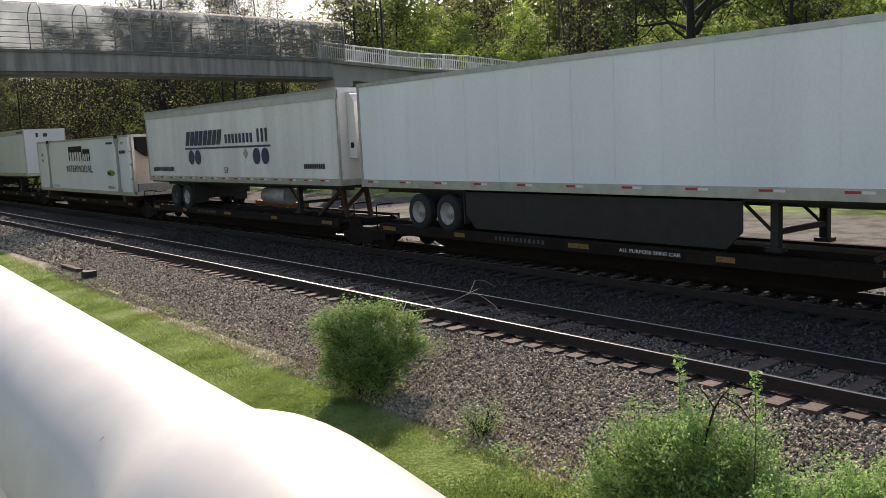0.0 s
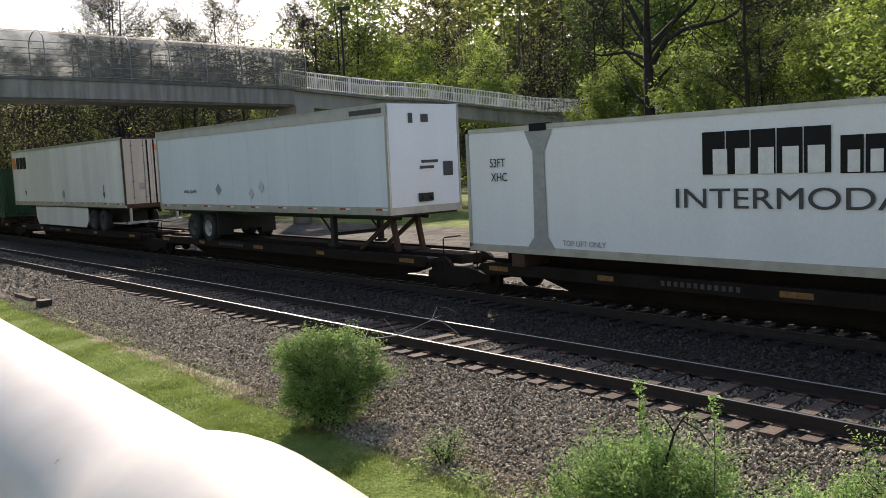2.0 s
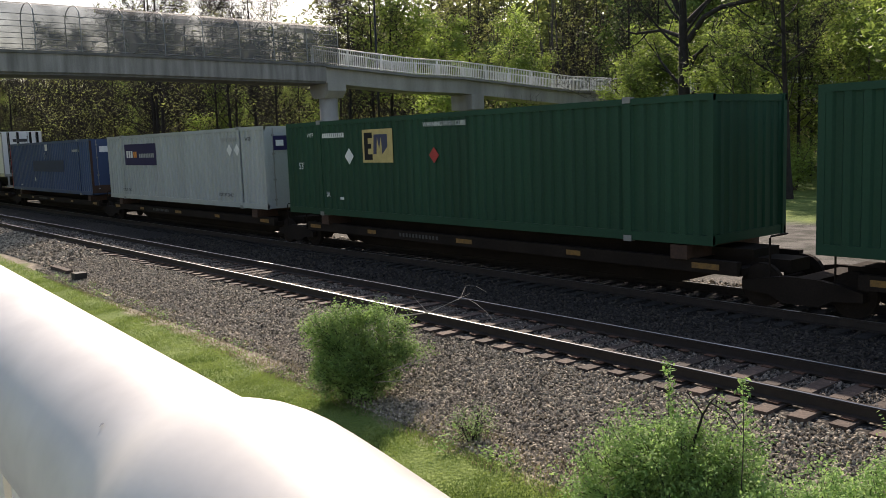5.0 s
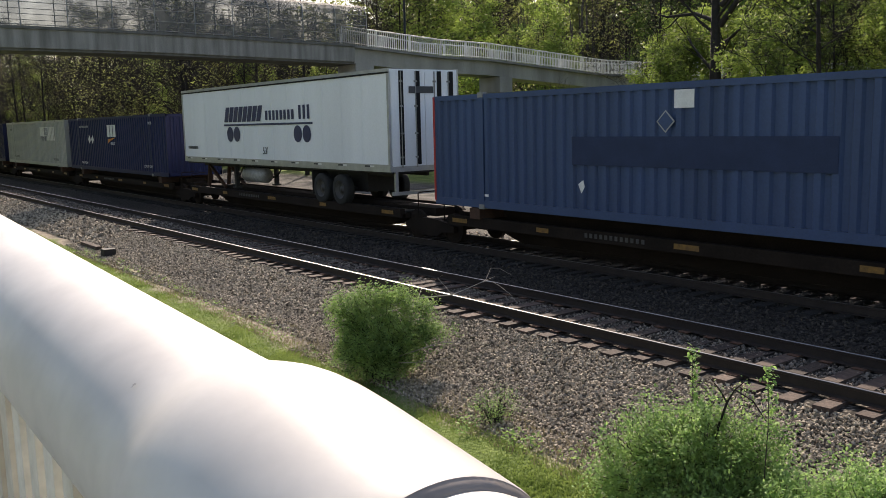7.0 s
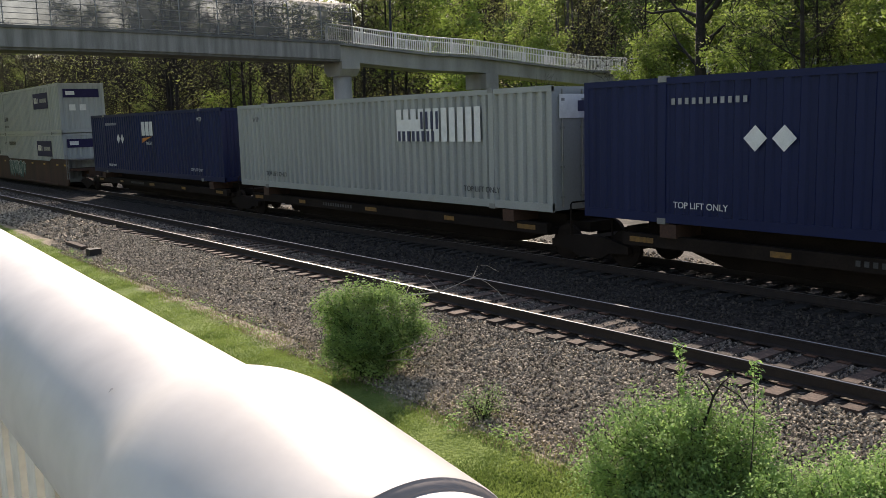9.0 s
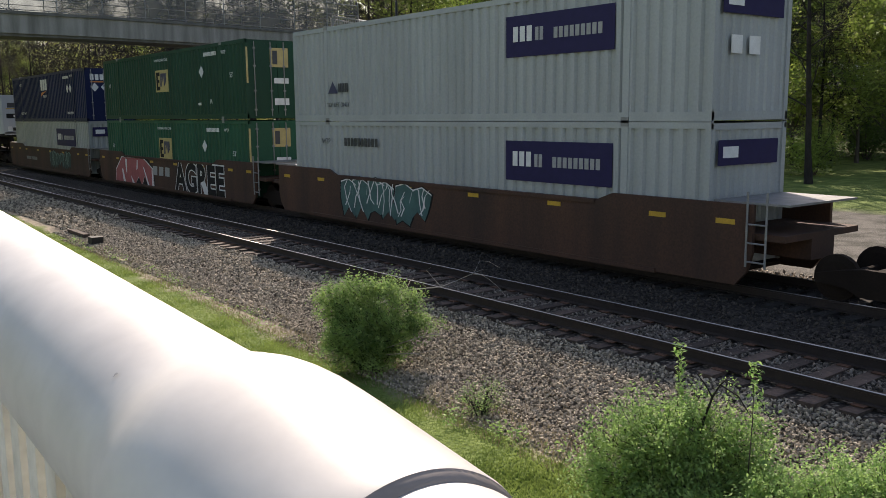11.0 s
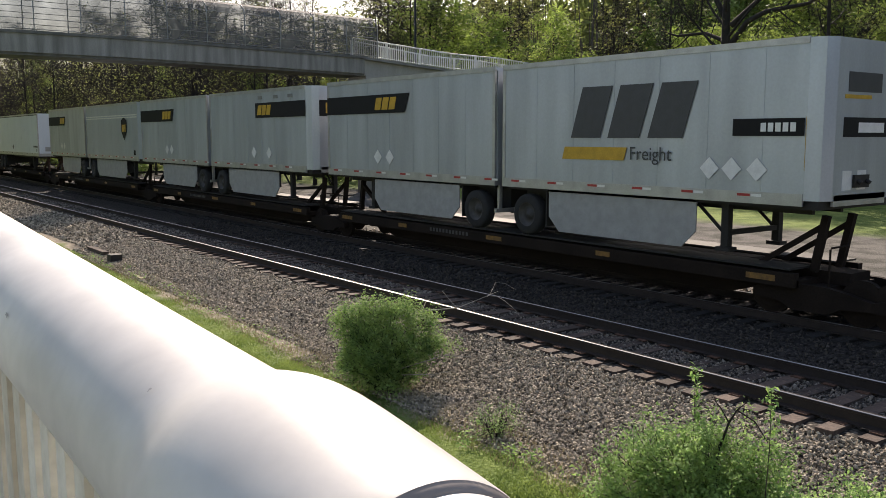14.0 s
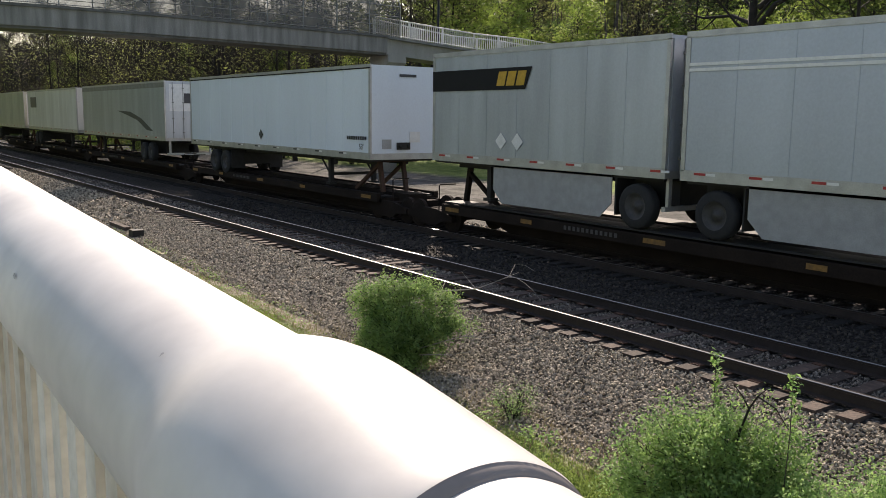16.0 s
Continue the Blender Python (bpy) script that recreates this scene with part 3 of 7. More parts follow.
bm = bmesh.new()
slanted(bm, -16, 6, AX_Y - 0.018, AX_Y + 0.018, -0.062, -0.048)
slanted(bm, -16, 6, AX_Y - 0.02, AX_Y + 0.02, -0.98, -0.94)
part("railing_bar", bm, M["slat"], own_ramp)
x = -9.4
while x < 4.6:
    bm = bmesh.new()
    prism(bm, [(x, axis(x).z - 0.06), (x + 0.026, axis(x + 0.026).z - 0.06), (x + 0.026, axis(x).z - 0.94), (x, axis(x).z - 0.94)], AX_Y - 0.012, AX_Y + 0.012)
    part("slat", bm, M["slat"], own_ramp)
    x += 0.05
bm = bmesh.new()
slanted(bm, -40, 8, AX_Y - 1.9, AX_Y + 0.12, -1.35, -1.06)
part("ramp_deck", bm, M["pale_concrete"], own_ramp)
for px in (-14, -4, 5):
    bm = bmesh.new()
    box(bm, px - 0.3, px + 0.3, AX_Y - 1.4, AX_Y - 0.4, -1.3, axis(px).z - 1.3)
    part("ramp_pier", bm, M["concrete"], own_ramp)


# ---------------------------------------------------------------- train
# the train's way along the track: seconds, metres
RUN = [(0, 0.12), (0.5, 10.27), (1, 20.62), (1.5, 31.95), (2, 42.7), (2.5, 53.6), (3, 63.62), (5.5, 118.25), (6, 128.85), (6.5, 140.3), (7, 150.8), (7.5, 160.82), (8, 171.65),
       (8.5, 183.15), (9, 193.7), (9.5, 204.5), (12, 259.12), (12.5, 269.14), (13, 280.05), (13.5, 291.62), (14, 302.22), (14.5, 312.62), (15, 322.7), (15.5, 333.22), (16, 344.9)]
SIDE, W = 4.075, 2.59
MOVING = []


def ride(ob, s, z, y=SIDE):
    MOVING.append((ob, s, z, y))
    ob.location = (s, y, z)
    return ob


def mark(parent, mat, x0, x1, z0, z1, name="marking", label="", y=0.0, slant=0.0):
    bm = bmesh.new()
    prism(bm, [(x0, z0), (x1, z0), (x1 + slant, z1), (x0 + slant, z1)], y - 0.006, y + 0.001)
    return part(name, bm, mat, parent, label)


def marks(parent, mat, outlines, name="marking", label="", y=0.0):
    if name == "placard":
        for o in outlines[1:]:
            marks(parent, mat, [o], name, label, y)
        outlines = outlines[:1]
    bm = bmesh.new()
    for o in outlines:
        prism(bm, o, y - 0.006, y + 0.001)
    return part(name, bm, mat, parent, label)


def bars(parent, mat, x0, x1, z0, z1, n, name="lettering", label="", y=0.0, slant=0.0, gap=0.28):
    """A row of plain bars as wide as letters."""
    w = (x1 - x0) / n
    return marks(parent, mat, [[(x0 + i * w, z0), (x0 + (i + 1 - gap) * w, z0), (x0 + (i + 1 - gap) * w + slant, z1), (x0 + i * w + slant, z1)] for i in range(n)], name, label, y)


def words(parent, mat, text, x, z, size, y=0.0, stretch=1.0, end=False):
    me = lettering(text, size)
    if end:
        me.transform(Matrix.Rotation(radians(90), 4, "Z"))
    ob = new("lettering", me)
    me.materials.append(mat)
    ob.parent = parent
    ob.location = (x, y, z) if end else (x, y - 0.010, z)
    if stretch != 1.0:
        me.transform(Matrix.Diagonal((1, stretch, 1, 1)) if end else Matrix.Diagonal((stretch, 1, 1, 1)))
    return ob


def disc(cx, cz, rx, rz=None, n=20):
    rz = rz or rx
    return [(cx + rx * math.cos(k * math.tau / n), cz + rz * math.sin(k * math.tau / n)) for k in range(n)]


def diamond(cx, cz, r):
    return [(cx, cz - r), (cx + r, cz), (cx, cz + r), (cx - r, cz)]


def end_mark(parent, mat, L, y0, y1, z0, z1, name="marking", label=""):
    bm = bmesh.new()
    box(bm, L - 0.001, L + 0.007, y0, y1, z0, z1)
    return part(name, bm, mat, parent, label)


def corrugated(bm, x0, x1, z0, z1, y, out, period=0.33, depth=0.066):
    """A folded steel wall along x; out: -1 faces the near side."""
    n = max(1, round((x1 - x0) / period))
    p = (x1 - x0) / n
    pts = []
    for i in range(n):
        a = x0 + i * p
        pts += [(a, 0), (a + 0.38 * p, 0), (a + 0.5 * p, depth), (a + 0.88 * p, depth), (a + p, 0)]
    last = None
    for i, (x, d) in enumerate(pts):
        if i and abs(x - pts[i - 1][0]) < 1e-6:
            continue
        v = [bm.verts.new((x, y - out * d, z0)), bm.verts.new((x, y - out * d, z1))]
        if last:
            bm.faces.new((last[0], v[0], v[1], last[1]))
        last = v


def container(name, label, mat, s, z, L=16.15, H=2.896, doors=False, trim=None, fold=0.066, group="containers on the train"):
    """A long corrugated freight container with rails, lift posts, roof and end wall."""
    trim = trim or mat
    c = thing(name, label, "container", group)
    bm = bmesh.new()
    corrugated(bm, 0.12, L - 0.12, 0.18, H - 0.12, 0.012, -1, depth=fold)
    part("side_wall", bm, mat, c)
    bm = bmesh.new()
    corrugated(bm, 0.12, L - 0.12, 0.18, H - 0.12, W - 0.012, 1)
    part("side_wall", bm, mat, c)
    bm = bmesh.new()
    n = 40
    vs = []
    for i in range(n):
        a, p = 0.1 + i * (L - 0.2) / n, (L - 0.2) / n
        vs += [bm.verts.new((a + u * p, y, H - 0.05 + h)) for u, h in ((0, 0), (0.35, 0), (0.5, 0.03), (0.85, 0.03)) for y in (0.04, W - 0.04)]
    for k in range(len(vs) // 2 - 1):
        bm.faces.new((vs[2 * k], vs[2 * k + 2], vs[2 * k + 3], vs[2 * k + 1]))
    part("roof", bm, mat, c)
    bm = bmesh.new()
    for y in (0.0, W - 0.08):
        box(bm, 0, L, y, y + 0.08, 0, 0.19)
        box(bm, 0, L, y, y + 0.08, H - 0.13, H)
    for x in (0, L - 0.13):
        for y in (0.002, W - 0.13):
            box(bm, x, x + 0.13, y, y + 0.128, 0.02, H - 0.02)
        box(bm, x, x + 0.1, 0.05, W - 0.05, 0.02, 0.2)
        box(bm, x, x + 0.1, 0.05, W - 0.05, H - 0.15, H - 0.02)
    part("frame", bm, trim, c)
    off = (L - 12.19) / 2
    for x in (off, L - off):
        bm = bmesh.new()
        box(bm, x - 0.09, x + 0.09, -0.006, 0.03, 0.0, H + 0.004)
        part("lift_post", bm, trim, c)
        for za, zb in ((H - 0.09, H + 0.035), (-0.03, 0.09)):
            bm = bmesh.new()
            box(bm, x - 0.1, x + 0.1, -0.02, 0.12, za, zb)
            part("corner_casting", bm, M["greytrim"], c)
    bm = bmesh.new()
    box(bm, 0.02, 0.07, 0.1, W - 0.1, 0.1, H - 0.1)
    part("end_wall", bm, mat, c)
    if doors:
        for y in (0.1, W / 2 + 0.01):
            bm = bmesh.new()
            box(bm, L - 0.09, L - 0.035, y, y + W / 2 - 0.11, 0.16, H - 0.12)
            door = part("door", bevelled(bm, 0.01), mat, c)
            for k in (0.22, 0.78):
                yy = y + k * (W / 2 - 0.11)
                bm = bmesh.new()
                tube(bm, (L - 0.012, yy, 0.1), (L - 0.012, yy, H - 0.08), 0.02, seg=6)
                for h in (0.3, 1.0, 1.9, H - 0.35):
                    box(bm, L - 0.04, L + 0.012, yy - 0.05, yy + 0.05, h, h + 0.06)
                part("lock_rod", bm, M["galv"], door, "galvanised locking rod")
    else:
        bm = bmesh.new()
        n = 8
        p = (W - 0.26) / n
        last = None
        for i in range(n):
            for u, d in ((0, 0), (0.3, 0), (0.45, 0.04), (0.85, 0.04)):
                v = [bm.verts.new((L - 0.05 - d, 0.13 + (i + u) * p, zz)) for zz in (0.15, H - 0.1)]
                if last:
                    bm.faces.new((last[0], v[0], v[1], last[1]))
                last = v
        v = [bm.verts.new((L - 0.05, W - 0.13, zz)) for zz in (0.15, H - 0.1)]
        bm.faces.new((last[0], v[0], v[1], last[1]))
        part("end_wall", bm, mat, c)
    bm = bmesh.new()
    box(bm, 0.05, L - 0.05, 0.06, W - 0.06, 0.05, 0.17)
    part("floor_frame", bm, M["dark"], c)
    ride(c, s, z)
    return c


def road_wheel(parent, x, y, r=0.5, hub=None):
    bm = bmesh.new()
    st = [(0.0, 0.30), (0.0, 0.44), (0.03, 0.49), (0.08, r), (0.22, r), (0.27, 0.49), (0.30, 0.44), (0.30, 0.30)]
    seg = 24
    rings = [[bm.verts.new((x + rr * math.cos(k * math.tau / seg), y + d, r + rr * math.sin(k * math.tau / seg))) for k in range(seg)] for d, rr in st]
    for a, b in zip(rings, rings[1:]):
        for k in range(seg):
            bm.faces.new((a[k], a[(k + 1) % seg], b[(k + 1) % seg], b[k]))
    w = part("wheel", bm, M["tyre"], parent, "black dual trailer tyre", smooth=True)
    bm = bmesh.new()
    st = [(0.01, 0.305), (0.015, 0.28), (0.10, 0.25), (0.13, 0.12), (0.07, 0.11), (0.05, 0.0)]
    rings = [[bm.verts.new((x + rr * math.cos(k * math.tau / seg), y + d, r + rr * math.sin(k * math.tau / seg))) for k in range(seg)] for d, rr in st]
    for a, b in zip(rings, rings[1:]):
        for k in range(seg):
            bm.faces.new((a[k], a[(k + 1) % seg], b[(k + 1) % seg], b[k]))
    part("rim", bm, hub or M["hub_dark"], w, "pale dusty steel rim" if hub else "grimy dark steel rim", smooth=True)


def trailer(name, label, mat, s, L=16.15, z=0.78, H=3.02, nose_right=True, skirt=None, axles=2, roof_band=None, seams=1.22, tape="red", reefer=False,
            doors_mat=None, gear=True, wheel_in=2.7, landing_in=3.4, round_nose=False, group="road trailers on the train", tape_gap=1.6, pale_hubs=0, band_h=0.24):
    """A road trailer: box with rails and seams, wheels, landing legs, skirt, doors or nose. z: the deck under its wheels."""
    t = thing(name, label, "trailer", group)
    F = F0
    bm = bmesh.new()
    if round_nose:
        o = [(0.0, 0.02), (L - 0.35, 0.02), (L - 0.1, 0.12), (L, 0.35), (L, W - 0.35), (L - 0.1, W - 0.12), (L - 0.35, W - 0.02), (0.0, W - 0.02)]
        a = [bm.verts.new((x, y, F + 0.1)) for x, y in o]
        c = [bm.verts.new((x, y, F + H - 0.02)) for x, y in o]
        bm.faces.new(a[::-1]), bm.faces.new(c)
        for i in range(len(o)):
            j = (i + 1) % len(o)
            bm.faces.new((a[i], a[j], c[j], c[i]))
    else:
        box(bm, 0.02, L - 0.02, 0.02, W - 0.02, F + 0.1, F + H - 0.02)
        bevelled(bm, 0.025)
    part("box_body", bm, mat, t)
    bm = bmesh.new()
    end = L - (0.36 if round_nose else 0)
    for y in (0.0, W - 0.05):
        box(bm, 0, end, y, y + 0.05, F, F + 0.22)
        box(bm, 0, end, y, y + 0.05, F + H - 0.12, F + H)
    box(bm, L - 0.05, L, 0.4 if round_nose else 0.05, W - (0.4 if round_nose else 0.05), F, F + 0.2)
    box(bm, 0, 0.05, 0.05, W - 0.05, F, F + 0.2)
    for x in ((0,) if round_nose else (0, L - 0.1)):
        for y in (0.0, W - 0.06):
            box(bm, x, x + 0.1, y, y + 0.06, F + 0.2, F + H - 0.1)
    part("rail_frame", bm, M["trim"], t, "dull aluminium edge rails")
    if roof_band:
        bm = bmesh.new()
        box(bm, 0.0, end, -0.004, 0.03, F + H - 0.1 - band_h, F + H - 0.1)
        part("roof_band", bm, roof_band, t)
    bm = bmesh.new()
    k = 1
    while k * seams < end - 0.3:
        x = k * seams
        box(bm, x - 0.02, x + 0.02, 0.013, 0.022, F + 0.24, F + H - 0.14)
        for j in range(9):
            box(bm, x - 0.012, x + 0.012, 0.008, 0.014, F + 0.4 + j * 0.28, F + 0.42 + j * 0.28)
        k += 1
    part("panel_seams", bm, mat, t, kind="stuff")
    if tape:
        bm = bmesh.new()
        bm2 = bmesh.new()
        x = 0.35
        while x < end - 0.3:
            box(bm, x, x + 0.28, -0.004, 0.002, F + 0.13, F + 0.18)
            box(bm2, x + 0.3, x + 0.52, -0.004, 0.002, F + 0.13, F + 0.18)
            x += tape_gap
        part("reflective_tape", bm, M["red"] if tape == "red" else M["char"], t, kind="stuff")
        part("reflective_tape", bm2, M["whitemark"], t, kind="stuff")
    bm = bmesh.new()
    box(bm, 0.1, L - 0.1, 0.1, W - 0.1, F - 0.06, F + 0.1)
    part("floor_frame", bm, M["dark"], t)
    for y in (0.75, W - 0.85):
        bm = bmesh.new()
        box(bm, 0.3, L - 0.6, y, y + 0.1, F - 0.2, F - 0.062)
        part("floor_beam", bm, M["dark"], t)

    def gx(u):
        return L - u if nose_right else u

    bm = bmesh.new()
    n0 = L - wheel_in
    ws = [n0] if axles == 1 else [n0, n0 - 1.25]
    box(bm, *sorted((gx(n0 + 0.7), gx(ws[-1] - 0.7))), 0.7, W - 0.7, 0.42, F - 0.04)
    for w in ws:
        tube(bm, (gx(w), 0.3, 0.5), (gx(w), W - 0.3, 0.5), 0.09, seg=8)
    for y in (0.12, W - 0.72):
        box(bm, *sorted((gx(ws[-1] - 0.62), gx(ws[-1] - 0.66))), y, y + 0.6, 0.25, F - 0.02)
    part("suspension", bm, M["dark"], t)
    for i, w in enumerate(ws):
        road_wheel(t, gx(w), 0.06, hub=M["hub"] if i >= len(ws) - pale_hubs else None)
        road_wheel(t, gx(w), W - 0.36)
    if gear:
        bm = bmesh.new()
        g = gx(landing_in)
        for y in (0.35, W - 0.5):
            box(bm, g - 0.08, g + 0.08, y, y + 0.15, 0.22, F)
            box(bm, g - 0.16, g + 0.16, y - 0.06, y + 0.2, 0.14, 0.22)
            d = 0.8 if nose_right else -0.8
            tube(bm, (g, y + 0.07, 0.45), (g - d, y + 0.07, F - 0.02), 0.035, seg=6)
        box(bm, g - 0.05, g + 0.05, 0.4, W - 0.4, 0.45, 0.55)
        part("landing_leg", bm, M["dark"], t)
    if skirt:
        a, b = sorted((gx(landing_in + 0.5), gx(ws[-1] - 0.75)))
        bm = bmesh.new()
        c = 0.35
        prism(bm, [(a + c, 0.16), (b - c, 0.16), (b, 0.5), (b, F), (a, F), (a, 0.5)], 0.10, 0.13)
        part("side_skirt", bm, skirt, t)
    # right-hand end
    if nose_right:
        if reefer:
            bm = bmesh.new()
            prism(bm, [(L, F + 0.85), (L + 0.42, F + 0.85), (L + 0.46, F + 1.2), (L + 0.40, F + 2.55), (L + 0.22, F + 2.8), (L, F + 2.85)], 0.35, W - 0.35)
            part("cooling_unit", bevelled(bm, 0.05), M["white_old"], t, "white refrigeration unit on the nose")
            mark(t, M["black"], L + 0.12, L + 0.3, F + 1.15, F + 1.32, "vent", y=0.352)
        else:
            bm = bmesh.new()
            box(bm, L - 0.001, L + 0.05, 1.0, 1.5, F + 0.32, F + 0.55)
            tube(bm, (L + 0.05, 1.1, F + 0.45), (L + 0.12, 1.1, F + 0.4), 0.04, seg=8)
            tube(bm, (L + 0.05, 1.4, F + 0.45), (L + 0.12, 1.4, F + 0.4), 0.04, seg=8)
            part("air_coupling", bm, M["dark"], t)
    else:
        dm = doors_mat or mat
        for y in (0.08, W / 2 + 0.01):
            bm = bmesh.new()
            box(bm, L - 0.02, L + 0.02, y, y + W / 2 - 0.09, F + 0.16, F + H - 0.1)
            door = part("door", bevelled(bm, 0.012), dm, t)
            for k in (0.28, 0.72):
                yy = y + k * (W / 2 - 0.09)
                bm = bmesh.new()
                tube(bm, (L + 0.04, yy, F + 0.12), (L + 0.04, yy, F + H - 0.08), 0.018, seg=6)
                for h in (0.4, 1.1, 1.9, H - 0.4):
                    box(bm, L + 0.018, L + 0.06, yy - 0.05, yy + 0.05, F + h, F + h + 0.05)
                part("lock_rod", bm, M["galv"], door)
        bm = bmesh.new()
        for y in (0.2, W - 0.3):
            box(bm, L - 0.12, L - 0.04, y, y + 0.1, 0.5, F)
        box(bm, L - 0.13, L - 0.03, 0.1, W - 0.1, 0.45, 0.55)
        part("underride_guard", bm, M["trim"], t)
    ride(t, s, z)
    return t


def bogie(s):
    b = thing("rail_bogie", "dark two-axle bogie under the wagons", "bogie", "bogies of the train")
    for x in (-0.88, 0.88):
        bm = bmesh.new()
        tube(bm, (x, 0.45, 0.42), (x, 2.15, 0.42), 0.08, seg=8)
        for y in (0.50, 2.0):
            tube(bm, (x, y, 0.42), (x, y + 0.12, 0.42), 0.42, seg=20)
            tube(bm, (x, y - 0.03, 0.42), (x, y + 0.0, 0.42), 0.3, 0.40, seg=20)
        part("wheelset", bm, M["sill"], b)
    for y in (0.28, 2.2):
        bm = bmesh.new()
        prism(bm, [(-1.15, 0.5), (-1.15, 0.34), (-0.6, 0.30), (-0.35, 0.17), (0.35, 0.17), (0.6, 0.30), (1.15, 0.34), (1.15, 0.5), (0.7, 0.60), (0.3, 0.66), (-0.3, 0.66), (-0.7, 0.60)], y, y + 0.13)
        part("side_frame", bm, M["sill"], b)
    bm = bmesh.new()
    box(bm, -0.22, 0.22, 0.3, 2.3, 0.35, 0.62)
    part("bolster", bm, M["sill"], b)
    return ride(b, s, 0.0)


def strut(parent, mat, p, q, r):
    bm = bmesh.new()
    tube(bm, p, q, r, seg=4)
    return part("hitch_strut", bm, mat, parent)


def spine_car(s0, s1, stand=None, trailer_on=True, deck=0.78):
    """One unit of an articulated spine wagon from s0 to s1; stand: where its trailer hitch rises, from s0."""
    L = s1 - s0
    c = thing("spine_wagon", "dark brown spine wagon with yellow reflectors", "railway wagon", "spine wagons of the train")
    bm = bmesh.new()
    prism(bm, [(0.5, 0.62), (L - 0.5, 0.62), (L - 0.5, 0.86), (L - 2.6, 0.86), (L - 2.7, 0.90), (2.7, 0.90), (2.6, 0.86), (0.5, 0.86)], 0.95, 1.65)
    prism(bm, [(1.5, 0.64), (3.1, 0.17), (L - 3.1, 0.17), (L - 1.5, 0.64)], 1.0, 1.6)
    part("centre_sill", bm, M["sill"], c)
    for y in (0.10, W - 0.26):
        bm = bmesh.new()
        box(bm, 1.1, L - 1.1, y, y + 0.16, 0.60, 0.86)
        part("side_sill", bm, M["sill"], c)
    for x in [1.15, 3.2, 6.0, 9.0, 12.0, L - 3.4, L - 1.35]:
        bm = bmesh.new()
        box(bm, x, x + 0.25, 0.2, W - 0.2, 0.58, 0.72)
        part("cross_beam", bm, M["sill"], c)
    if trailer_on:
        for y in (0.12, W - 0.86):
            bm = bmesh.new()
            box(bm, 1.2, L - 1.2, y, y + 0.7, deck - 0.04, deck - 0.004)
            part("tread_plate", bm, M["dark"], c)
        if stand is not None:
            d = 0.9 if stand > L / 2 else -0.9
            for y in (0.75, 1.65):
                strut(c, M["rust"], (stand + 0.28 * d, y, 0.85), (stand, y, 1.90), 0.09)
                strut(c, M["rust"], (stand - 1.7 * d, y, 0.85), (stand, y, 1.75), 0.075)
            bm = bmesh.new()
            box(bm, stand - 0.35, stand + 0.35, 0.6, 2.0, 1.83, 1.92)
            part("hitch_plate", bm, M["rust"], c)
    else:
        for x in (1.95 + 0.4, L - 1.95 - 0.4):
            bm = bmesh.new()
            box(bm, x - 0.2, x + 0.2, 0.02, W - 0.02, 0.84, 1.12)
            part("container_saddle", bm, M["rust"], c)
        bm = bmesh.new()
        box(bm, 1.2, L - 1.2, 0.85, 1.75, 0.86, 1.02)
        part("top_sill", bm, M["sill"], c)
    for i, x in enumerate((1.3, 4.6, 8.7, 12.6, L - 2.1)):
        mark(c, M["reflector"], x, x + (0.62 if i % 2 == 0 else 0.42), 0.68, 0.79, "reflector", "yellow reflector strip", y=0.10)
    bars(c, M["wornmark"], 6.2, 8.0, 0.69, 0.79, 12, "lettering", "worn pale lettering", y=0.10, gap=0.45)
    for x in (0.55, L - 0.6):
        bm = bmesh.new()
        polytube(bm, [(x, 0.4, 0.5), (x, 0.4, 1.33), (x, 0.44, 1.36), (x, 1.0, 1.36)], [0.02] * 4, 5)
        part("grab_iron", bm, M["sill"], c)
    return ride(c, s0, 0.0)


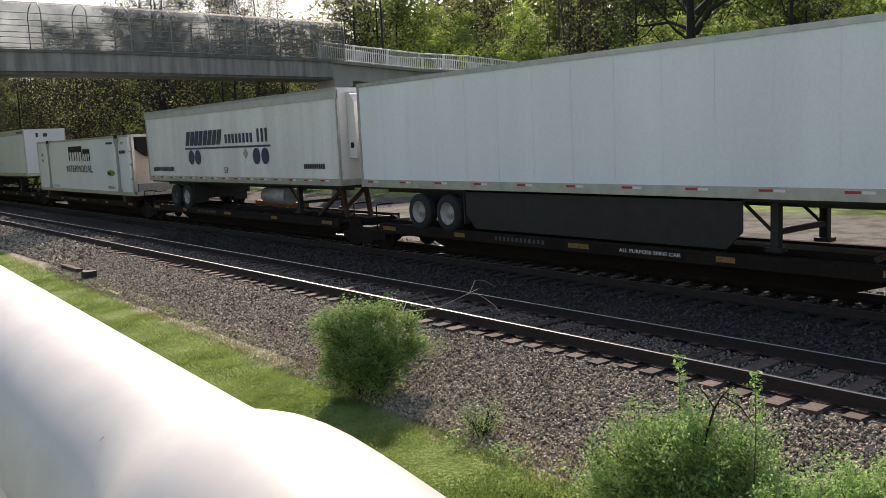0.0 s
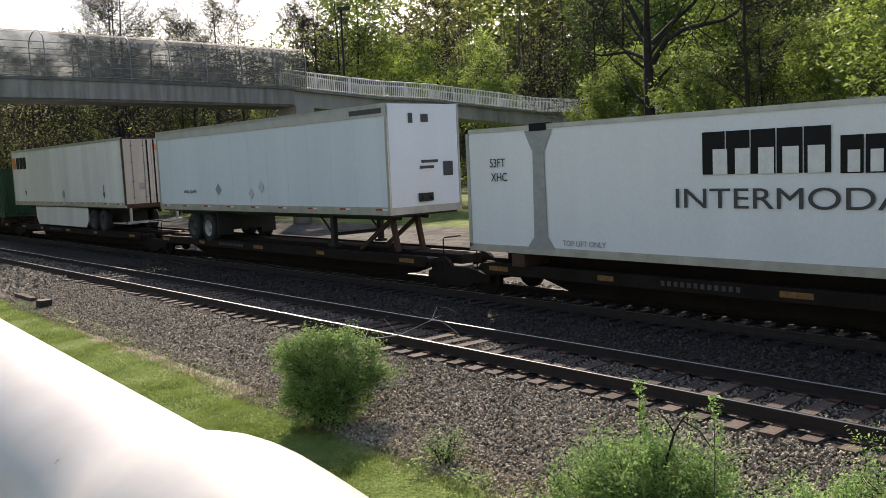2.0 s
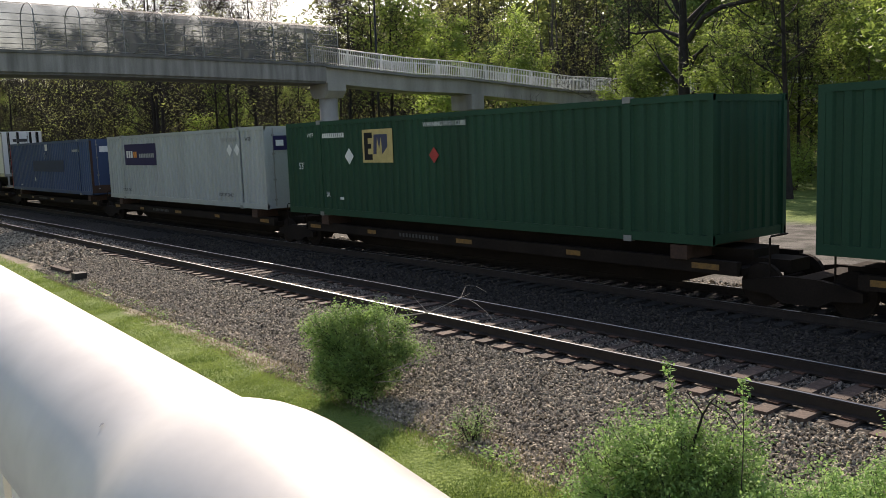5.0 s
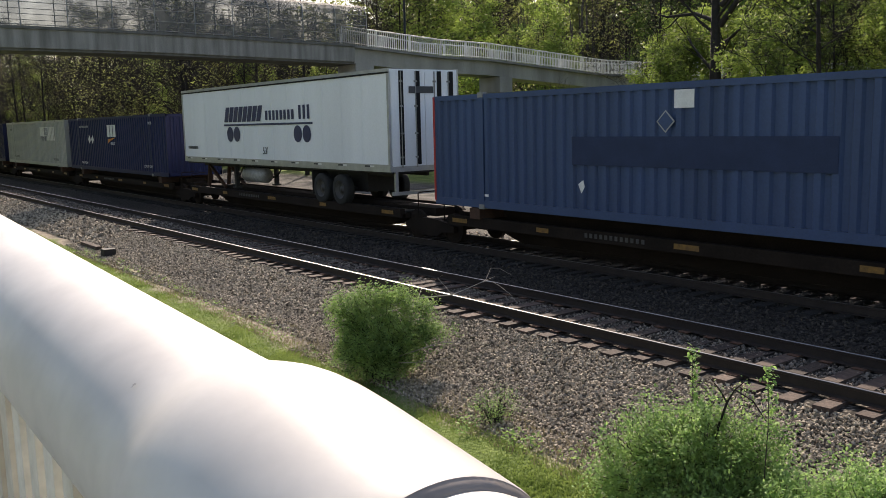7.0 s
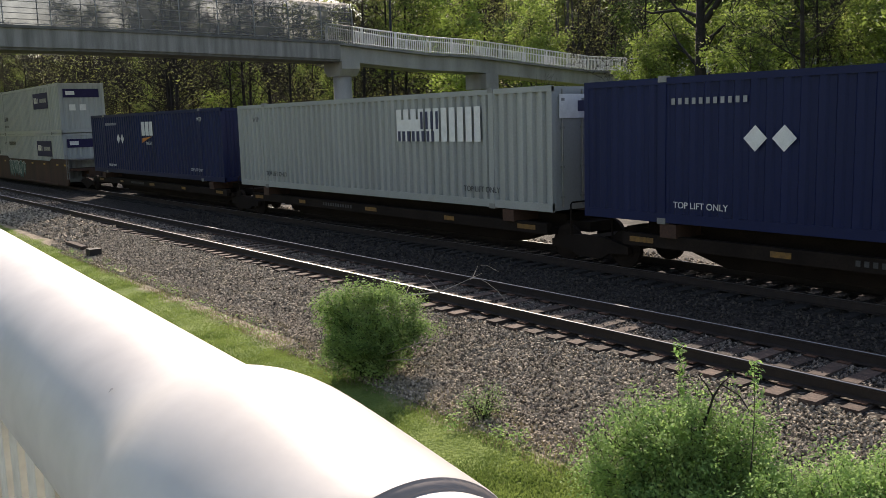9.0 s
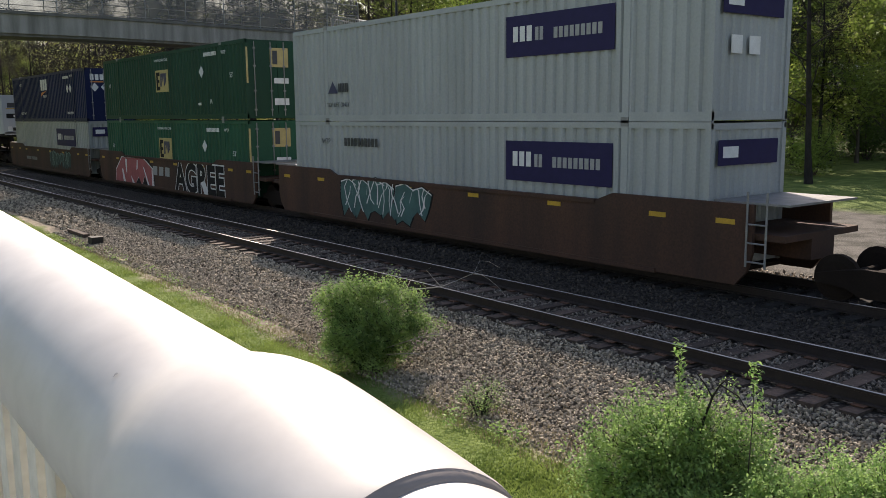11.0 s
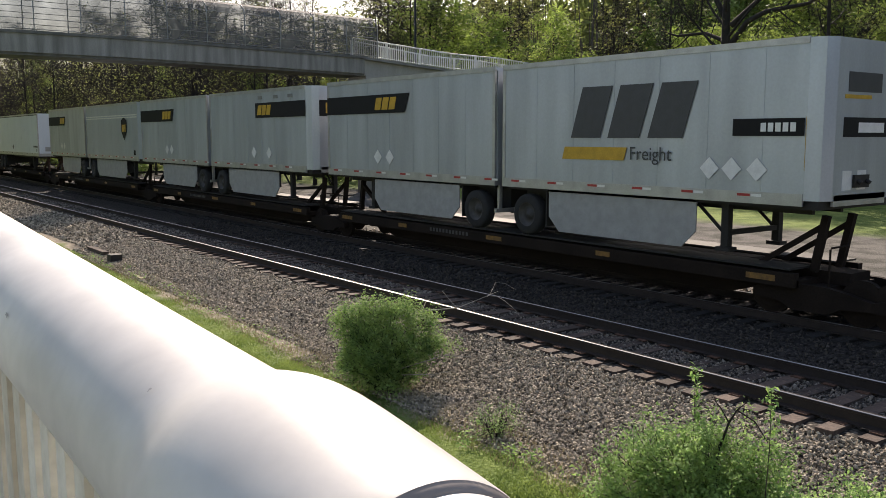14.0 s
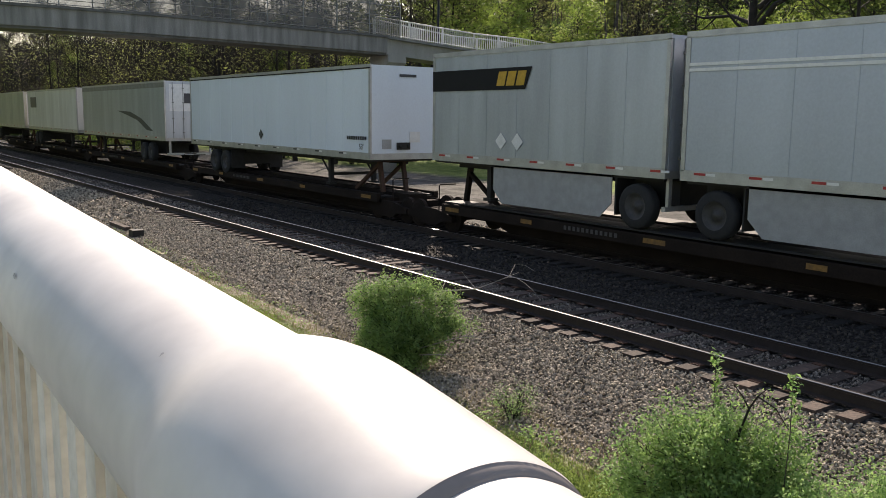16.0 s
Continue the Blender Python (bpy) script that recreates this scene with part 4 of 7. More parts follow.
def well_car(s0, s1):
    """A double-stack well wagon with deep rust-brown sides and raised ends."""
    L = s1 - s0
    c = thing("well_wagon", "rust-brown double-stack well wagon covered in spray paint", "railway wagon", "well wagons of the train")
    a = 1.9
    for y in (-0.10, W + 0.02):
        bm = bmesh.new()
        prism(bm, [(0.9, 0.75), (1.0, 0.4), (1.25, 0.12), (L - 1.25, 0.12), (L - 1.0, 0.4), (L - 0.9, 0.75), (L - 0.9, 1.66), (L - a - 2.4, 1.66), (L - a - 2.9, 1.48),
                   (a + 2.9, 1.48), (a + 2.4, 1.66), (0.9, 1.66)], y, y + 0.08)
        part("side_plate", bm, M["rust"], c)
        bm = bmesh.new()
        box(bm, a + 2.9, L - a - 2.9, y - 0.03, y + 0.11, 1.41, 1.50)
        box(bm, a + 1.2, L - a - 1.2, y - 0.03, y + 0.11, 0.10, 0.20)
        part("top_chord", bm, M["rust"], c)
    bm = bmesh.new()
    box(bm, a, L - a, 0.05, W - 0.05, 0.14, 0.22)
    part("well_floor", bm, M["sill"], c)
    for x0, x1 in ((0.3, a), (L - a, L - 0.3)):
        bm = bmesh.new()
        box(bm, x0, x1, 0.0, W, 1.0, 1.12)
        box(bm, x0, x1, 0.9, 1.7, 0.6, 1.0)
        part("end_platform", bm, M["rust"], c)
        bm = bmesh.new()
        box(bm, x0, x1, 0.1, W - 0.1, 1.64, 1.68)
        part("walkway", bm, M["galv"], c, "pale steel walkway grating")
    bm = bmesh.new()
    for x in (L - 1.0, L - 0.6):
        tube(bm, (x, -0.14, 0.5), (x, -0.14, 1.9), 0.022, seg=6)
    for z in (0.6, 0.95, 1.3):
        tube(bm, (L - 1.0, -0.14, z), (L - 0.6, -0.14, z), 0.018, seg=6)
    part("ladder", bm, M["galv"], c)
    for x in (1.3, 3.6, 5.4, 8.4, 11.3, 14.2, L - 3.3, L - 1.7):
        mark(c, M["yellow"], x, x + 0.42, 1.26, 1.36, "reflector", "yellow reflector", y=-0.10)
    ride(c, s0, 0.0)
    return c


def scrawl(parent, fill, line, x0, x1, z0, z1, seed, n=6, label=""):
    """Sprayed shapes: a dark halo, filled bulging bodies side by side and thin pale bent strokes over them."""
    r = random.Random(seed)
    w = (x1 - x0) / n
    halo, body, strokes = [], [], []
    for i in range(n):
        a, b = x0 + i * w - 0.08, x0 + (i + 1) * w + 0.08
        lo, hi = z0 + r.uniform(0, 0.2) * (z1 - z0), z1 - r.uniform(0, 0.12) * (z1 - z0)
        lean = r.uniform(-0.18, 0.18)
        m = (a + b) / 2
        o = [(a + 0.1, lo), (m - 0.05, lo + r.uniform(0.1, 0.4)), (b - 0.15, lo), (b, lo + 0.25), (b - 0.08 + lean, (lo + hi) / 2), (b + lean, hi - 0.18), (m + lean, hi), (a + lean, hi - 0.1), (a - 0.06 + lean / 2, (lo + hi) / 2)]
        body.append(o)
        halo.append([(m + (x - m) * 1.14, (z0 + z1) / 2 + (z - (z0 + z1) / 2) * 1.08) for x, z in o])
        for k in range(3):
            px, pz = a + r.uniform(0.1, 0.9) * (b - a), lo + r.uniform(0.1, 0.4) * (hi - lo)
            for s in range(3):
                qx, qz = px + r.uniform(-0.25, 0.25), min(hi - 0.05, pz + r.uniform(0.12, 0.4))
                t = 0.014 + 0.016 * r.random()
                strokes.append([(px - t, pz), (px + t, pz), (qx + t, qz), (qx - t, qz)])
                px, pz = qx, qz
        for (ax, az), (bx, bz) in zip(o[5:8], o[6:9]):
            strokes.append([(ax, az - 0.018), (bx, bz - 0.018), (bx, bz + 0.018), (ax, az + 0.018)])
    for name, mat, items, off in (("spray_paint", M["black"], halo, -0.1), ("spray_paint", fill, body, -0.104), ("spray_paint", line, strokes, -0.108)):
        for k, o in enumerate(items):
            bm = bmesh.new()
            y = off - 0.0012 * (k % 3)
            bm.faces.new([bm.verts.new((x, y - 0.004, z)) for x, z in o])
            ob = part(name, bm, mat, parent, label if mat is fill else "", kind="stuff" if mat is line else "")


def arrow_shape(x, z0, z1):
    return [[(x - 0.025, z0 + 0.2), (x + 0.025, z0 + 0.2), (x + 0.025, z1), (x - 0.025, z1)], [(x, z0), (x + 0.13, z0 + 0.26), (x + 0.08, z0 + 0.28), (x, z0 + 0.14), (x - 0.08, z0 + 0.28), (x - 0.13, z0 + 0.26)]]


Z_C = 1.15
F0 = 1.15
FP = F0 - 0.17


def discs_and_words(t, u, dz, k=1.0):
    """Slanted dark word blocks, an underline and pairs of discs."""
    z = F0 + dz
    bars(t, M["navy_mark"], u, u + 3.3 * k, z + 1.45, z + 2.02, 8, "lettering", "slanted dark lettering blocks", slant=0.22, gap=0.22)
    bars(t, M["navy_mark"], u + 3.65 * k, u + 5.95 * k, z + 1.48, z + 1.82, 8, gap=0.42)
    bars(t, M["navy_mark"], u + 6.2 * k, u + 7.1 * k, z + 1.48, z + 1.95, 3, gap=0.5)
    mark(t, M["navy_mark"], u - 0.05, u + 7.15 * k, z + 1.30, z + 1.37)
    for x in (u + 0.5 * k, u + 1.12 * k, u + 6.08 * k, u + 6.72 * k):
        marks(t, M["navy_mark"], [disc(x, z + 0.98, 0.285, 0.29)], "disc", "navy disc")


# first stretch: trailers and one refrigerated container
t = trailer("semi_trailer", "plain white road trailer with dark side skirts and red tape", M["white"], -22.32, skirt=M["dark"], pale_hubs=2, landing_in=2.9)
t = trailer("semi_trailer", "white refrigerated road trailer with dark slanted lettering and discs", M["white_old"], -39.75, L=16.3, reefer=True, roof_band=M["roof_grey"], pale_hubs=1, tape="red", seams=0.61, tape_gap=1.05)
discs_and_words(t, 4.38, 0.0, 1.04)
marks(t, M["greymark"], [diamond(9.85, F0 + 1.08, 0.2)], "placard", "grey diamond placard")
words(t, M["char"], "53'", 7.95, F0 + 0.36, 0.32)
bars(t, M["char"], 14.05, 15.4, F0 + 0.53, F0 + 0.69, 10)
bars(t, M["char"], 0.6, 3.0, F0 + 0.42, F0 + 0.6, 18, gap=0.45)
bm = bmesh.new()
tube(bm, (10.2, 0.6, 0.68), (11.9, 0.6, 0.68), 0.3, seg=16)
part("fuel_tank", bm, M["hub"], t, "dull silver cylindrical fuel tank", smooth=True)
bm = bmesh.new()
tube(bm, (11.88, 0.6, 0.68), (11.93, 0.6, 0.68), 0.3, seg=16)
part("tank_end", bm, M["hub"], t)


def reefer_box(s):
    """White refrigerated container with broad grey lift columns and a recessed machine end."""
    L, H = 16.72, 2.896
    c = thing("refrigerated_container", "white refrigerated container with dark block logo and grey columns", "container", "containers on the train")
    bm = bmesh.new()
    box(bm, 0.03, L - 0.55, 0.02, W - 0.02, 0.15, H - 0.03)
    part("box_body", bevelled(bm, 0.02), M["white"], c)
    bm = bmesh.new()
    for y in (0.0, W - 0.08):
        box(bm, 0, L, y, y + 0.08, 0, 0.17)
        box(bm, 0, L - 0.5, y, y + 0.08, H - 0.1, H)
        box(bm, 0, 0.1, y, y + 0.08, 0.1, H)
        box(bm, L - 0.12, L, y, y + 0.12, 0.1, H)
    box(bm, L - 0.12, L, 0.1, W - 0.1, H - 0.12, H)
    box(bm, L - 0.12, L, 0.1, W - 0.1, 0.0, 0.2)
    part("frame", bm, M["trim"], c)
    bm = bmesh.new()
    box(bm, L - 0.56, L - 0.5, 0.1, W - 0.1, 0.2, H - 0.1)
    part("end_wall", bm, M["door_tan"], c)
    bm = bmesh.new()
    o = [(0.3, H - 0.13), (0.3, 2.2), (0.75, 1.85), (1.75, 1.75), (W - 0.35, 2.1), (W - 0.3, H - 0.13)]
    fa = [bm.verts.new((L - 0.16, y, z)) for y, z in o]
    fb = [bm.verts.new((L - 0.5, y, z)) for y, z in o]
    bm.faces.new(fa), bm.faces.new(fb[::-1])
    for i in range(len(o)):
        j = (i + 1) % len(o)
        bm.faces.new((fa[i], fb[i], fb[j], fa[j]))
    part("cooling_unit", bm, M["black"], c, "black refrigeration unit")
    for z in (0.8, 1.5, 2.1):
        bm = bmesh.new()
        tube(bm, (L - 0.5, 0.04, z), (L - 0.1, 0.04, z), 0.025, seg=6)
        part("ladder_rung", bm, M["greytrim"], c)
    bm = bmesh.new()
    box(bm, L - 0.5, L - 0.05, 0.2, W - 0.2, 0.17, 0.55)
    part("end_box", bm, M["greytrim"], c)
    for x in (2.36, 14.6):
        marks(c, M["greymark"], [[(x - 0.42, 0.12), (x + 0.42, 0.12), (x + 0.36, 0.22), (x + 0.2, 0.4), (x + 0.17, 2.3), (x + 0.34, 2.62), (x + 0.42, 2.78), (x - 0.42, 2.78), (x - 0.34, 2.62), (x - 0.17, 2.3), (x - 0.2, 0.4), (x - 0.36, 0.22)]],
              "lift_column", "grey lift column")
        bm = bmesh.new()
        box(bm, x - 0.25, x + 0.25, -0.015, 0.2, H - 0.14, H + 0.03)
        part("corner_casting", bm, M["black"], c)
    # block logo: dark shadow shapes with pale faces
    bars(c, M["black"], 6.5, 8.95, 1.72, 2.5, 5, "lettering", "dark block logo", gap=0.06)
    bars(c, M["whitemark"], 6.72, 8.98, 1.72, 2.18, 5, "lettering", y=-0.006, gap=0.35)
    bars(c, M["black"], 9.08, 10.3, 1.70, 2.32, 3, "lettering", gap=0.08)
    bars(c, M["whitemark"], 9.2, 10.3, 1.72, 2.08, 3, "lettering", y=-0.006, gap=0.45)
    words(c, M["char"], "INTERMODAL", 5.85, 1.1, 0.53, stretch=1.42)
    marks(c, M["ecogreen"], [disc(13.45, 1.07, 0.58, 0.15)], "emblem", "green oval emblem")
    bars(c, M["black"], 12.95, 13.45, 0.98, 1.14, 3, "emblem", y=-0.004)
    words(c, M["char"], "TOP LIFT ONLY", 12.8, 0.28, 0.19, stretch=0.85)
    words(c, M["greymark"], "TOP LIFT ONLY", 3.0, 0.24, 0.17)
    words(c, M["char"], "53FT", 0.8, 1.99, 0.28, stretch=0.9)
    words(c, M["char"], "XHC", 0.84, 1.66, 0.28, stretch=0.9)
    bars(c, M["char"], 14.9, 15.8, 2.02, 2.17, 9)
    words(c, M["char"], "WTP", 15.2, 2.45, 0.2)
    bars(c, M["char"], 13.0, 14.0, 2.5, 2.6, 14)
    ride(c, s, Z_C)


reefer_box(-58.50)
t = trailer("semi_trailer", "pale blue-white road trailer with a torn roof edge, on landing legs", M["bluewhite"], -76.6, L=15.0, roof_band=M["roof_grey"], pale_hubs=1, tape_gap=1.75)
marks(t, M["greymark"], [diamond(5.05, F0 + 0.75, 0.21)], "placard", "grey diamond placard")
marks(t, M["faded"], [diamond(7.42, F0 + 0.6, 0.19), diamond(8.1, F0 + 0.82, 0.2)], "placard", "faded grey diamond placard")
words(t, M["char"], "AIR-RIDE EQUIPPED", 2.26, F0 + 0.63, 0.15, stretch=0.82)
mark(t, M["char"], 13.3, 14.8, F0 + 2.76, F0 + 2.9, "tear", "dark torn strip under the roof", y=-0.004)
end_mark(t, M["char"], 15.0, 0.75, 0.9, F0 + 2.48, F0 + 2.75)
bars_e = [(1.2, 1.45, 2.5, 2.72), (1.15, 1.75, 1.38, 1.46), (1.1, 1.6, 1.22, 1.3), (1.95, 2.3, 1.0, 1.4)]
for y0, y1, z0, z1 in bars_e:
    end_mark(t, M["char"], 15.0, y0, y1, F0 + z0, F0 + z1)
t = trailer("semi_trailer", "dirty white road trailer with block letters and closed rear doors", M["white_old"], -96.55, L=16.3, nose_right=False, skirt=M["white_old"], seams=1.22, doors_mat=M["door_tan"], landing_in=2.9, wheel_in=2.98, tape_gap=1.5)
mark(t, M["orange"], 0.15, 0.7, F0 + 2.0, F0 + 2.6, slant=-0.08)
bars(t, M["black"], 0.86, 2.7, F0 + 1.98, F0 + 2.6, 3, "lettering", "black block lettering", gap=0.18)
marks(t, M["greymark"], [diamond(8.4, F0 + 0.6, 0.24)], "placard")
marks(t, M["char"], arrow_shape(13.9, F0 + 0.4, F0 + 1.0), "arrow", "dark painted arrow")
marks(t, M["char"], arrow_shape(2.2, F0 + 0.5, F0 + 0.9), "arrow")
for y0, y1, z0, z1 in ((-0.01, 0.07, 0.1, 3.0), (W - 0.07, W + 0.01, 0.1, 3.0), (0.07, W - 0.07, 2.93, 3.0), (0.07, W - 0.07, -0.02, 0.15)):
    end_mark(t, M["rust"], 16.3, y0, y1, F0 + z0, F0 + z1, "door_frame", "rusty rear door frame")
for y in (1.08, 1.38):
    end_mark(t, M["black"], 16.33, y, y + 0.07, F0 + 0.15, F0 + 2.9, "door_bar", "dark upright door bar")
end_mark(t, M["orange"], 16.32, 1.45, 1.75, F0 + 2.42, F0 + 2.68)
end_mark(t, M["black"], 16.32, 1.8, 2.4, F0 + 2.42, F0 + 2.66)
end_mark(t, M["greymark"], 16.32, 0.65, 0.95, F0 + 0.75, F0 + 1.05)


def green_box(s, z, L=16.3, mat=None, **kw):
    c = container("freight_container", "green corrugated container with a gold square emblem", mat or M["green"], s, z, L=L, fold=0.05, **kw)
    return c


def gold_emblem(c, x, z, w=1.35, h=0.95):
    mark(c, M["gold"], x, x + w, z, z + h, "emblem", "gold square emblem")
    marks(c, M["black"], [[(x + 0.1, z + 0.08), (x + 0.5, z + 0.08), (x + 0.5, z + 0.24), (x + 0.28, z + 0.24), (x + 0.28, z + 0.4), (x + 0.45, z + 0.4), (x + 0.45, z + 0.54), (x + 0.28, z + 0.54), (x + 0.28, z + 0.7), (x + 0.5, z + 0.7), (x + 0.5, z + 0.86), (x + 0.1, z + 0.86)]], "emblem", y=-0.007)
    marks(c, M["navy_mark"], [[(x + 0.55, z + 0.24), (x + 0.7, z + 0.24), (x + 0.75, z + 0.75), (x + 0.85, z + 0.4), (x + 0.95, z + 0.75), (x + 1.0, z + 0.24), (x + 1.25, z + 0.45), (x + 1.25, z + 0.8), (x + 0.6, z + 0.8)]], "emblem", y=-0.007)


c = green_box(-115.2, Z_C)
gold_emblem(c, 10.9, 1.46, 1.5, 0.95)
marks(c, M["whitemark"], [diamond(14.2, 1.95, 0.24)], "placard", "white diamond placard", y=-0.006)
bars(c, M["whitemark"], 13.5, 15.0, 2.35, 2.5, 9)
words(c, M["whitemark"], "53'", 15.2, 1.3, 0.3)
c = green_box(-133.55, Z_C)
words(c, M["whitemark"], "53'", 0.74, 1.42, 0.3)
words(c, M["whitemark"], "WTP", 1.35, 2.42, 0.18)
bars(c, M["whitemark"], 2.27, 3.52, 2.38, 2.52, 11)
marks(c, M["whitemark"], [diamond(3.75, 1.81, 0.24)], "placard", "white diamond placard")
gold_emblem(c, 4.49, 1.62, 1.5, 0.95)
words(c, M["whitemark"], "IA", 2.37, 0.56, 0.24)
mark(c, M["whitemark"], 3.15, 3.35, 0.5, 0.58)
marks(c, M["red"], [diamond(7.83, 1.81, 0.21)], "placard", "red hazard diamond")
words(c, M["whitemark"], "WARNING HIGH CUBE", 7.4, 2.56, 0.17)
c = container("freight_container", "grey corrugated container with a purple side panel", M["grey"], -151.30, Z_C, doors=True, group="containers on the train")
mark(c, M["purple"], 2.36, 6.2, 1.55, 2.5, "sign_panel", "dark purple sign panel")
bars(c, M["whitemark"], 2.6, 3.45, 1.88, 2.2, 3, y=-0.006)
bars(c, M["orange"], 3.5, 3.95, 1.88, 2.16, 2, y=-0.006)
bars(c, M["greymark"], 4.2, 6.0, 1.88, 2.06, 9, y=-0.006)
marks(c, M["whitemark"], [diamond(13.43, 2.1, 0.22), diamond(14.05, 2.1, 0.22)], "placard", "white diamond placard", y=-0.006)
words(c, M["char"], "TOP LIFT ONLY", 12.3, 0.38, 0.18)
words(c, M["char"], "TOP LIFT ONLY", 1.8, 0.36, 0.17)
words(c, M["char"], "WTP", 14.75, 2.4, 0.2)
bars(c, M["greymark"], 12.7, 14.0, 2.42, 2.55, 9)
end_mark(c, M["purple"], 16.15, 0.35, 1.2, 2.05, 2.55, "sign_panel")
end_mark(c, M["whitemark"], 16.157, 0.45, 0.75, 2.2, 2.4)
c = container("freight_container", "faded blue corrugated container with red end posts", M["blue"], -170.25, Z_C, doors=True)
end_mark(c, M["rust"], 16.15, 0.0, 0.12, 0.1, 2.8, "end_post", "rusty end post")
end_mark(c, M["rust"], 16.15, 0.12, W - 0.12, 0.1, 0.5, "rust_patch", "rusty lower door edge")
end_mark(c, M["red"], 16.15, W - 0.12, W, 0.1, 2.8, "end_post", "red end post")
end_mark(c, M["whitemark"], 16.15, 0.5, 1.0, 2.2, 2.5)
mark(c, M["red"], -0.03, 0.05, 0.1, 2.88, "end_post", "red end post", y=-0.01)
mark(c, M["whitemark"], 8.04, 8.52, 2.38, 2.74, "label_plate", "white rectangular patch")
marks(c, M["greymark"], [diamond(7.83, 2.12, 0.23)], "placard")
marks(c, M["blue"], [diamond(7.83, 2.12, 0.19)], "placard", y=-0.006)
mark(c, M["overpaint"], 5.2, 11.5, 1.18, 1.82, "painted_band", "darker overpainted band")
mark(c, M["whitemark"], 2.1, 2.25, 0.3, 0.36)
marks(c, M["whitemark"], [[(5.5, 0.55), (5.6, 0.7), (5.55, 0.85), (5.4, 0.75)]], "sticker")
bars(c, M["greymark"], 13.2, 14.4, 2.25, 2.38, 8)
t = trailer("semi_trailer", "white road trailer with dark slanted lettering, rear doors and discs", M["white"], -188.60, nose_right=False, roof_band=M["black"], band_h=0.05, tape="dark", seams=1.22, landing_in=4.4, wheel_in=3.08)
discs_and_words(t, 4.42, 0.17)
words(t, M["char"], "53'", 7.75, F0 + 0.42, 0.36)
bars(t, M["char"], 0.5, 1.6, F0 + 0.55, F0 + 0.67, 9, gap=0.45)
bm = bmesh.new()
tube(bm, (5.3, 0.5, 0.72), (6.9, 0.5, 0.72), 0.28, seg=16)
part("fuel_tank", bm, M["hub"], t, "dull silver cylindrical tank", smooth=True)
for y in (0.35, 0.95, 1.75, 2.2):
    end_mark(t, M["black"], 16.18, y, y + 0.16, F0 + 0.2, F0 + 2.95, "door_seal", "black door strap")
end_mark(t, M["char"], 16.19, 0.7, 1.6, F0 + 2.3, F0 + 2.5)


def navy_box(s, z, L=16.4, **kw):
    return container("freight_container", "navy blue corrugated container with white emblem and placards", M["navy"], s, z, L=L, fold=0.04, **kw)


def road_emblem(c, x, z, k=1.0):
    bars(c, M["whitemark"], x, x + 1.5 * k, z + 0.42 * k, z + 1.05 * k, 3, "emblem", "white block emblem", gap=0.2)
    marks(c, M["orange"], [[(x, z + 0.08 * k), (x + 0.05, z + 0.3 * k), (x + 1.3 * k, z + 0.38 * k), (x + 0.55 * k, z + 0.22 * k)]], "emblem", "orange wedge")
    words(c, M["whitemark"], "FREIGHT", x + 0.5 * k, z, 0.2 * k)


def navy_marks(c, place, z=1.7):
    marks(c, M["whitemark"], [diamond(place, z, 0.24), diamond(place + 0.58, z, 0.24)], "placard", "white diamond placard")


def white_words(c):
    words(c, M["whitemark"], "TOP LIFT ONLY", 13.15, 0.36, 0.18)
    words(c, M["whitemark"], "TOP LIFT ONLY", 2.4, 0.32, 0.18)
    words(c, M["whitemark"], "WTP", 14.05, 2.4, 0.22)
    bars(c, M["greymark"], 2.33, 4.1, 2.36, 2.48, 11, gap=0.5)


c = navy_box(-207.15, Z_C)
road_emblem(c, 7.58, 1.42)
navy_marks(c, 4.2)
white_words(c)
c = container("freight_container", "pale grey corrugated container with a smeared white panel", M["greygreen"], -224.55, Z_C, L=16.4, doors=True, fold=0.085)
bars(c, M["whitemark"], 10.27, 14.0, 1.62, 2.5, 11, "sign_panel", "smeared white sign, worn away in stripes", gap=0.3)
bars(c, M["navy_mark"], 10.33, 12.1, 1.62, 1.9, 8, y=-0.006, gap=0.45)
bars(c, M["navy_mark"], 11.4, 12.3, 1.95, 2.42, 4, y=-0.006, gap=0.55)
mark(c, M["whitemark"], 10.5, 11.35, 1.9, 2.22, y=-0.010)
words(c, M["char"], "TOP LIFT ONLY", 13.2, 0.36, 0.2)
words(c, M["char"], "TOP LIFT ONLY", 2.1, 0.40, 0.22)
words(c, M["char"], "WTP", 1.25, 2.3, 0.22)
end_mark(c, M["whitemark"], 16.4, 0.25, 1.6, 2.15, 2.7, "sign_panel")
end_mark(c, M["navy_mark"], 16.407, 0.85, 1.4, 2.3, 2.55)
c = navy_box(-242.45, Z_C)
road_emblem(c, 7.56, 1.42)
navy_marks(c, 4.2)
white_words(c)
end_mark(c, M["whitemark"], 16.4, 0.9, 1.5, 1.8, 2.2, "placard")

# double stacks in well wagons
Z_B, Z_T = 0.26, 3.17


def purple_sign(c, x, z, w=3.6, h=0.95):
    mark(c, M["purple"], x, x + w, z, z + h, "sign_panel", "dark purple sign panel")
    bars(c, M["whitemark"], x + 0.25, x + 0.95, z + 0.35, z + 0.7, 3, y=-0.006)
    bars(c, M["greymark"], x + 1.0, x + 1.3, z + 0.35, z + 0.65, 2, y=-0.006)
    bars(c, M["greymark"], x + 1.6, x + w - 0.3, z + 0.36, z + 0.6, 9, y=-0.006)


def purple_end(c, L):
    end_mark(c, M["purple"], L, 0.25, W - 0.3, 2.05, 2.55, "sign_panel")
    end_mark(c, M["whitemark"], L + 0.007, 0.4, 0.9, 2.2, 2.42)


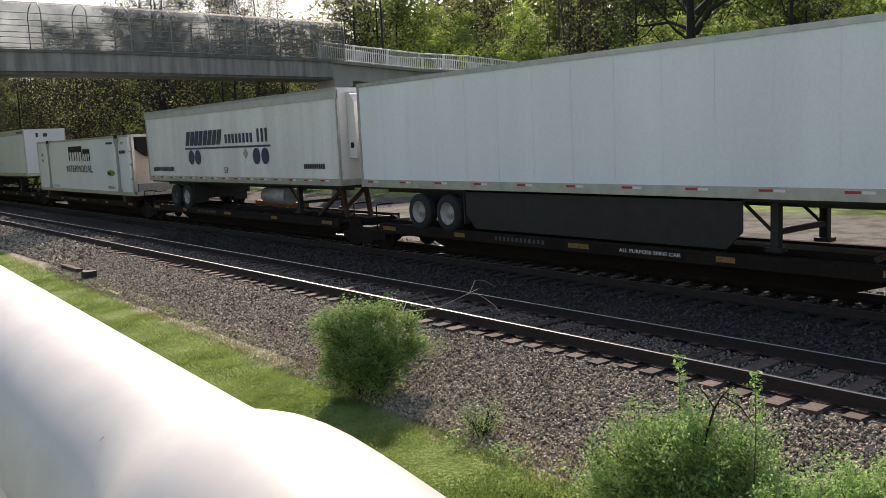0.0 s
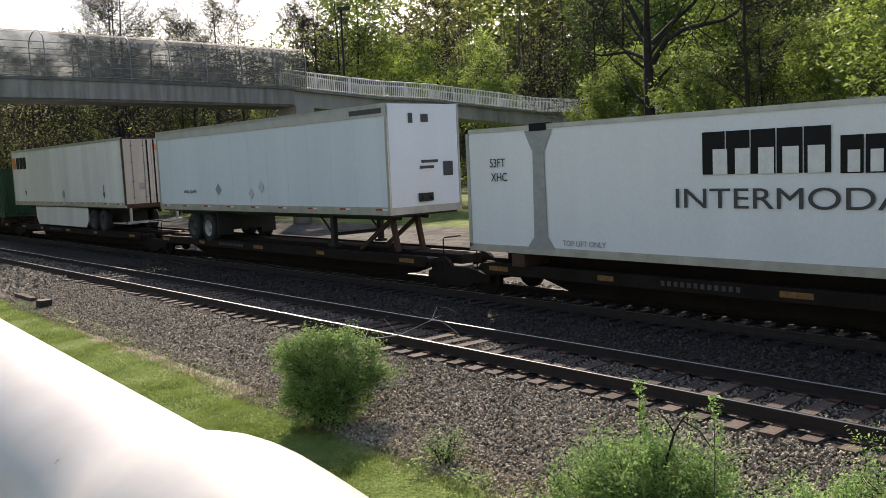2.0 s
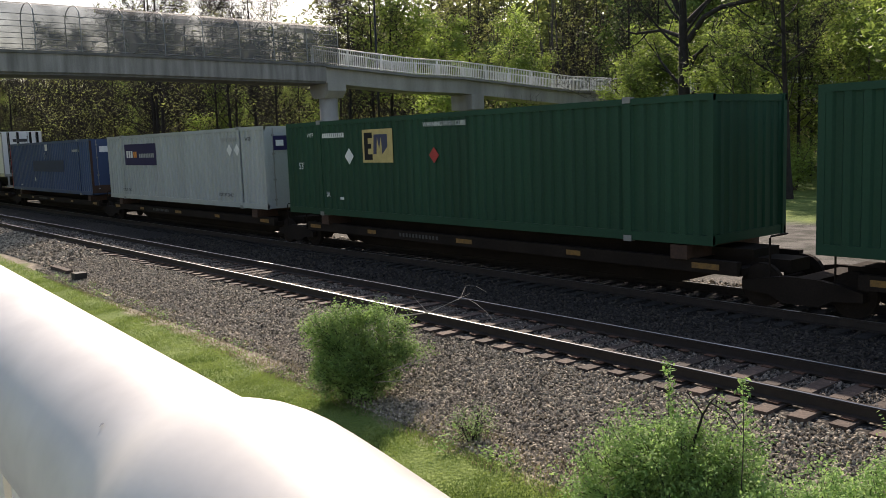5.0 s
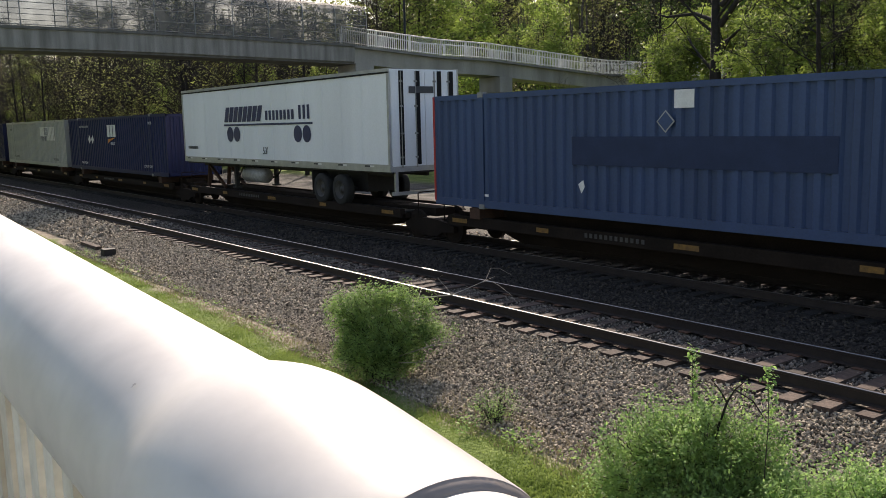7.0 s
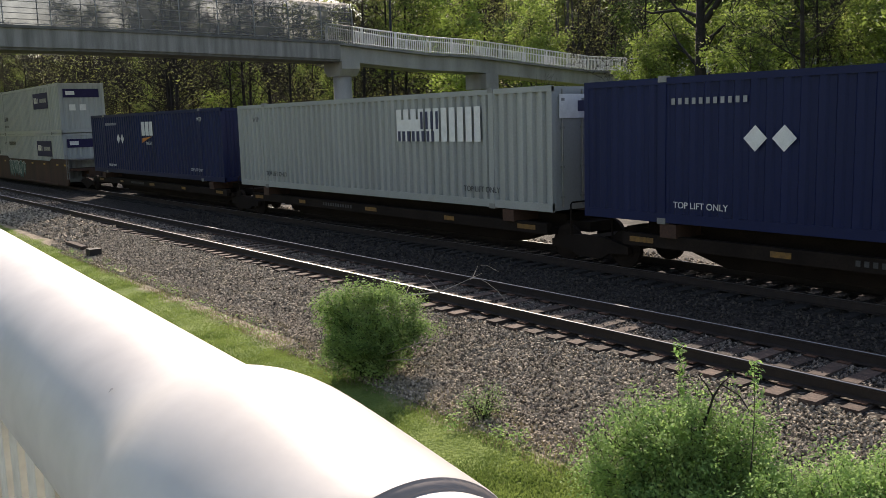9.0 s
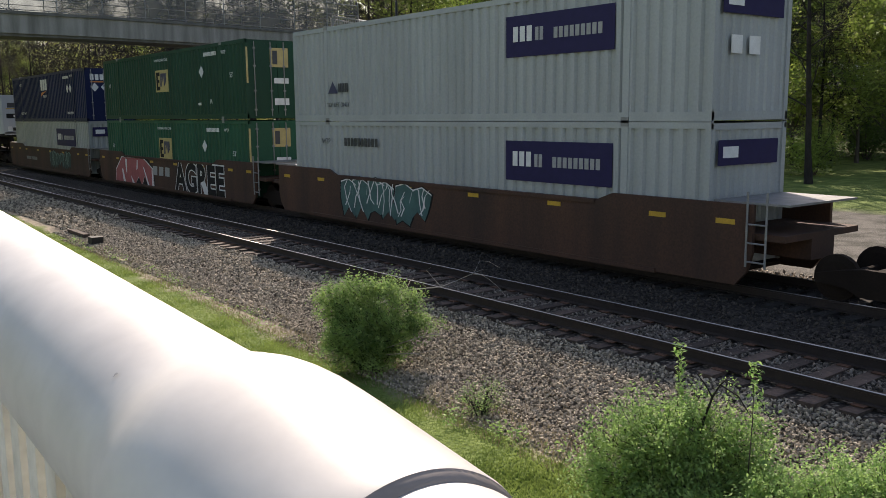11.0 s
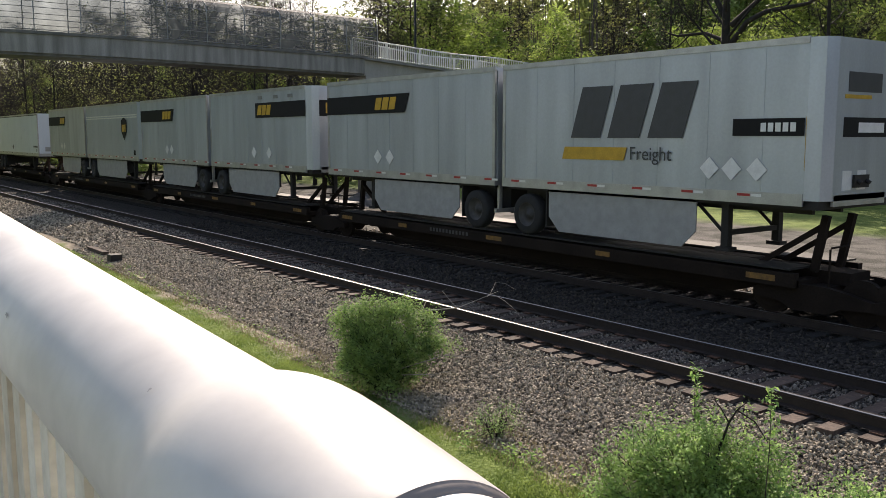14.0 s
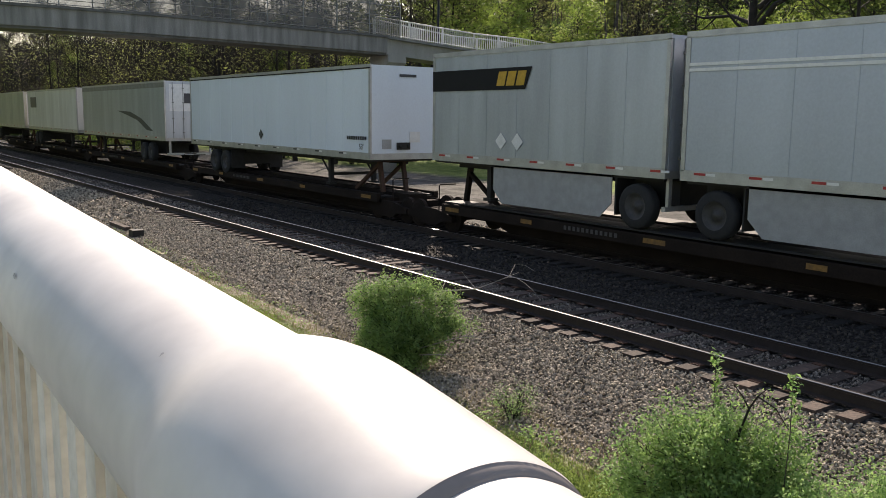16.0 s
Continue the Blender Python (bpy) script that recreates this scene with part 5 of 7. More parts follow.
for z in (Z_B, Z_T):
    c = container("freight_container", "grey corrugated container with purple signs, in a double stack", M["grey"], -264.70, z, L=16.45)
    purple_sign(c, 10.6, 1.5, 3.4)
    purple_end(c, 16.45)
    if z == Z_T:
        marks(c, M["navy_mark"], [[(2.2, 0.85), (2.78, 0.85), (2.49, 1.22)]], "emblem", "dark triangle emblem")
        bars(c, M["char"], 2.82, 3.4, 0.88, 1.15, 6)
        words(c, M["char"], "TOP LIFT ONLY", 2.13, 0.44, 0.19)
        for y in (0.55, 1.15):
            bm = bmesh.new()
            box(bm, 16.44, 16.457, y, y + 0.35, 1.3, 1.65)
            part("placard", bm, M["whitemark"], c)
    else:
        words(c, M["char"], "WTP", 1.75, 2.2, 0.24)
        bars(c, M["char"], 3.1, 5.0, 2.15, 2.4, 10)
for z in (Z_B + 0.03, Z_T + 0.08):
    c = green_box(-284.85, z, L=16.5, doors=True, mat=M["green_faded"] if z < 1 else None)
    gold_emblem(c, 7.32, 1.18, 1.5, 0.95)
    marks(c, M["whitemark"], [diamond(12.43, 1.87, 0.24)], "placard", "white diamond placard")
    words(c, M["whitemark"], "53'", 15.1, 1.55, 0.28)
    words(c, M["whitemark"], "53'", 0.75, 1.55 if z > 2 else 0.15 + 1.4, 0.26)
    words(c, M["whitemark"], "WTP", 14.4, 2.45, 0.2)
    bars(c, M["whitemark"], 12.7, 13.95, 2.45, 2.6, 10)
    words(c, M["whitemark"], "WARNING HIGH CUBE", 7.2, 2.5, 0.16)
    words(c, M["whitemark"], "IA", 13.2, 0.6, 0.24)
    mark(c, M["whitemark"], 12.0, 12.3, 0.55, 0.65)
    end_mark(c, M["gold"], 16.47, 1.0, 1.75, 1.9, 2.6, "emblem")
    end_mark(c, M["char"], 16.48, 1.1, 1.3, 2.0, 2.5)
    end_mark(c, M["whitemark"], 16.47, 1.15, 1.75, 1.3, 1.5)
    end_mark(c, M["whitemark"], 16.47, 1.15, 1.75, 0.5, 0.75)
    end_mark(c, M["gold"], 16.5, 0.02, 0.09, 1.3, 2.6)
c = container("freight_container", "pale grey corrugated container with purple signs, under a navy one", M["greygreen"], -305.05, Z_B, L=16.8, fold=0.08)
purple_sign(c, 10.42, 1.45, 3.9, 1.0)
purple_end(c, 16.8)
c = navy_box(-305.05, Z_T - 0.05, L=16.8, doors=True)
road_emblem(c, 7.48, 1.47, 1.03)
navy_marks(c, 13.36, 1.87)
words(c, M["whitemark"], "TOP LIFT ONLY", 13.07, 0.43, 0.18)
words(c, M["whitemark"], "TOP LIFT ONLY", 2.0, 0.46, 0.2)
words(c, M["whitemark"], "WTP", 2.1, 2.3, 0.22)
bars(c, M["whitemark"], 12.5, 13.7, 2.44, 2.58, 9)
words(c, M["whitemark"], "WTP", 14.0, 2.48, 0.2)
for y in (0.2, 1.5):
    for k in range(3):
        end_mark(c, M["whitemark"], 16.77, y + 0.1 + k * 0.26, y + 0.29 + k * 0.26, 2.25, 2.55, "emblem")
    end_mark(c, M["orange"], 16.77, y + 0.1, y + 0.8, 2.12, 2.18, "emblem")
for y in (0.3, 0.85):
    bm = bmesh.new()
    o = [(y + 0.22, 1.62), (y + 0.44, 1.87), (y + 0.22, 2.1), (y, 1.87)]
    a = [bm.verts.new((16.775, u, v)) for u, v in o]
    b = [bm.verts.new((16.76, u, v)) for u, v in o]
    bm.faces.new(a), bm.faces.new(b[::-1])
    part("placard", bm, M["whitemark"], c)

well = [well_car(-266.75, -246.3), well_car(-287.0, -266.75), well_car(-307.6, -287.0)]
scrawl(well[0], M["teal"], M["whitemark"], 5.2, 9.5, 0.2, 1.5, 3, label="teal and white spray-painted shapes")
def sprayed(parent, mat, outline, y, label=""):
    bm = bmesh.new()
    bm.faces.new([bm.verts.new((x, y, z)) for x, z in outline])
    return part("spray_paint", bm, mat, parent, label)


def grown(outline, d):
    """The same outline, pushed outwards from its middle."""
    cx, cz = sum(p[0] for p in outline) / len(outline), sum(p[1] for p in outline) / len(outline)
    return [(x + (d if x > cx else -d), max(0.125, z + (d if z > cz else -d * 0.4))) for x, z in outline]


HULL = [(3.4, 0.17), (3.5, 0.73), (4.46, 1.39), (7.5, 1.41), (7.9, 1.27), (8.68, 0.96), (8.78, 0.13), (8.04, 0.13), (7.58, 0.6), (7.19, 0.14), (6.75, 0.54), (6.28, 0.15), (5.45, 0.13), (3.52, 0.13)]
for o in ([(7.3, 1.44), (8.15, 1.40), (8.8, 0.98), (8.95, 0.13), (8.7, 0.13)], [(6.15, 0.125), (6.4, 0.5), (6.75, 0.6), (7.1, 0.125)], [(7.15, 0.125), (7.5, 0.66), (8.05, 0.125)]):
    sprayed(well[1], M["black"], o, -0.1035)
sprayed(well[1], M["whitemark"], grown(HULL, 0.04), -0.105)
sprayed(well[1], M["pink"], HULL, -0.1065, "red spray-painted shape with white edges")
for o in ([(4.4, 0.82), (4.56, 0.84), (4.89, 0.18), (4.55, 0.15)], [(4.92, 1.34), (5.2, 1.32), (5.11, 0.59), (4.99, 0.75)], [(5.7, 0.54), (5.86, 0.43), (6.23, 0.16), (5.87, 0.15)],
          [(6.63, 1.32), (6.75, 1.33), (6.69, 0.93), (6.5, 0.83)], [(7.43, 1.04), (7.55, 1.02), (8.21, 0.15), (8.0, 0.15)], [(8.57, 0.94), (8.66, 0.94), (8.76, 0.15), (8.56, 0.15)]):
    sprayed(well[1], M["whitemark"], o, -0.108)


def fat_words(parent, mat, text, x, z, size, y, fat, stretch, label):
    """Swollen sprayed letters."""
    cu = bpy.data.curves.new("words", "FONT")
    cu.body, cu.size, cu.offset, cu.space_character = text, size, fat, 1.02
    ob = new("words", cu)
    me = bpy.data.meshes.new_from_object(ob)
    bpy.data.objects.remove(ob)
    me.transform(Matrix.Rotation(radians(90), 4, "X"))
    me.transform(Matrix.Diagonal((stretch, 1, 1, 1)))
    ob = new("spray_paint", me)
    me.materials.append(mat)
    ob.parent = parent
    ob.location = (x, y, z)
    return tagged(ob, label)


fat_words(well[1], M["whitemark"], "AGREE", 11.5, 0.24, 1.62, -0.104, 0.115, 1.02, "white sprayed letter edges")
fat_words(well[1], M["black"], "AGREE", 11.5, 0.24, 1.62, -0.107, 0.062, 1.02, "black sprayed letters")
bars(well[1], M["greymark"], 8.72, 10.98, 0.72, 1.12, 3, "lettering", "worn white block lettering", y=-0.10, gap=0.3, slant=0.06)
scrawl(well[2], M["teal_dark"], M["mint"], 11.6, 15.86, 0.25, 1.4, 12, 8, label="teal spray-painted scribble")
bars(well[2], M["greymark"], 5.5, 6.6, 0.66, 0.86, 4, "lettering", y=-0.10, gap=0.45, slant=0.05)
bars(well[2], M["greymark"], 6.8, 8.3, 0.66, 0.86, 6, "lettering", y=-0.10, gap=0.45, slant=0.05)

# short trailers in pairs
def pup(s, nose_right, mat, label, L=8.55, **kw):
    return trailer("short_trailer", label, mat, s, L=L, z=0.95, H=2.98, nose_right=nose_right, axles=1, wheel_in=0.85, landing_in=2.2, skirt=kw.pop("skirt", M["greymark"]), seams=1.22, tape_gap=1.3, **kw)


def band(t, x0, x1, end=True):
    marks(t, M["black"], [[(x0, FP + 2.1), (x1, FP + 2.1), (x1 + (0.25 if end else 0), FP + 2.65), (x0, FP + 2.65)]], "painted_band", "black painted band")


def gold_word(t, x, k=1.0):
    bars(t, M["yellow"], x, x + 1.15 * k, FP + 2.2, FP + 2.56, 3, "lettering", "yellow block lettering", y=-0.006, slant=0.1, gap=0.18)


def placards(t, *xs):
    marks(t, M["whitemark"], [diamond(x, FP + 0.8, 0.22) for x in xs], "placard", "white diamond placards")


t = pup(-319.15, True, M["silver"], "silver short trailer with large dark lettering and yellow bar", round_nose=True)
bars(t, M["char"], 2.4, 5.75, FP + 1.38, FP + 2.5, 3, "lettering", "large slanted dark lettering", slant=0.35, gap=0.2)
mark(t, M["yellow"], 2.13, 4.0, FP + 0.9, FP + 1.18, slant=0.08)
words(t, M["char"], "Freight", 4.15, FP + 0.92, 0.4)
mark(t, M["black"], 6.7, 8.17, FP + 1.42, FP + 1.74, "label_plate", "black label plate")
bars(t, M["whitemark"], 7.3, 8.05, FP + 1.5, FP + 1.66, 5, y=-0.006)
placards(t, 6.2, 6.7, 7.25)
bars(t, M["yellow"], 8.2, 8.21, FP + 0.8, FP + 1.76, 1)
for y0, y1, z0, z1, m in ((0.7, 1.85, 2.2, 2.55, "char"), (0.6, 1.5, 2.08, 2.15, "yellow"), (0.6, 2.1, 1.4, 1.75, "black"), (1.1, 2.0, 1.48, 1.66, "whitemark")):
    end_mark(t, M[m], 8.55 + (0.002 if m == "whitemark" else 0), y0, y1, FP + z0, FP + z1)
for y in (0.65, 1.15):
    end_mark(t, M["whitemark"], 8.55, y, y + 0.3, FP + 0.45, FP + 0.8, "placard")
t = pup(-328.0, False, M["silver"], "silver short trailer with a black band and yellow lettering")
band(t, 0, 4.5)
gold_word(t, 2.9)
placards(t, 3.05, 3.7)
t = pup(-338.0, True, M["silver"], "silver short trailer with a black band and yellow lettering", round_nose=True, L=8.8)
band(t, 4.46, 8.45, False)
gold_word(t, 4.63)
for x in (4.7, 6.0, 7.15):
    mark(t, M["greytrim"], x, x + 0.36, FP + 2.78, FP + 2.9, "vent", "small grey vent")
placards(t, 4.25, 5.55)
end_mark(t, M["black"], 8.8, 0.35, W - 0.35, FP + 2.1, FP + 2.65, "painted_band")
end_mark(t, M["yellow"], 8.807, 0.6, 1.6, FP + 2.2, FP + 2.56)
t = pup(-346.9, False, M["silver"], "silver short trailer with a black band and yellow lettering")
band(t, 0, 4.4)
gold_word(t, 3.1)
placards(t, 3.6, 4.2)
t = pup(-356.9, True, M["bluegrey"], "blue-grey short trailer with a dark shield emblem", L=9.75, round_nose=True)
marks(t, M["black"], [[(6.75, FP + 2.25), (6.75, FP + 1.65), (7.2, FP + 1.2), (7.65, FP + 1.65), (7.65, FP + 2.25), (7.2, FP + 2.4)]], "emblem", "dark shield emblem")
bars(t, M["yellow"], 6.88, 7.55, FP + 1.65, FP + 2.02, 3, y=-0.006)
for z in (2.36, 2.47):
    mark(t, M["whitemark"], 0.1, 9.35, FP + z, FP + z + 0.06, "painted_stripe", "white stripe")
mark(t, M["black"], 8.7, 8.95, FP + 0.45, FP + 0.7, "vent")
end_mark(t, M["black"], 9.75, 1.0, 1.6, FP + 1.6, FP + 2.4, "emblem")
t = pup(-365.85, False, M["silver"], "silver short trailer with a black band and yellow lettering")
band(t, 0, 4.0)
gold_word(t, 2.88)
placards(t, 3.1, 3.75)

# last stretch
t = trailer("semi_trailer", "pale blue-white road trailer with a clean nose, on landing legs", M["bluewhite"], -385.75, L=16.4, tape_gap=1.75, tape="dark", roof_band=M["black"], band_h=0.04)
marks(t, M["char"], [diamond(7.95, F0 + 0.62, 0.2)], "placard", "dark diamond placard")
bars(t, M["char"], 14.9, 16.2, F0 + 0.62, F0 + 0.74, 9)
words(t, M["char"], "53'", 15.7, F0 + 0.32, 0.26)
end_mark(t, M["char"], 16.4, 1.1, 1.75, F0 + 2.65, F0 + 2.74)
end_mark(t, M["greymark"], 16.4, 0.45, 0.8, F0 + 0.35, F0 + 0.65)
end_mark(t, M["whitemark"], 16.4, 1.5, 1.9, F0 + 0.55, F0 + 0.9)
t = trailer("semi_trailer", "weathered silver road trailer with ribbed sides and a curved stripe", M["silver"], -405.9, L=16.4, nose_right=False, seams=0.45, roof_band=M["greytrim"])
bm = bmesh.new()
for k in range(12):
    z = F0 + 0.5 + k * 0.2
    box(bm, 0.1, 16.2, 0.0, 0.02, z, z + 0.07)
part("side_ribs", bm, M["silver"], t, kind="stuff")
marks(t, M["char"], [[(8.0, F0 + 1.5), (10.5, F0 + 1.45), (12.5, F0 + 1.1), (14.5, F0 + 0.45), (13.4, F0 + 0.5), (11.8, F0 + 1.0), (10.0, F0 + 1.25)]], "painted_stripe", "dark swooping stripe", y=-0.003)
end_mark(t, M["whitemark"], 16.42, 0.25, 2.3, F0 + 1.5, F0 + 2.85, "sign_panel")
end_mark(t, M["char"], 16.43, 1.0, 1.5, F0 + 1.9, F0 + 2.4)
t = trailer("semi_trailer", "dull white road trailer far back in the train", M["white_old"], -424.0, L=16.4)
mark(t, M["char"], 1.2, 3.4, F0 + 1.7, F0 + 2.5)
t = trailer("semi_trailer", "tan road trailer far back in the train", M["tan"], -442.0, L=16.4)
end_mark(t, M["whitemark"], 16.4, 0.2, 2.4, F0 + 0.3, F0 + 2.8, "sign_panel")

# wagons under the loads: ends of each unit, hitch place
JOINTS = [-4.8, -22.8, -41.1, -59.3, -78.2, -97.3, -115.65, -133.8, -152.4, -171.0, -189.6, -207.3, -225.0, -243.4]
HITCH = [16.9, 16.4, None, 15.6, 1.9, None, None, None, None, 1.9, None, None, None]
for (b, a), h in zip(zip(JOINTS, JOINTS[1:]), HITCH):
    spine_car(a + 0.05, b - 0.05, h, trailer_on=h is not None)
for a, b, h in ((-328.6, -310.0, None), (-347.0, -328.7, None), (-366.6, -347.1, None), (-387.2, -368.0, 17.2), (-406.6, -387.3, 2.0), (-424.6, -406.7, 16.9), (-443.0, -424.7, 16.9)):
    c = spine_car(a, b, h, deck=0.78 if h else 0.95)
    if h is None:
        L = b - a
        for x in (1.6, L - 0.9):
            for y in (0.75, 1.65):
                strut(c, M["sill"], (x - 0.2, y, 0.85), (x, y, 1.9), 0.09)
                strut(c, M["sill"], (x + (1.4 if x < 5 else -1.4), y, 0.85), (x, y, 1.75), 0.07)
for s in JOINTS[:-1] + [-245.0, -266.75, -287.0, -308.6, -310.9, -328.65, -347.05, -366.4, -368.8, -387.25, -406.65, -424.65]:
    bogie(s)


second_car = [o for o, s, z, y in MOVING if o.name.startswith("spine_wagon")][1]
bm = bmesh.new()
box(bm, 7.0, 11.2, 2.30, 2.46, 0.80, 1.0)
part("side_beam", bm, M["orange_rust"], second_car, "orange rusty beam on the far side")
first_car = [o for o, s, z, y in MOVING if o.name.startswith("spine_wagon")][0]
words(first_car, M["whitemark"], "ALL PURPOSE SPINE CAR", 10.2, 0.70, 0.11, y=0.098, stretch=1.3)


def motions():
    """The whole train rolls by at an even pace."""
    for ob, s, z, y in MOVING:
        walk(ob, [(t, pose(s + d, y, z)) for t, d in RUN])


# ---------------------------------------------------------------- woods
def leaf_cloud(pts, size, r, spread):
    """Small two-triangle leaves round the points."""
    verts, faces = [], []
    for p in pts:
        c = Vector(p) + Vector((r.gauss(0, spread), r.gauss(0, spread), r.gauss(0, spread * 0.8)))
        a = Vector((r.uniform(-1, 1), r.uniform(-1, 1), r.uniform(-0.6, 0.6))).normalized()
        b = a.cross(Vector((r.uniform(-1, 1), r.uniform(-1, 1), r.uniform(-1, 1)))).normalized()
        s = size * r.uniform(0.6, 1.4)
        k = len(verts)
        verts += [c - a * s, c + b * s * 0.8, c + a * s]
        faces.append((k, k + 1, k + 2))
    return verts, faces


def make_tree(name, label, seed, height, trunk_r, leaves, leaf_mat, bark, size=0.16, first=0.25, fork=5, spread=0.75, lean=0.05, twigs=0):
    r = random.Random(seed)
    t = thing(name, label, "tree", "trees of the wood")
    bm = bmesh.new()
    pts, rads = [], []
    x = y = 0.0
    for i in range(9):
        u = i / 8
        pts.append((x, y, u * height * 0.92 - 0.3))
        rads.append(trunk_r * (1 - 0.88 * u) * (1.35 if i == 0 else 1))
        x += r.uniform(-lean, lean) * height / 8
        y += r.uniform(-lean, lean) * height / 8
    polytube(bm, pts, rads, 7)
    part("trunk", bm, bark, t, smooth=True)
    ends = []
    bm = bmesh.new()

    def limb(p, d, length, rad, depth):
        q, ps, rs = Vector(p), [Vector(p)], [rad]
        d = d.normalized()
        for k in range(3):
            d = (d + Vector((r.uniform(-0.25, 0.25), r.uniform(-0.25, 0.25), r.uniform(-0.05, 0.25)))).normalized()
            q = q + d * length / 3
            ps.append(q)
            rs.append(rad * (1 - 0.25 * (k + 1)))
            if depth >= 1:
                ends.append(q)
        polytube(bm, ps, rs, 5 - depth)
        if depth < 2:
            for k in range(3 if depth == 0 else 2):
                j = ps[1 + (k % 3)]
                limb(j, d + Vector((r.uniform(-1, 1), r.uniform(-1, 1), r.uniform(-0.2, 0.8))), length * 0.55, rs[2] * 0.7, depth + 1)
        ends.append(q)

    n = 11 + fork
    for i in range(n):
        u = first + (0.98 - first) * i / n
        k = min(7, int(u * 8))
        a, b = Vector(pts[k]), Vector(pts[k + 1])
        p = a.lerp(b, u * 8 - k)
        ang = i * 2.4 + r.uniform(-0.5, 0.5)
        limb(p, Vector((math.cos(ang), math.sin(ang), r.uniform(0.3, 0.9))), height * r.uniform(0.16, 0.26) * (1.15 - 0.55 * u), max(0.02, trunk_r * 0.33 * (1 - 0.7 * u)), 0)
    for e in ends:
        for k in range(twigs):
            d = Vector((r.uniform(-1, 1), r.uniform(-1, 1), r.uniform(-0.2, 1.2))).normalized()
            polytube(bm, [e, e + d * r.uniform(0.6, 1.5)], [0.012, 0.005], 3)
    part("branching", bm, bark, t, kind="stuff")
    pick = [ends[r.randrange(len(ends))] for _ in range(leaves)]
    v, f = leaf_cloud(pick, size, r, spread)
    raw("crown", v, f, leaf_mat, t)
    return t


LABELS = {"leafy": "slender tree in fresh spring leaf", "dark": "tree with darker dense leaves", "bud": "nearly bare tree with yellow-green buds", "bare": "bare brown tree with fine twigs"}
protos = [
    make_tree("tree", LABELS["leafy"], 11, 19, 0.19, 6500, M["leaf"], M["bark_dark"], size=0.19, first=0.34, spread=0.6, twigs=1),
    make_tree("tree", LABELS["leafy"], 12, 14, 0.15, 6500, M["leaf"], M["bark"], size=0.18, first=0.16, spread=0.5, twigs=1),
    make_tree("tree", LABELS["dark"], 13, 20, 0.24, 8000, M["leaf_dark"], M["bark_dark"], size=0.19, first=0.12, spread=0.65),
    make_tree("tree", LABELS["bud"], 14, 20, 0.17, 700, M["leaf_yellow"], M["bark_dark"], size=0.14, spread=0.4, twigs=4),
    make_tree("tree", LABELS["bare"], 15, 19, 0.19, 300, M["leaf_yellow"], M["bark_dark"], size=0.10, spread=0.35, twigs=3),
    make_tree("tree", LABELS["bud"], 16, 16, 0.14, 2000, M["leaf_yellow"], M["bark_dark"], size=0.10, spread=0.5, twigs=4),
]
rt = random.Random(77)
used = set()
for row, (yy, step, x0, x1) in enumerate(((17, 4.6, -220, -62), (23, 4.0, -220, -60), (32, 5.0, -200, -8), (39, 4.6, -180, -6), (56, 4.2, -150, 0), (68, 5.5, -150, 6), (80, 8, -140, 10))):
    x = x0
    while x < x1:
        px, py = x + rt.uniform(-1.8, 1.8), yy + rt.uniform(-3, 3)
        x += step * rt.uniform(0.7, 1.3)
        if -56 < px < -46 and py < 54:
            continue
        if -52 < px < 0 and py < -8.4 - 1.17 * px:
            continue
        if py < 40 and abs(px + 34.8 + 0.72 * (py - 38)) < 3.2:
            continue
        if px > -48 and yy == 39 and rt.random() < 0.5 or px > -70 and yy in (56, 68) and rt.random() < 0.35:
            continue
        if -52 < px < -16 and 44 < py < 54:
            py += 10
        bare = 0.5 if px > -26 else (0.93 if py < 29 else (0.7 if px < -90 else 0.42))
        if rt.random() < bare:
            i = rt.choice((3, 4, 5, 4, 3))
        else:
            i = rt.choice((0, 1, 1, 2, 0))
        m = pose(px, py, ground_z(py), 0, 0, rt.uniform(0, 360))
        if i not in used:
            used.add(i)
            protos[i].matrix_basis = m
        else:
            k = copy_thing(protos[i], m)
            s = rt.uniform(0.8, 1.15) * (0.86 if px < -75 else 1)
            k.scale = (s, s, s)
# unseen trees added on the near side to darken the train's reflections
for i in range(44):
    px, py = -48 - 4.6 * i + rt.uniform(-1.5, 1.5), -19 - rt.uniform(0, 14)
    k = copy_thing(protos[rt.choice((0, 1, 2, 2, 3))], pose(px, py, ground_z(py), 0, 0, rt.uniform(0, 360)))
# a closer unseen row, added to block sky light from the distant train
for i in range(30):
    px, py = -64 - 3.4 * i + rt.uniform(-1.2, 1.2), -9.5 - rt.uniform(0, 6)
    k = copy_thing(protos[rt.choice((0, 1, 2, 2))], pose(px, py, ground_z(py), 0, 0, rt.uniform(0, 360)))
for i, p in enumerate(protos):
    if i not in used:
        p.matrix_basis = pose(-120 + 3 * i, 60, 0)

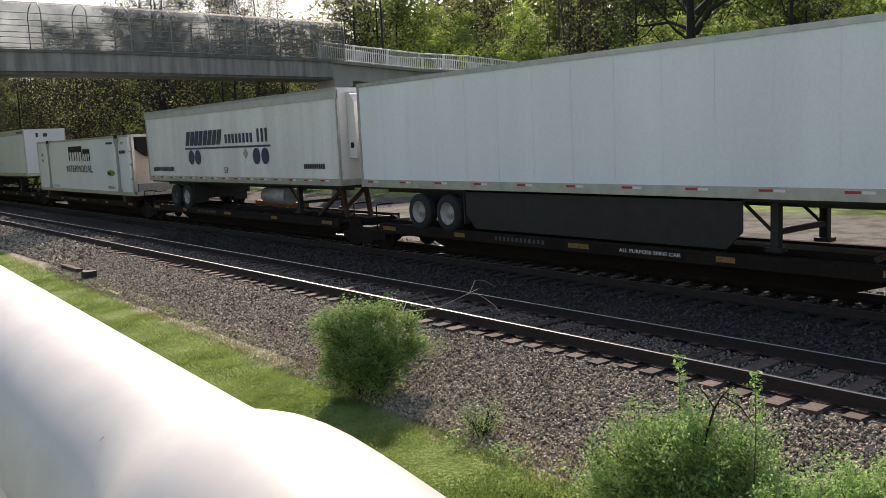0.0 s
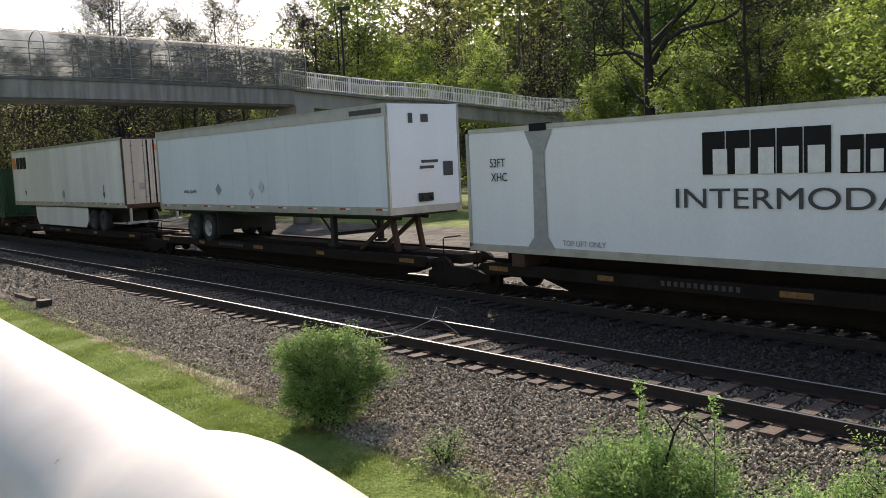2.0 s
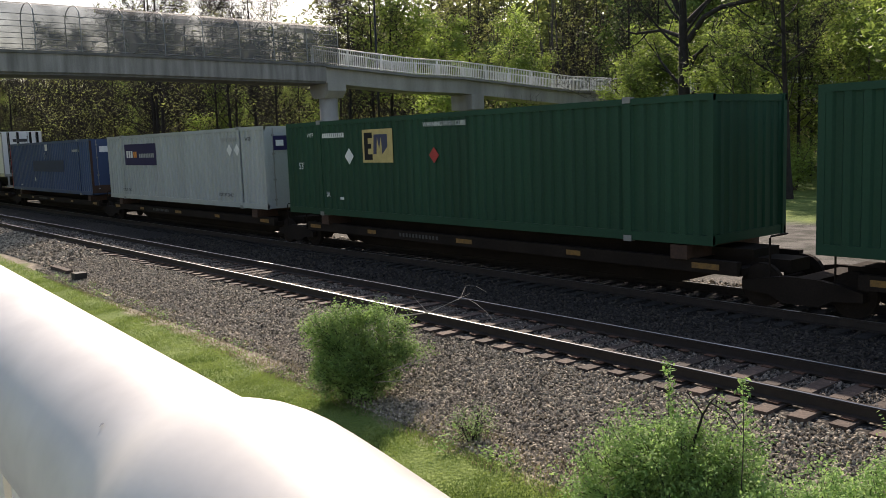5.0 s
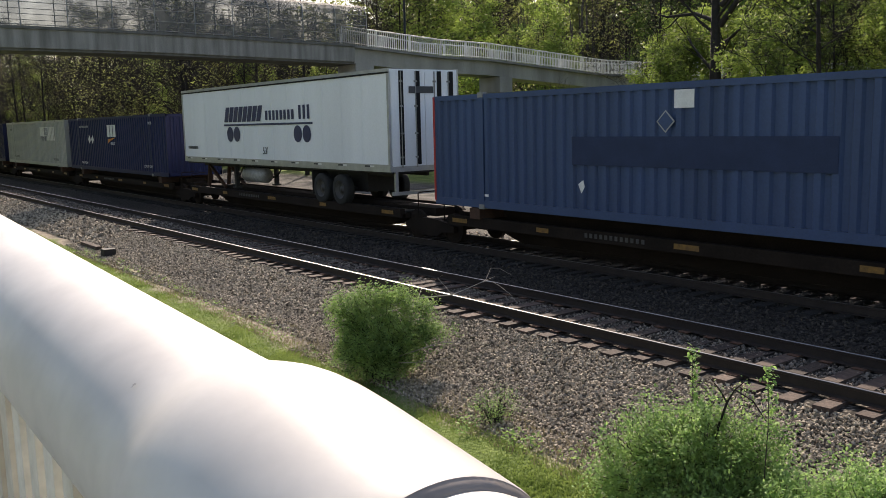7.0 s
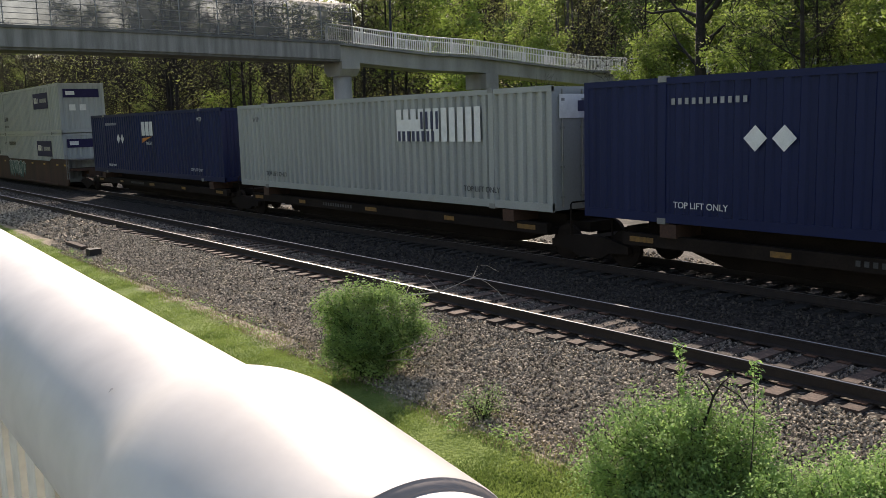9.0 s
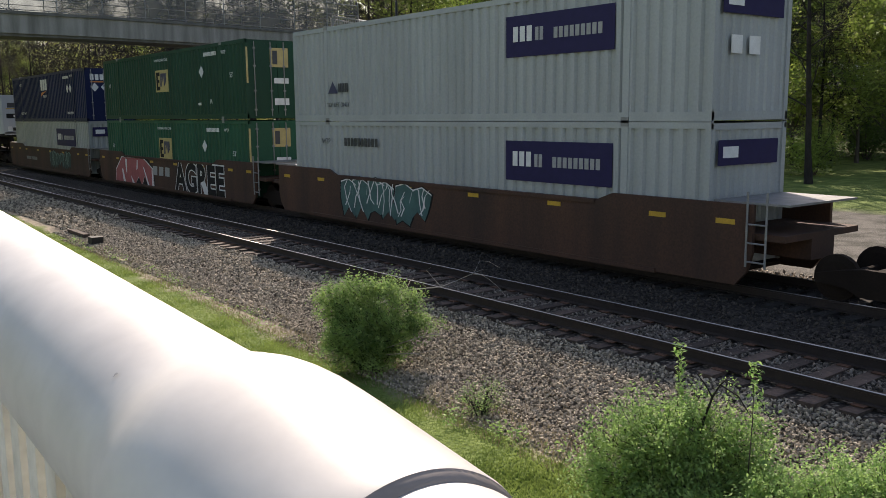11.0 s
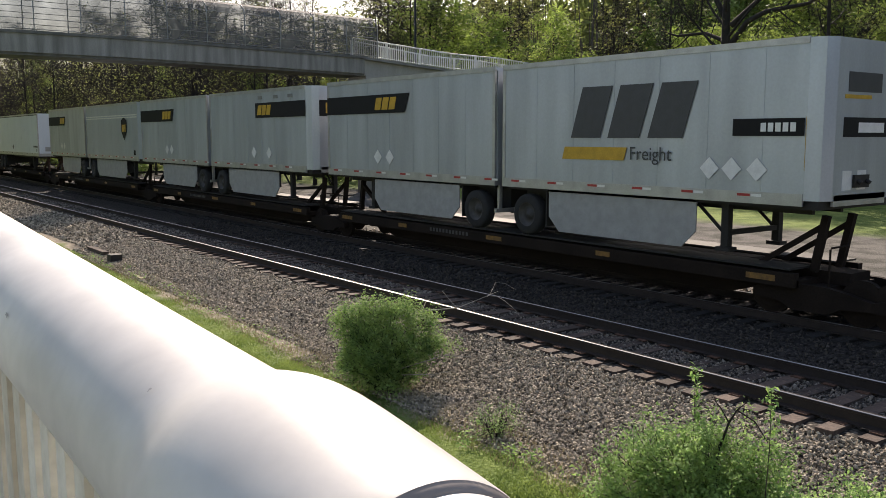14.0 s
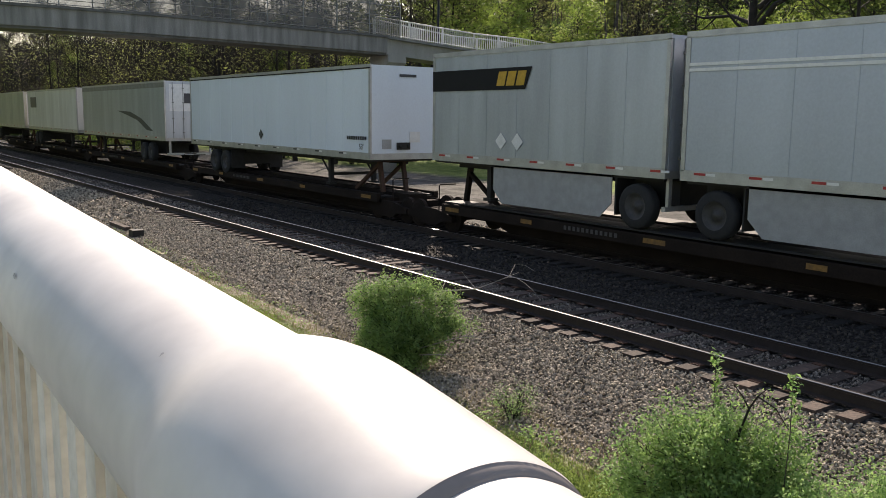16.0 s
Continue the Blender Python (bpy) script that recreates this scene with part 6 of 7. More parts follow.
big = make_tree("big_tree", "large dark-barked tree with long bare limbs", 31, 21, 0.52, 700, M["leaf_dark"], M["bark_dark"], first=0.3, size=0.10, lean=0.02)
big.matrix_basis = pose(-34.9, 38.0, -0.3, 0, 0, 40)
bm = bmesh.new()
turn_back = pose(-34.9, 38.0, -0.3, 0, 0, 40).inverted()
for pts, rads in (([(-34.9, 38, 9.2), (-36.8, 38.2, 9.95), (-39.2, 38.4, 10.0), (-40.8, 38.5, 10.5)], [0.16, 0.11, 0.08, 0.03]),
                  ([(-34.7, 38, 9.0), (-33.4, 37.8, 10.3), (-32.0, 37.6, 10.75), (-29.1, 37.3, 10.85), (-27.3, 37.0, 11.4), (-25.0, 36.8, 11.6)], [0.22, 0.17, 0.15, 0.10, 0.07, 0.03]),
                  ([(-34.7, 38, 10.2), (-33.3, 38.3, 11.4), (-32.0, 38.5, 12.3), (-30.5, 38.6, 13.8)], [0.2, 0.15, 0.12, 0.05]),
                  ([(-35.1, 38, 10.6), (-36.3, 37.8, 12.9), (-37.6, 37.6, 15.0)], [0.2, 0.15, 0.08]),
                  ([(-30.6, 37.45, 10.8), (-29.8, 37.3, 11.6), (-29.4, 37.2, 12.5)], [0.07, 0.05, 0.02]),
                  ([(-31.2, 37.5, 10.8), (-30.3, 37.4, 10.1), (-29.5, 37.4, 9.6)], [0.06, 0.04, 0.02]),
                  ([(-38.0, 38.3, 10.0), (-38.9, 38.2, 9.3), (-39.9, 38.2, 9.0)], [0.05, 0.035, 0.02])):
    polytube(bm, [turn_back @ Vector(p) for p in pts], rads, 7)
part("main_limb", bm, M["bark_dark"], big, "long dark bare limb", smooth=True, kind="stuff")
for px, py, s in ((-39.5, 40.5, 0.75), (-37.0, 42.0, 0.8), (-31.5, 42.5, 0.85), (-41.5, 44.0, 0.8), (-38.2, 36.5, 0.62), (-31.0, 37.5, 0.6), (-28.2, 33.0, 0.66), (-38.5, 57.0, 1.1), (-34.0, 52.0, 0.9), (-29.0, 46.0, 0.85), (-25.0, 42.0, 0.8)):
    k = copy_thing(protos[1], pose(px, py, ground_z(py), 0, 0, px * 40))
    k.scale = (s, s, s)


for px, py, s in ((-47.5, 58.0, 1.1), (-56.0, 60.0, 1.15), (-52.0, 64.0, 1.1)):
    k = copy_thing(protos[2], pose(px, py, ground_z(py), 0, 0, px * 40))
    k.scale = (s, s, s)


def undergrowth(seed, n=900, mat=None):
    r = random.Random(seed)
    t = thing("shrub", "low leafy undergrowth at the edge of the wood", "shrub", "undergrowth shrubs")
    bm = bmesh.new()
    pts = []
    for i in range(9):
        a = r.uniform(0, math.tau)
        q = Vector((math.cos(a) * r.uniform(0.4, 1.5), math.sin(a) * r.uniform(0.4, 1.5), r.uniform(0.9, 2.8)))
        polytube(bm, [(0, 0, -0.2), q * 0.5 + Vector((0.1, 0, 0.2)), q], [0.04, 0.025, 0.01], 4)
        pts += [q * u for u in (0.5, 0.7, 0.85, 1.0)]
    part("stem", bm, M["bark"], t)
    v, f = leaf_cloud([pts[r.randrange(len(pts))] for _ in range(3 * n)], 0.085, r, 0.38)
    raw("foliage", v, f, mat, t)
    return t


shrubs = [undergrowth(1, 900, M["leaf"]), undergrowth(2, 900, M["leaf_dark"]), undergrowth(3, 700, M["leaf_yellow"])]
placed = set()
for i in range(170):
    px, py = rt.uniform(-170, -6), rt.uniform(30, 64)
    if i % 3 == 0:
        px, py = rt.uniform(-190, -60), rt.uniform(13, 30)
    if -56 < px < -46 and py < 54 or -52 < px < 0 and py < -8.4 - 1.17 * px:
        continue
    k = rt.choice((0, 0, 1, 2))
    m = pose(px, py, ground_z(py), 0, 0, rt.uniform(0, 360))
    if k not in placed:
        placed.add(k)
        shrubs[k].matrix_basis = m
    else:
        ob = copy_thing(shrubs[k], m)
        s = rt.uniform(0.7, 1.5)
        ob.scale = (s, s, s)

# far woods behind: trunks and foliage in one mass
r = random.Random(5)
verts, faces = [], []


def wood_line(x):
    return max(56, 92 + 0.4 * min(0, x + 60)), (1.0 if x > -112 else max(0.52, 1 - 0.48 * (-112 - x) / 50))


for n, size, back, tall in ((135000, 0.62, 0, 31), (64000, 1.3, 30, 34), (36000, 2.4, 55, 33)):
    for i in range(n):
        x = r.uniform(-420, 80)
        yy, low = wood_line(x)
        hh = ((tall if x < -125 else tall * 1.22) + 5 * noise.noise((x * 0.05, 3 + back, 0)) + 3 * noise.noise((x * 0.3, 7, 0))) * low
        yy += back + r.uniform(0, 26 if not back else 8)
        v, f = leaf_cloud([(x, yy, ground_z(yy) + hh * r.random() ** 1.02)], size, r, 0.2)
        k = len(verts)
        verts += v
        faces += [tuple(a + k for a in q) for q in f]
tagged(raw("far_woods", verts, faces, M["far"]), "distant wood of young spring trees", "woods", kind="stuff")
bm = bmesh.new()
for i in range(1300):
    x = r.uniform(-300, 60)
    y = wood_line(x)[0] - r.uniform(-8, 14)
    h = r.uniform(14, 25)
    polytube(bm, [(x, y, 0), (x + r.uniform(-0.6, 0.6), y, h * 0.5), (x + r.uniform(-1, 1), y, h)], [0.2, 0.13, 0.03], 4)
ob = part("far_trunks", bm, M["grey_bark"], None, "slim trunks of the distant wood", kind="stuff")
ob["category"] = "woods"


# bare shrub before the ramp
bare = thing("bare_shrub", "leafless shrub with thin pale twigs before the ramp", "shrub")
bm = bmesh.new()
rb = random.Random(61)
for i in range(34):
    a = rb.uniform(-1, 1)
    tip = Vector((a * 2.6 * 0.605 + rb.uniform(-0.6, 0.6), a * 2.6 * 0.796 + rb.uniform(-0.6, 0.6), rb.uniform(5.2, 7.4) * (1 - 0.16 * abs(a))))
    mid = tip * 0.55 + Vector((rb.uniform(-0.3, 0.3), rb.uniform(-0.3, 0.3), 0.4))
    polytube(bm, [(a * 0.3, 0, -0.2), mid, tip], [0.03, 0.02, 0.008], 4)
    for k in range(5):
        w = mid.lerp(tip, rb.uniform(0.1, 0.9))
        polytube(bm, [w, w + Vector((rb.uniform(-0.8, 0.8), rb.uniform(-0.8, 0.8), rb.uniform(0.1, 0.9)))], [0.011, 0.005], 3)
part("twig", bm, M["grey_bark"], bare, kind="stuff")
bare.matrix_basis = pose(-47.6, 36.0, ground_z(36.0))


# ---------------------------------------------------------------- lamp posts
def lamp_post(x, y, h, r=0.11):
    t = thing("street_lamp", "tall black lamp post with a flat box head", "street lamp", "lamp posts")
    bm = bmesh.new()
    tube(bm, (0, 0, -0.3), (0, 0, h), r, r * 0.75, seg=10)
    part("pole", bm, M["lamp_black"], t, smooth=True)
    bm = bmesh.new()
    box(bm, -0.25, 0.75, -0.22, 0.22, h - 0.05, h + 0.2)
    part("head", bevelled(bm, 0.03), M["lamp_black"], t)
    t.matrix_basis = pose(x, y, ground_z(y), 0, 0, 50)


lamp_post(-59.45, 31.1, 16.0)
lamp_post(-31.0, 46.5, 8.6, 0.09)


# ---------------------------------------------------------------- bushes by the track
RIGHT, DEPTH = Vector((0.605, 0.796, 0)), Vector((-0.796, 0.605, 0))


def leaves_mesh(name, pts, r, size, spread, mat, parent):
    """Small pointed leaves, two triangles each, folded along the midrib."""
    verts, faces = [], []
    for p in pts:
        c = Vector(p) + Vector((r.gauss(0, spread), r.gauss(0, spread), r.gauss(0, spread)))
        a = Vector((r.uniform(-1, 1), r.uniform(-1, 1), r.uniform(-0.7, 0.9))).normalized()
        b = a.cross(Vector((r.uniform(-0.6, 0.6), r.uniform(-0.6, 0.6), 1.0))).normalized()
        s = size * r.uniform(0.6, 1.35)
        k = len(verts)
        up = Vector((0, 0, s * 0.18))
        verts += [c - a * s, c + b * s * 0.5 + up, c + a * s, c - b * s * 0.5 + up]
        faces += [(k, k + 1, k + 2), (k, k + 2, k + 3)]
    return raw(name, verts, faces, mat, parent)


def bush(name, label, seed, x, y, lumps, clumps, per, size=0.02, mat=None, stems=26):
    """A bush of leaf clumps on thin stems; lumps: (right, depth, up, radius across, radius in height) round the foot."""
    r = random.Random(seed)
    t = thing(name, label, "bush", "bushes by the track")
    bm = bmesh.new()
    vol = [a * a * h for _, _, _, a, h in lumps]
    centres = []
    for i in range(clumps):
        u, v, w, a, h = r.choices(lumps, vol)[0]
        d = Vector((r.gauss(0, 1), r.gauss(0, 1), r.gauss(0, 1) * 0.9 + 0.15)).normalized()
        k = r.random() ** 0.4 * r.uniform(0.75, 1.25) * (1.3 if r.random() < 0.05 else 1.0)
        q = RIGHT * (u + d.x * a * k) + DEPTH * (v + d.y * a * k) + Vector((0, 0, max(0.03, w + d.z * h * k)))
        centres.append((q, d))
    for q, d in r.sample(centres, min(stems, len(centres))):
        mid = q * 0.55 + Vector((r.uniform(-0.08, 0.08), r.uniform(-0.08, 0.08), 0.08))
        polytube(bm, [(q.x * 0.15, q.y * 0.15, -0.1), mid, q], [0.013, 0.008, 0.003], 4)
    pts = []
    for q, d in centres:
        tip = q + (d + Vector((0, 0, 0.5))) * r.uniform(0.05, 0.14)
        polytube(bm, [q - d * 0.08, q, tip], [0.004, 0.003, 0.0015], 3)
        n = int(per * r.uniform(0.5, 1.5))
        pts += [q.lerp(tip, r.random()) for _ in range(n)]
    part("stem", bm, M["bark_dark"], t, kind="stuff")
    leaves_mesh("foliage", pts, r, size, 0.058, mat or M["leaf_bush"], t)
    t.matrix_basis = pose(x, y, ground_z(y))
    return t


bush("bush", "rounded green bush at the edge of the ballast", 41, -11.35, -3.05,
     [(-0.50, 0.0, 0.98, 0.30, 0.30), (-0.15, 0.1, 1.14, 0.28, 0.24), (0.22, 0.0, 1.16, 0.24, 0.26), (0.55, 0.05, 1.02, 0.26, 0.22), (-0.15, 0.0, 0.62, 0.50, 0.42), (0.72, 0.0, 0.68, 0.26, 0.16), (0.35, -0.1, 0.62, 0.34, 0.3),
      (-0.45, -0.05, 0.30, 0.34, 0.28), (0.05, -0.1, 0.22, 0.36, 0.22), (0.4, 0.0, 0.3, 0.2, 0.2)],
     760, 52, size=0.022, stems=90, mat=M["leaf_bush_deep"])
bush("bush", "large bright green bush with upright shoots", 42, -4.75, -3.8,
     [(-0.72, 0.0, 0.74, 0.34, 0.42), (-0.36, 0.1, 0.94, 0.36, 0.42), (0.06, 0.1, 0.94, 0.36, 0.44), (0.42, 0.05, 0.82, 0.34, 0.44), (-0.35, -0.15, 0.35, 0.62, 0.40), (0.45, -0.1, 0.35, 0.55, 0.42), (0.0, -0.3, 0.6, 0.36, 0.36)],
     1100, 52, size=0.020, stems=120)
bush("bush", "lower bright green bush beside the large one", 43, -3.75, -3.75,
     [(-0.1, 0.0, 0.58, 0.36, 0.42), (0.28, -0.1, 0.62, 0.34, 0.40), (0.62, 0.05, 0.68, 0.32, 0.40), (1.0, 0.0, 0.6, 0.34, 0.40), (0.3, -0.2, 0.25, 0.8, 0.35)], 980, 52, size=0.020, stems=80)
bush("bush", "thin upright green bush with sparse leaves", 44, -3.1, -3.2, [(0, 0, 0.5, 0.24, 0.5), (0.05, 0, 1.05, 0.17, 0.36)], 150, 26, size=0.017, stems=26)
bush("small_bush", "small sparse shrub on the gravel", 45, -8.62, -3.08, [(-0.06, 0, 0.15, 0.22, 0.14), (0.12, 0, 0.22, 0.16, 0.13)], 60, 24, size=0.014, stems=16)

# tall shoots out of the large bush
shoots = thing("bush_shoot", "upright leafy shoots and a dead branch in the bush", "plant")
bm = bmesh.new()
rr = random.Random(9)
lp = []
for x, y, z in ((-5.02, -3.7, 1.18), (-4.32, -3.55, 1.12)):
    g = ground_z(-3.9)
    polytube(bm, [(x + 0.1, y - 0.2, g + 0.6), (x + 0.04, y - 0.05, g + 1.3), (x, y, z)], [0.006, 0.005, 0.003], 5)
    lp += [Vector((x + 0.05 * (1 - u), y, z - 0.5 * (1 - u))) for u in (0, 0.15, 0.3, 0.45, 0.6, 0.75, 0.9, 1.0)]
part("stem", bm, M["bark"], shoots)
bm = bmesh.new()
polytube(bm, [(-4.83, -3.7, 0.1), (-4.80, -3.58, 0.5), (-4.74, -3.55, 0.72), (-4.66, -3.55, 0.86), (-4.56, -3.55, 0.96)], [0.015, 0.013, 0.011, 0.008, 0.004], 6)
polytube(bm, [(-4.74, -3.55, 0.72), (-4.83, -3.55, 0.83), (-4.94, -3.55, 0.92)], [0.009, 0.006, 0.003], 5)
polytube(bm, [(-4.66, -3.55, 0.86), (-4.5, -3.5, 0.78), (-4.36, -3.5, 0.62)], [0.009, 0.007, 0.004], 5)
part("dead_branch", bm, M["bark_dark"], shoots, "dark forked dead branch")
leaves_mesh("foliage", [lp[rr.randrange(len(lp))] for _ in range(260)], rr, 0.028, 0.03, M["leaf_bush"], shoots)

# dead twigs that reach over the near rail
twigs = thing("dead_branch", "pale dead branch reaching over the rail", "branch")
bm = bmesh.new()
polytube(bm, [(-11.7, -2.9, 0.3), (-11.9, -2.5, 0.38), (-12.13, -1.8, 0.38), (-12.21, -1.0, 0.32), (-12.35, -0.5, 0.36), (-12.54, 0.0, 0.39)], [0.016, 0.014, 0.012, 0.011, 0.008, 0.006], 5)
polytube(bm, [(-12.54, 0.0, 0.39), (-12.36, 0.08, 0.39), (-12.17, 0.1, 0.33), (-11.9, 0.1, 0.22), (-11.71, 0.1, 0.08)], [0.007, 0.006, 0.005, 0.004, 0.003], 4)
polytube(bm, [(-12.5, -0.05, 0.38), (-12.59, 0.1, 0.41), (-12.91, 0.5, 0.54), (-12.74, 0.6, 0.53), (-12.54, 0.7, 0.42)], [0.006, 0.005, 0.004, 0.004, 0.003], 4)
polytube(bm, [(-12.21, -1.0, 0.33), (-12.5, -0.95, 0.44), (-12.63, -1.0, 0.57), (-12.55, -0.95, 0.62)], [0.006, 0.005, 0.004, 0.003], 4)
polytube(bm, [(-12.13, -1.8, 0.38), (-12.45, -1.5, 0.45), (-12.74, -1.2, 0.42)], [0.006, 0.005, 0.003], 4)
polytube(bm, [(-12.35, -0.5, 0.36), (-12.3, -0.2, 0.45), (-12.45, 0.2, 0.47)], [0.005, 0.004, 0.003], 4)
part("branch", bm, M["twig"], twigs)
bm = bmesh.new()

polytube(bm, [(-11.0, -3.0, -0.2), (-10.3, -2.7, 0.1), (-9.8, -2.55, 0.16)], [0.008, 0.006, 0.003], 4)
polytube(bm, [(-11.0, -3.0, -0.3), (-10.2, -3.0, -0.12), (-9.6, -3.1, -0.1)], [0.008, 0.006, 0.003], 4)
polytube(bm, [(-10.3, -2.7, 0.1), (-10.0, -2.8, 0.22), (-9.75, -2.85, 0.26)], [0.005, 0.004, 0.002], 4)
polytube(bm, [(-10.2, -3.0, -0.12), (-9.9, -2.85, -0.02), (-9.55, -2.8, -0.04)], [0.005, 0.004, 0.002], 4)
part("twig", bm, M["twig"], twigs)

# dry brushwood at the foot of the large bush
brush = thing("brushwood", "small heap of dry brown twigs beside the bush", "brushwood")
bm = bmesh.new()
rb = random.Random(73)
for i in range(70):
    a, rad = rb.uniform(0, math.tau), abs(rb.gauss(0, 0.16))
    p = Vector((math.cos(a) * rad, math.sin(a) * rad, rb.uniform(0, 0.05)))
    d = Vector((rb.uniform(-1, 1), rb.uniform(-1, 1), rb.uniform(0.1, 1.1))).normalized() * rb.uniform(0.1, 0.32)
    polytube(bm, [p, p + d * 0.5 + Vector((0, 0, 0.02)), p + d], [0.004, 0.003, 0.0015], 3)
part("twig", bm, M["dry_twig"], brush, kind="stuff")
brush.matrix_basis = pose(-6.81, -2.87, ground_z(-2.87))

# small loose things on the ballast
bm = bmesh.new()
box(bm, -28.2, -27.8, -2.5, -2.15, -0.6, -0.3)
tagged(part("stone_block", bevelled(bm, 0.04), M["dark"], None), "dark stone block lying on the gravel", "block")
bm = bmesh.new()
prism(bm, [(-31.2, -0.5), (-29.4, -0.5), (-29.4, -0.38), (-31.2, -0.38)], -2.3, -2.1)
tagged(part("timber_baulk", bevelled(bm, 0.02), M["tie"], None), "dark old timber lying on the gravel", "timber")
bm = bmesh.new()
box(bm, -25.0, -24.2, -2.75, -2.6, -0.58, -0.53)
tagged(part("plank", bevelled(bm, 0.008), M["dry"], None), "short pale plank on the gravel", "plank")


# ---------------------------------------------------------------- sleepers, stones, grass
def tie_mesh():
    bm = bmesh.new()
    box(bm, -0.115, 0.115, -0.44, 1.98, -0.37, -0.185)
    bevelled(bm, 0.012)
    bmesh.ops.recalc_face_normals(bm, faces=bm.faces)
    me = bpy.data.meshes.new("sleeper")
    bm.to_mesh(me)
    bm.free()
    me.materials.append(M["tie"])
    return me


me = tie_mesh()
plate = bpy.data.meshes.new("tie_plate")
bm = bmesh.new()
box(bm, -0.09, 0.09, -0.17, 0.17, -0.186, -0.172)
bm.to_mesh(plate)
bm.free()
plate.materials.append(M["plate"])
rs = random.Random(21)
x, k = -60.0, 0
while x < 4:
    ob = new("sleeper", me)
    ob.parent = near_track
    ob.matrix_basis = pose(x + rs.uniform(-0.03, 0.03), rs.uniform(-0.09, 0.09), rs.uniform(-0.03, 0.004), rs.uniform(-0.5, 0.5), 0, rs.uniform(-2.2, 2.2))
    if x > -28:
        for y in (0, 1.505):
            p = new("tie_plate", plate)
            p.parent = near_track
            p.location = (x, y, 0.0)
    x += 0.495
bm = bmesh.new()
x = -250
while x < -60.3:
    box(bm, x - 0.115, x + 0.115, -0.56, 2.06, -0.36, -0.185)
    x += 0.495
x = -250
while x < 60:
    d = rs.uniform(-0.06, 0.06)
    box(bm, x - 0.115, x + 0.115, 4.055 + d, 6.675 + d, -0.36, -0.185)
    x += 0.495
# the dark sleeper colour carries the train's shade
part("sleepers", bm, M["tie_shade"], far_track, kind="stuff")


def stones(name, parts_of, seed, material):
    """Loose broken stones over stretches of ground: x0, x1, y0, y1, count, size."""
    r = np.random.RandomState(seed)
    base = np.array([(1, 0, 0), (-1, 0, 0), (0, 1, 0), (0, -1, 0), (0, 0, 1), (0, 0, -1)], float)
    tri = np.array([(0, 2, 4), (2, 1, 4), (1, 3, 4), (3, 0, 4), (2, 0, 5), (1, 2, 5), (3, 1, 5), (0, 3, 5)])
    V, F, k = [], [], 0
    for x0, x1, y0, y1, n, size in parts_of:
        c = np.stack([r.uniform(x0, x1, n), r.uniform(y0, y1, n)], 1)
        z = np.array([ground_z(y) for y in c[:, 1]])
        for i in range(n):
            q = r.normal(size=(3, 3))
            q, _ = np.linalg.qr(q)
            s = size * r.uniform(0.6, 1.35)
            v = (base * r.uniform(0.65, 1.2, (6, 3)) * np.array([1.0, 0.8, 0.6])) @ q * s
            V.append(v + np.array([c[i, 0], c[i, 1], z[i] + r.uniform(-0.05, 0.75) * s]))
            F.append(tri + k)
            k += 6
    V, F = np.concatenate(V), np.concatenate(F)
    ob = raw(name, V.tolist(), F.tolist(), material)
    return ob


ob = stones("ballast", [(-16, -2.5, -2.7, -0.4, 30000, 0.030), (-32, -16, -2.6, -0.4, 24000, 0.040), (-60, -32, -2.2, -0.2, 8000, 0.07),
                        (-50, -4, 6.9, 9.0, 5000, 0.06), (-14, -3, -3.35, -2.5, 8000, 0.028), (-30, -14, -2.85, -2.3, 6000, 0.035)], 3, M["stone"])
tagged(ob, "grey-brown crushed stone ballast", "ballast", kind="stuff")
ob = stones("mid_ballast", [(-16, -2.5, 0.1, 1.45, 9000, 0.031), (-32, -16, 0.1, 1.45, 4000, 0.046), (-60, -32, 0.0, 1.4, 3500, 0.07)], 9, M["stone_mid"])
tagged(ob, "mid-toned brown-grey crushed stone between the rails", "ballast", kind="stuff")
# stones beside and under the train, with its shade in their colour
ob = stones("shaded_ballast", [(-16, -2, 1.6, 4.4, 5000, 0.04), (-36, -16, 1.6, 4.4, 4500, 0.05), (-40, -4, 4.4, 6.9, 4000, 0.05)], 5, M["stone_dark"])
tagged(ob, "crushed stone between the tracks, coloured dark for the train's shade", "ballast", kind="stuff")


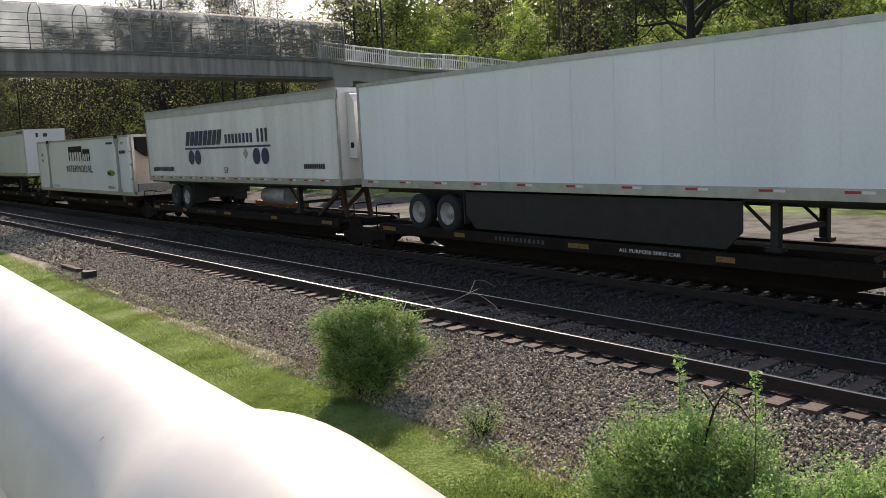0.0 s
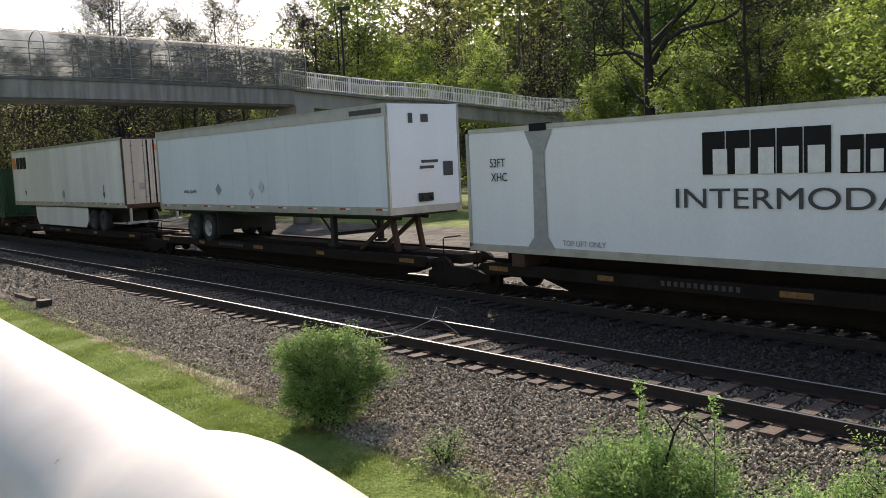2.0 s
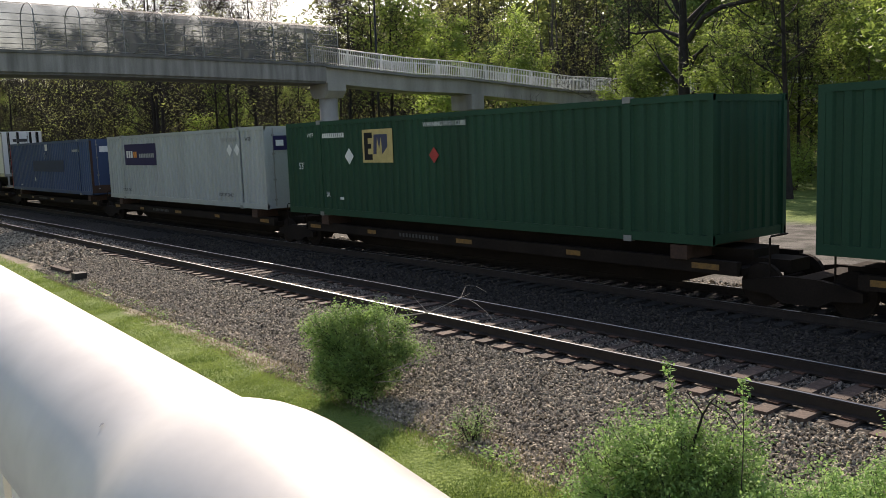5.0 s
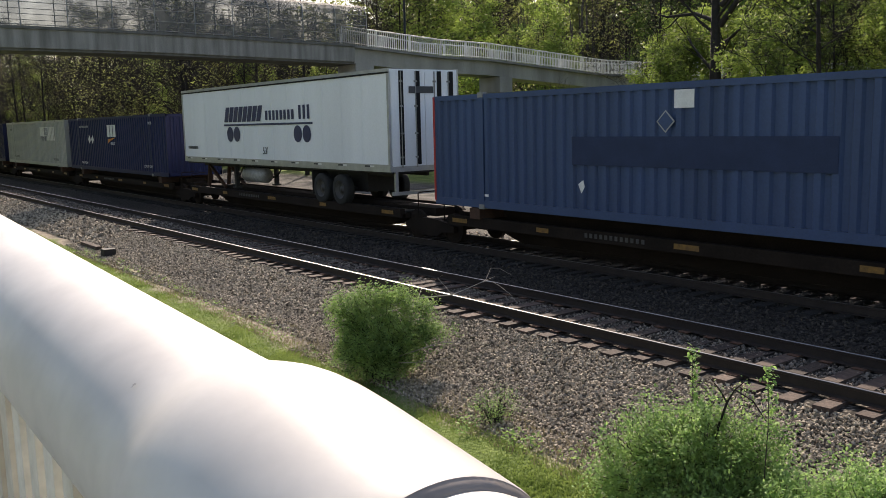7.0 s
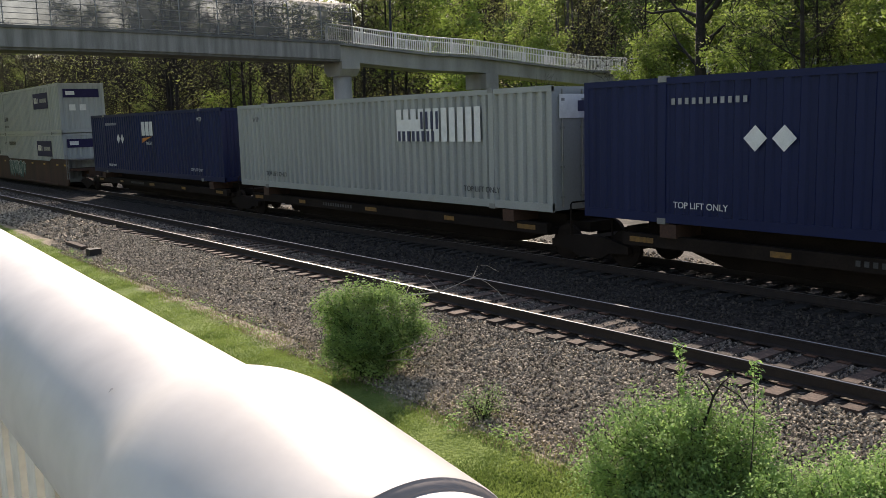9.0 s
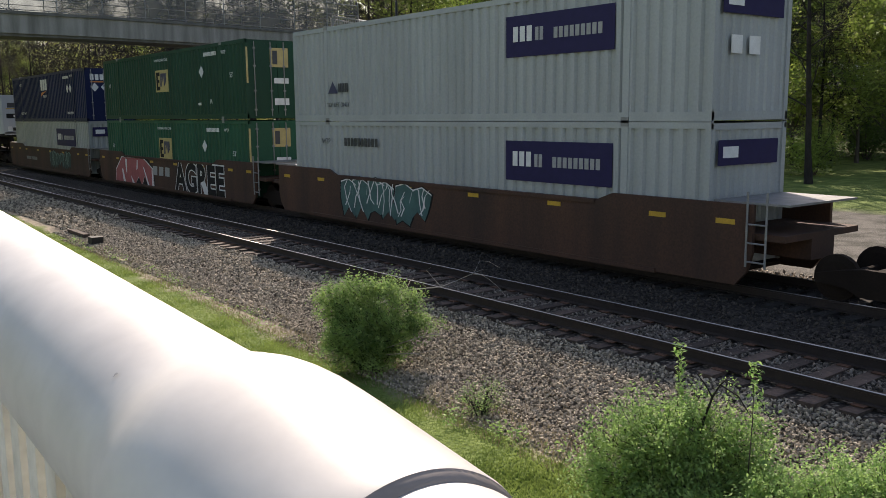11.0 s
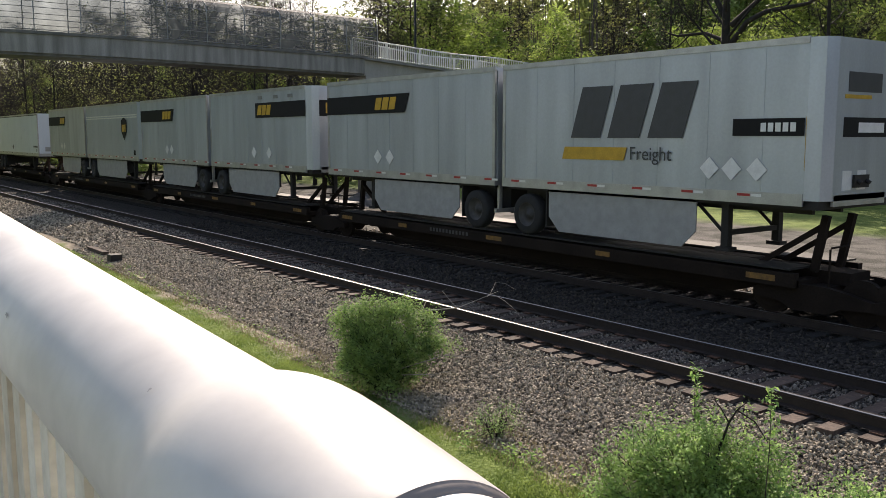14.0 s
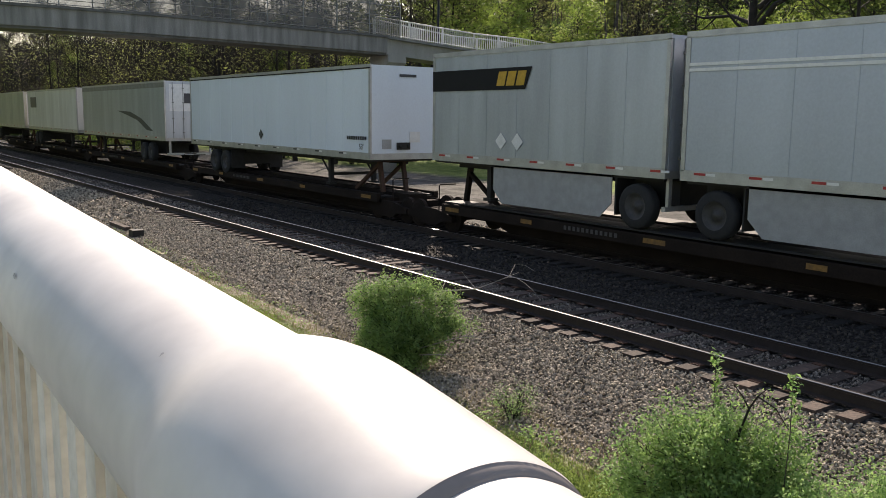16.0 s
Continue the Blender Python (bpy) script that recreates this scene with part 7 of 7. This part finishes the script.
def blades(name, areas, seed, material, label):
    r = np.random.RandomState(seed)
    V, F, k = [], [], 0
    for x0, x1, y0, y1, n, h in areas:
        xs, ys = r.uniform(x0, x1, n), r.uniform(y0, y1, n)
        for x, y in zip(xs, ys):
            y -= 0.028 * (x + 8)
            z = ground_z(y) - 0.01
            a = r.uniform(0, math.tau)
            w = 0.007 + 0.004 * r.rand()
            hh = h * r.uniform(0.5, 1.4)
            lx, ly = r.normal(0, 0.35 * hh, 2)
            dx, dy = w * math.cos(a), w * math.sin(a)
            V += [(x - dx, y - dy, z), (x + dx, y + dy, z), (x + lx * 0.5 + dx * 0.7, y + ly * 0.5 + dy * 0.7, z + hh * 0.6), (x + lx, y + ly, z + hh)]
            F += [(k, k + 1, k + 2), (k, k + 2, k + 3)]
            k += 4
    tagged(raw(name, V, F, material), label, "grass", kind="stuff")


blades("grass", [(-14, -3.5, -5.8, -3.4, 110000, 0.032), (-30, -14, -5.4, -3.4, 50000, 0.034), (-45, -30, -5.4, -3.3, 9000, 0.06), (-14, -3, -3.45, -3.2, 3500, 0.035), (-30, -14, -3.45, -3.2, 2500, 0.035)], 4, M["blade"], "short green mown grass")
blades("dry_grass", [(-14, -3.5, -3.6, -2.8, 3500, 0.06), (-30, -14, -3.5, -2.7, 3500, 0.07)], 6, M["dry"], "dry straw-coloured grass along the gravel")
rg = random.Random(8)
tufts = thing("weed_tuft", "small green weeds along the grass edge", "weed")
pts = []
for i in range(60):
    x = rg.uniform(-30, -5)
    y = -3.32 - 0.028 * (x + 8) + rg.uniform(-0.12, 0.28)
    for j in range(14):
        pts.append(Vector((x + rg.gauss(0, 0.09), y + rg.gauss(0, 0.09), ground_z(y) + rg.uniform(0, 0.16))))
for x, y in ((-7.65, -3.36), (-7.95, -3.45), (-8.6, -3.6)):
    for j in range(60):
        pts.append(Vector((x + rg.gauss(0, 0.07), y + rg.gauss(0, 0.07), ground_z(y) + rg.uniform(0, 0.22))))
v, f = leaf_cloud(pts, 0.03, rg, 0.02)
raw("foliage", v, f, M["leaf_bush"], tufts)

motions()
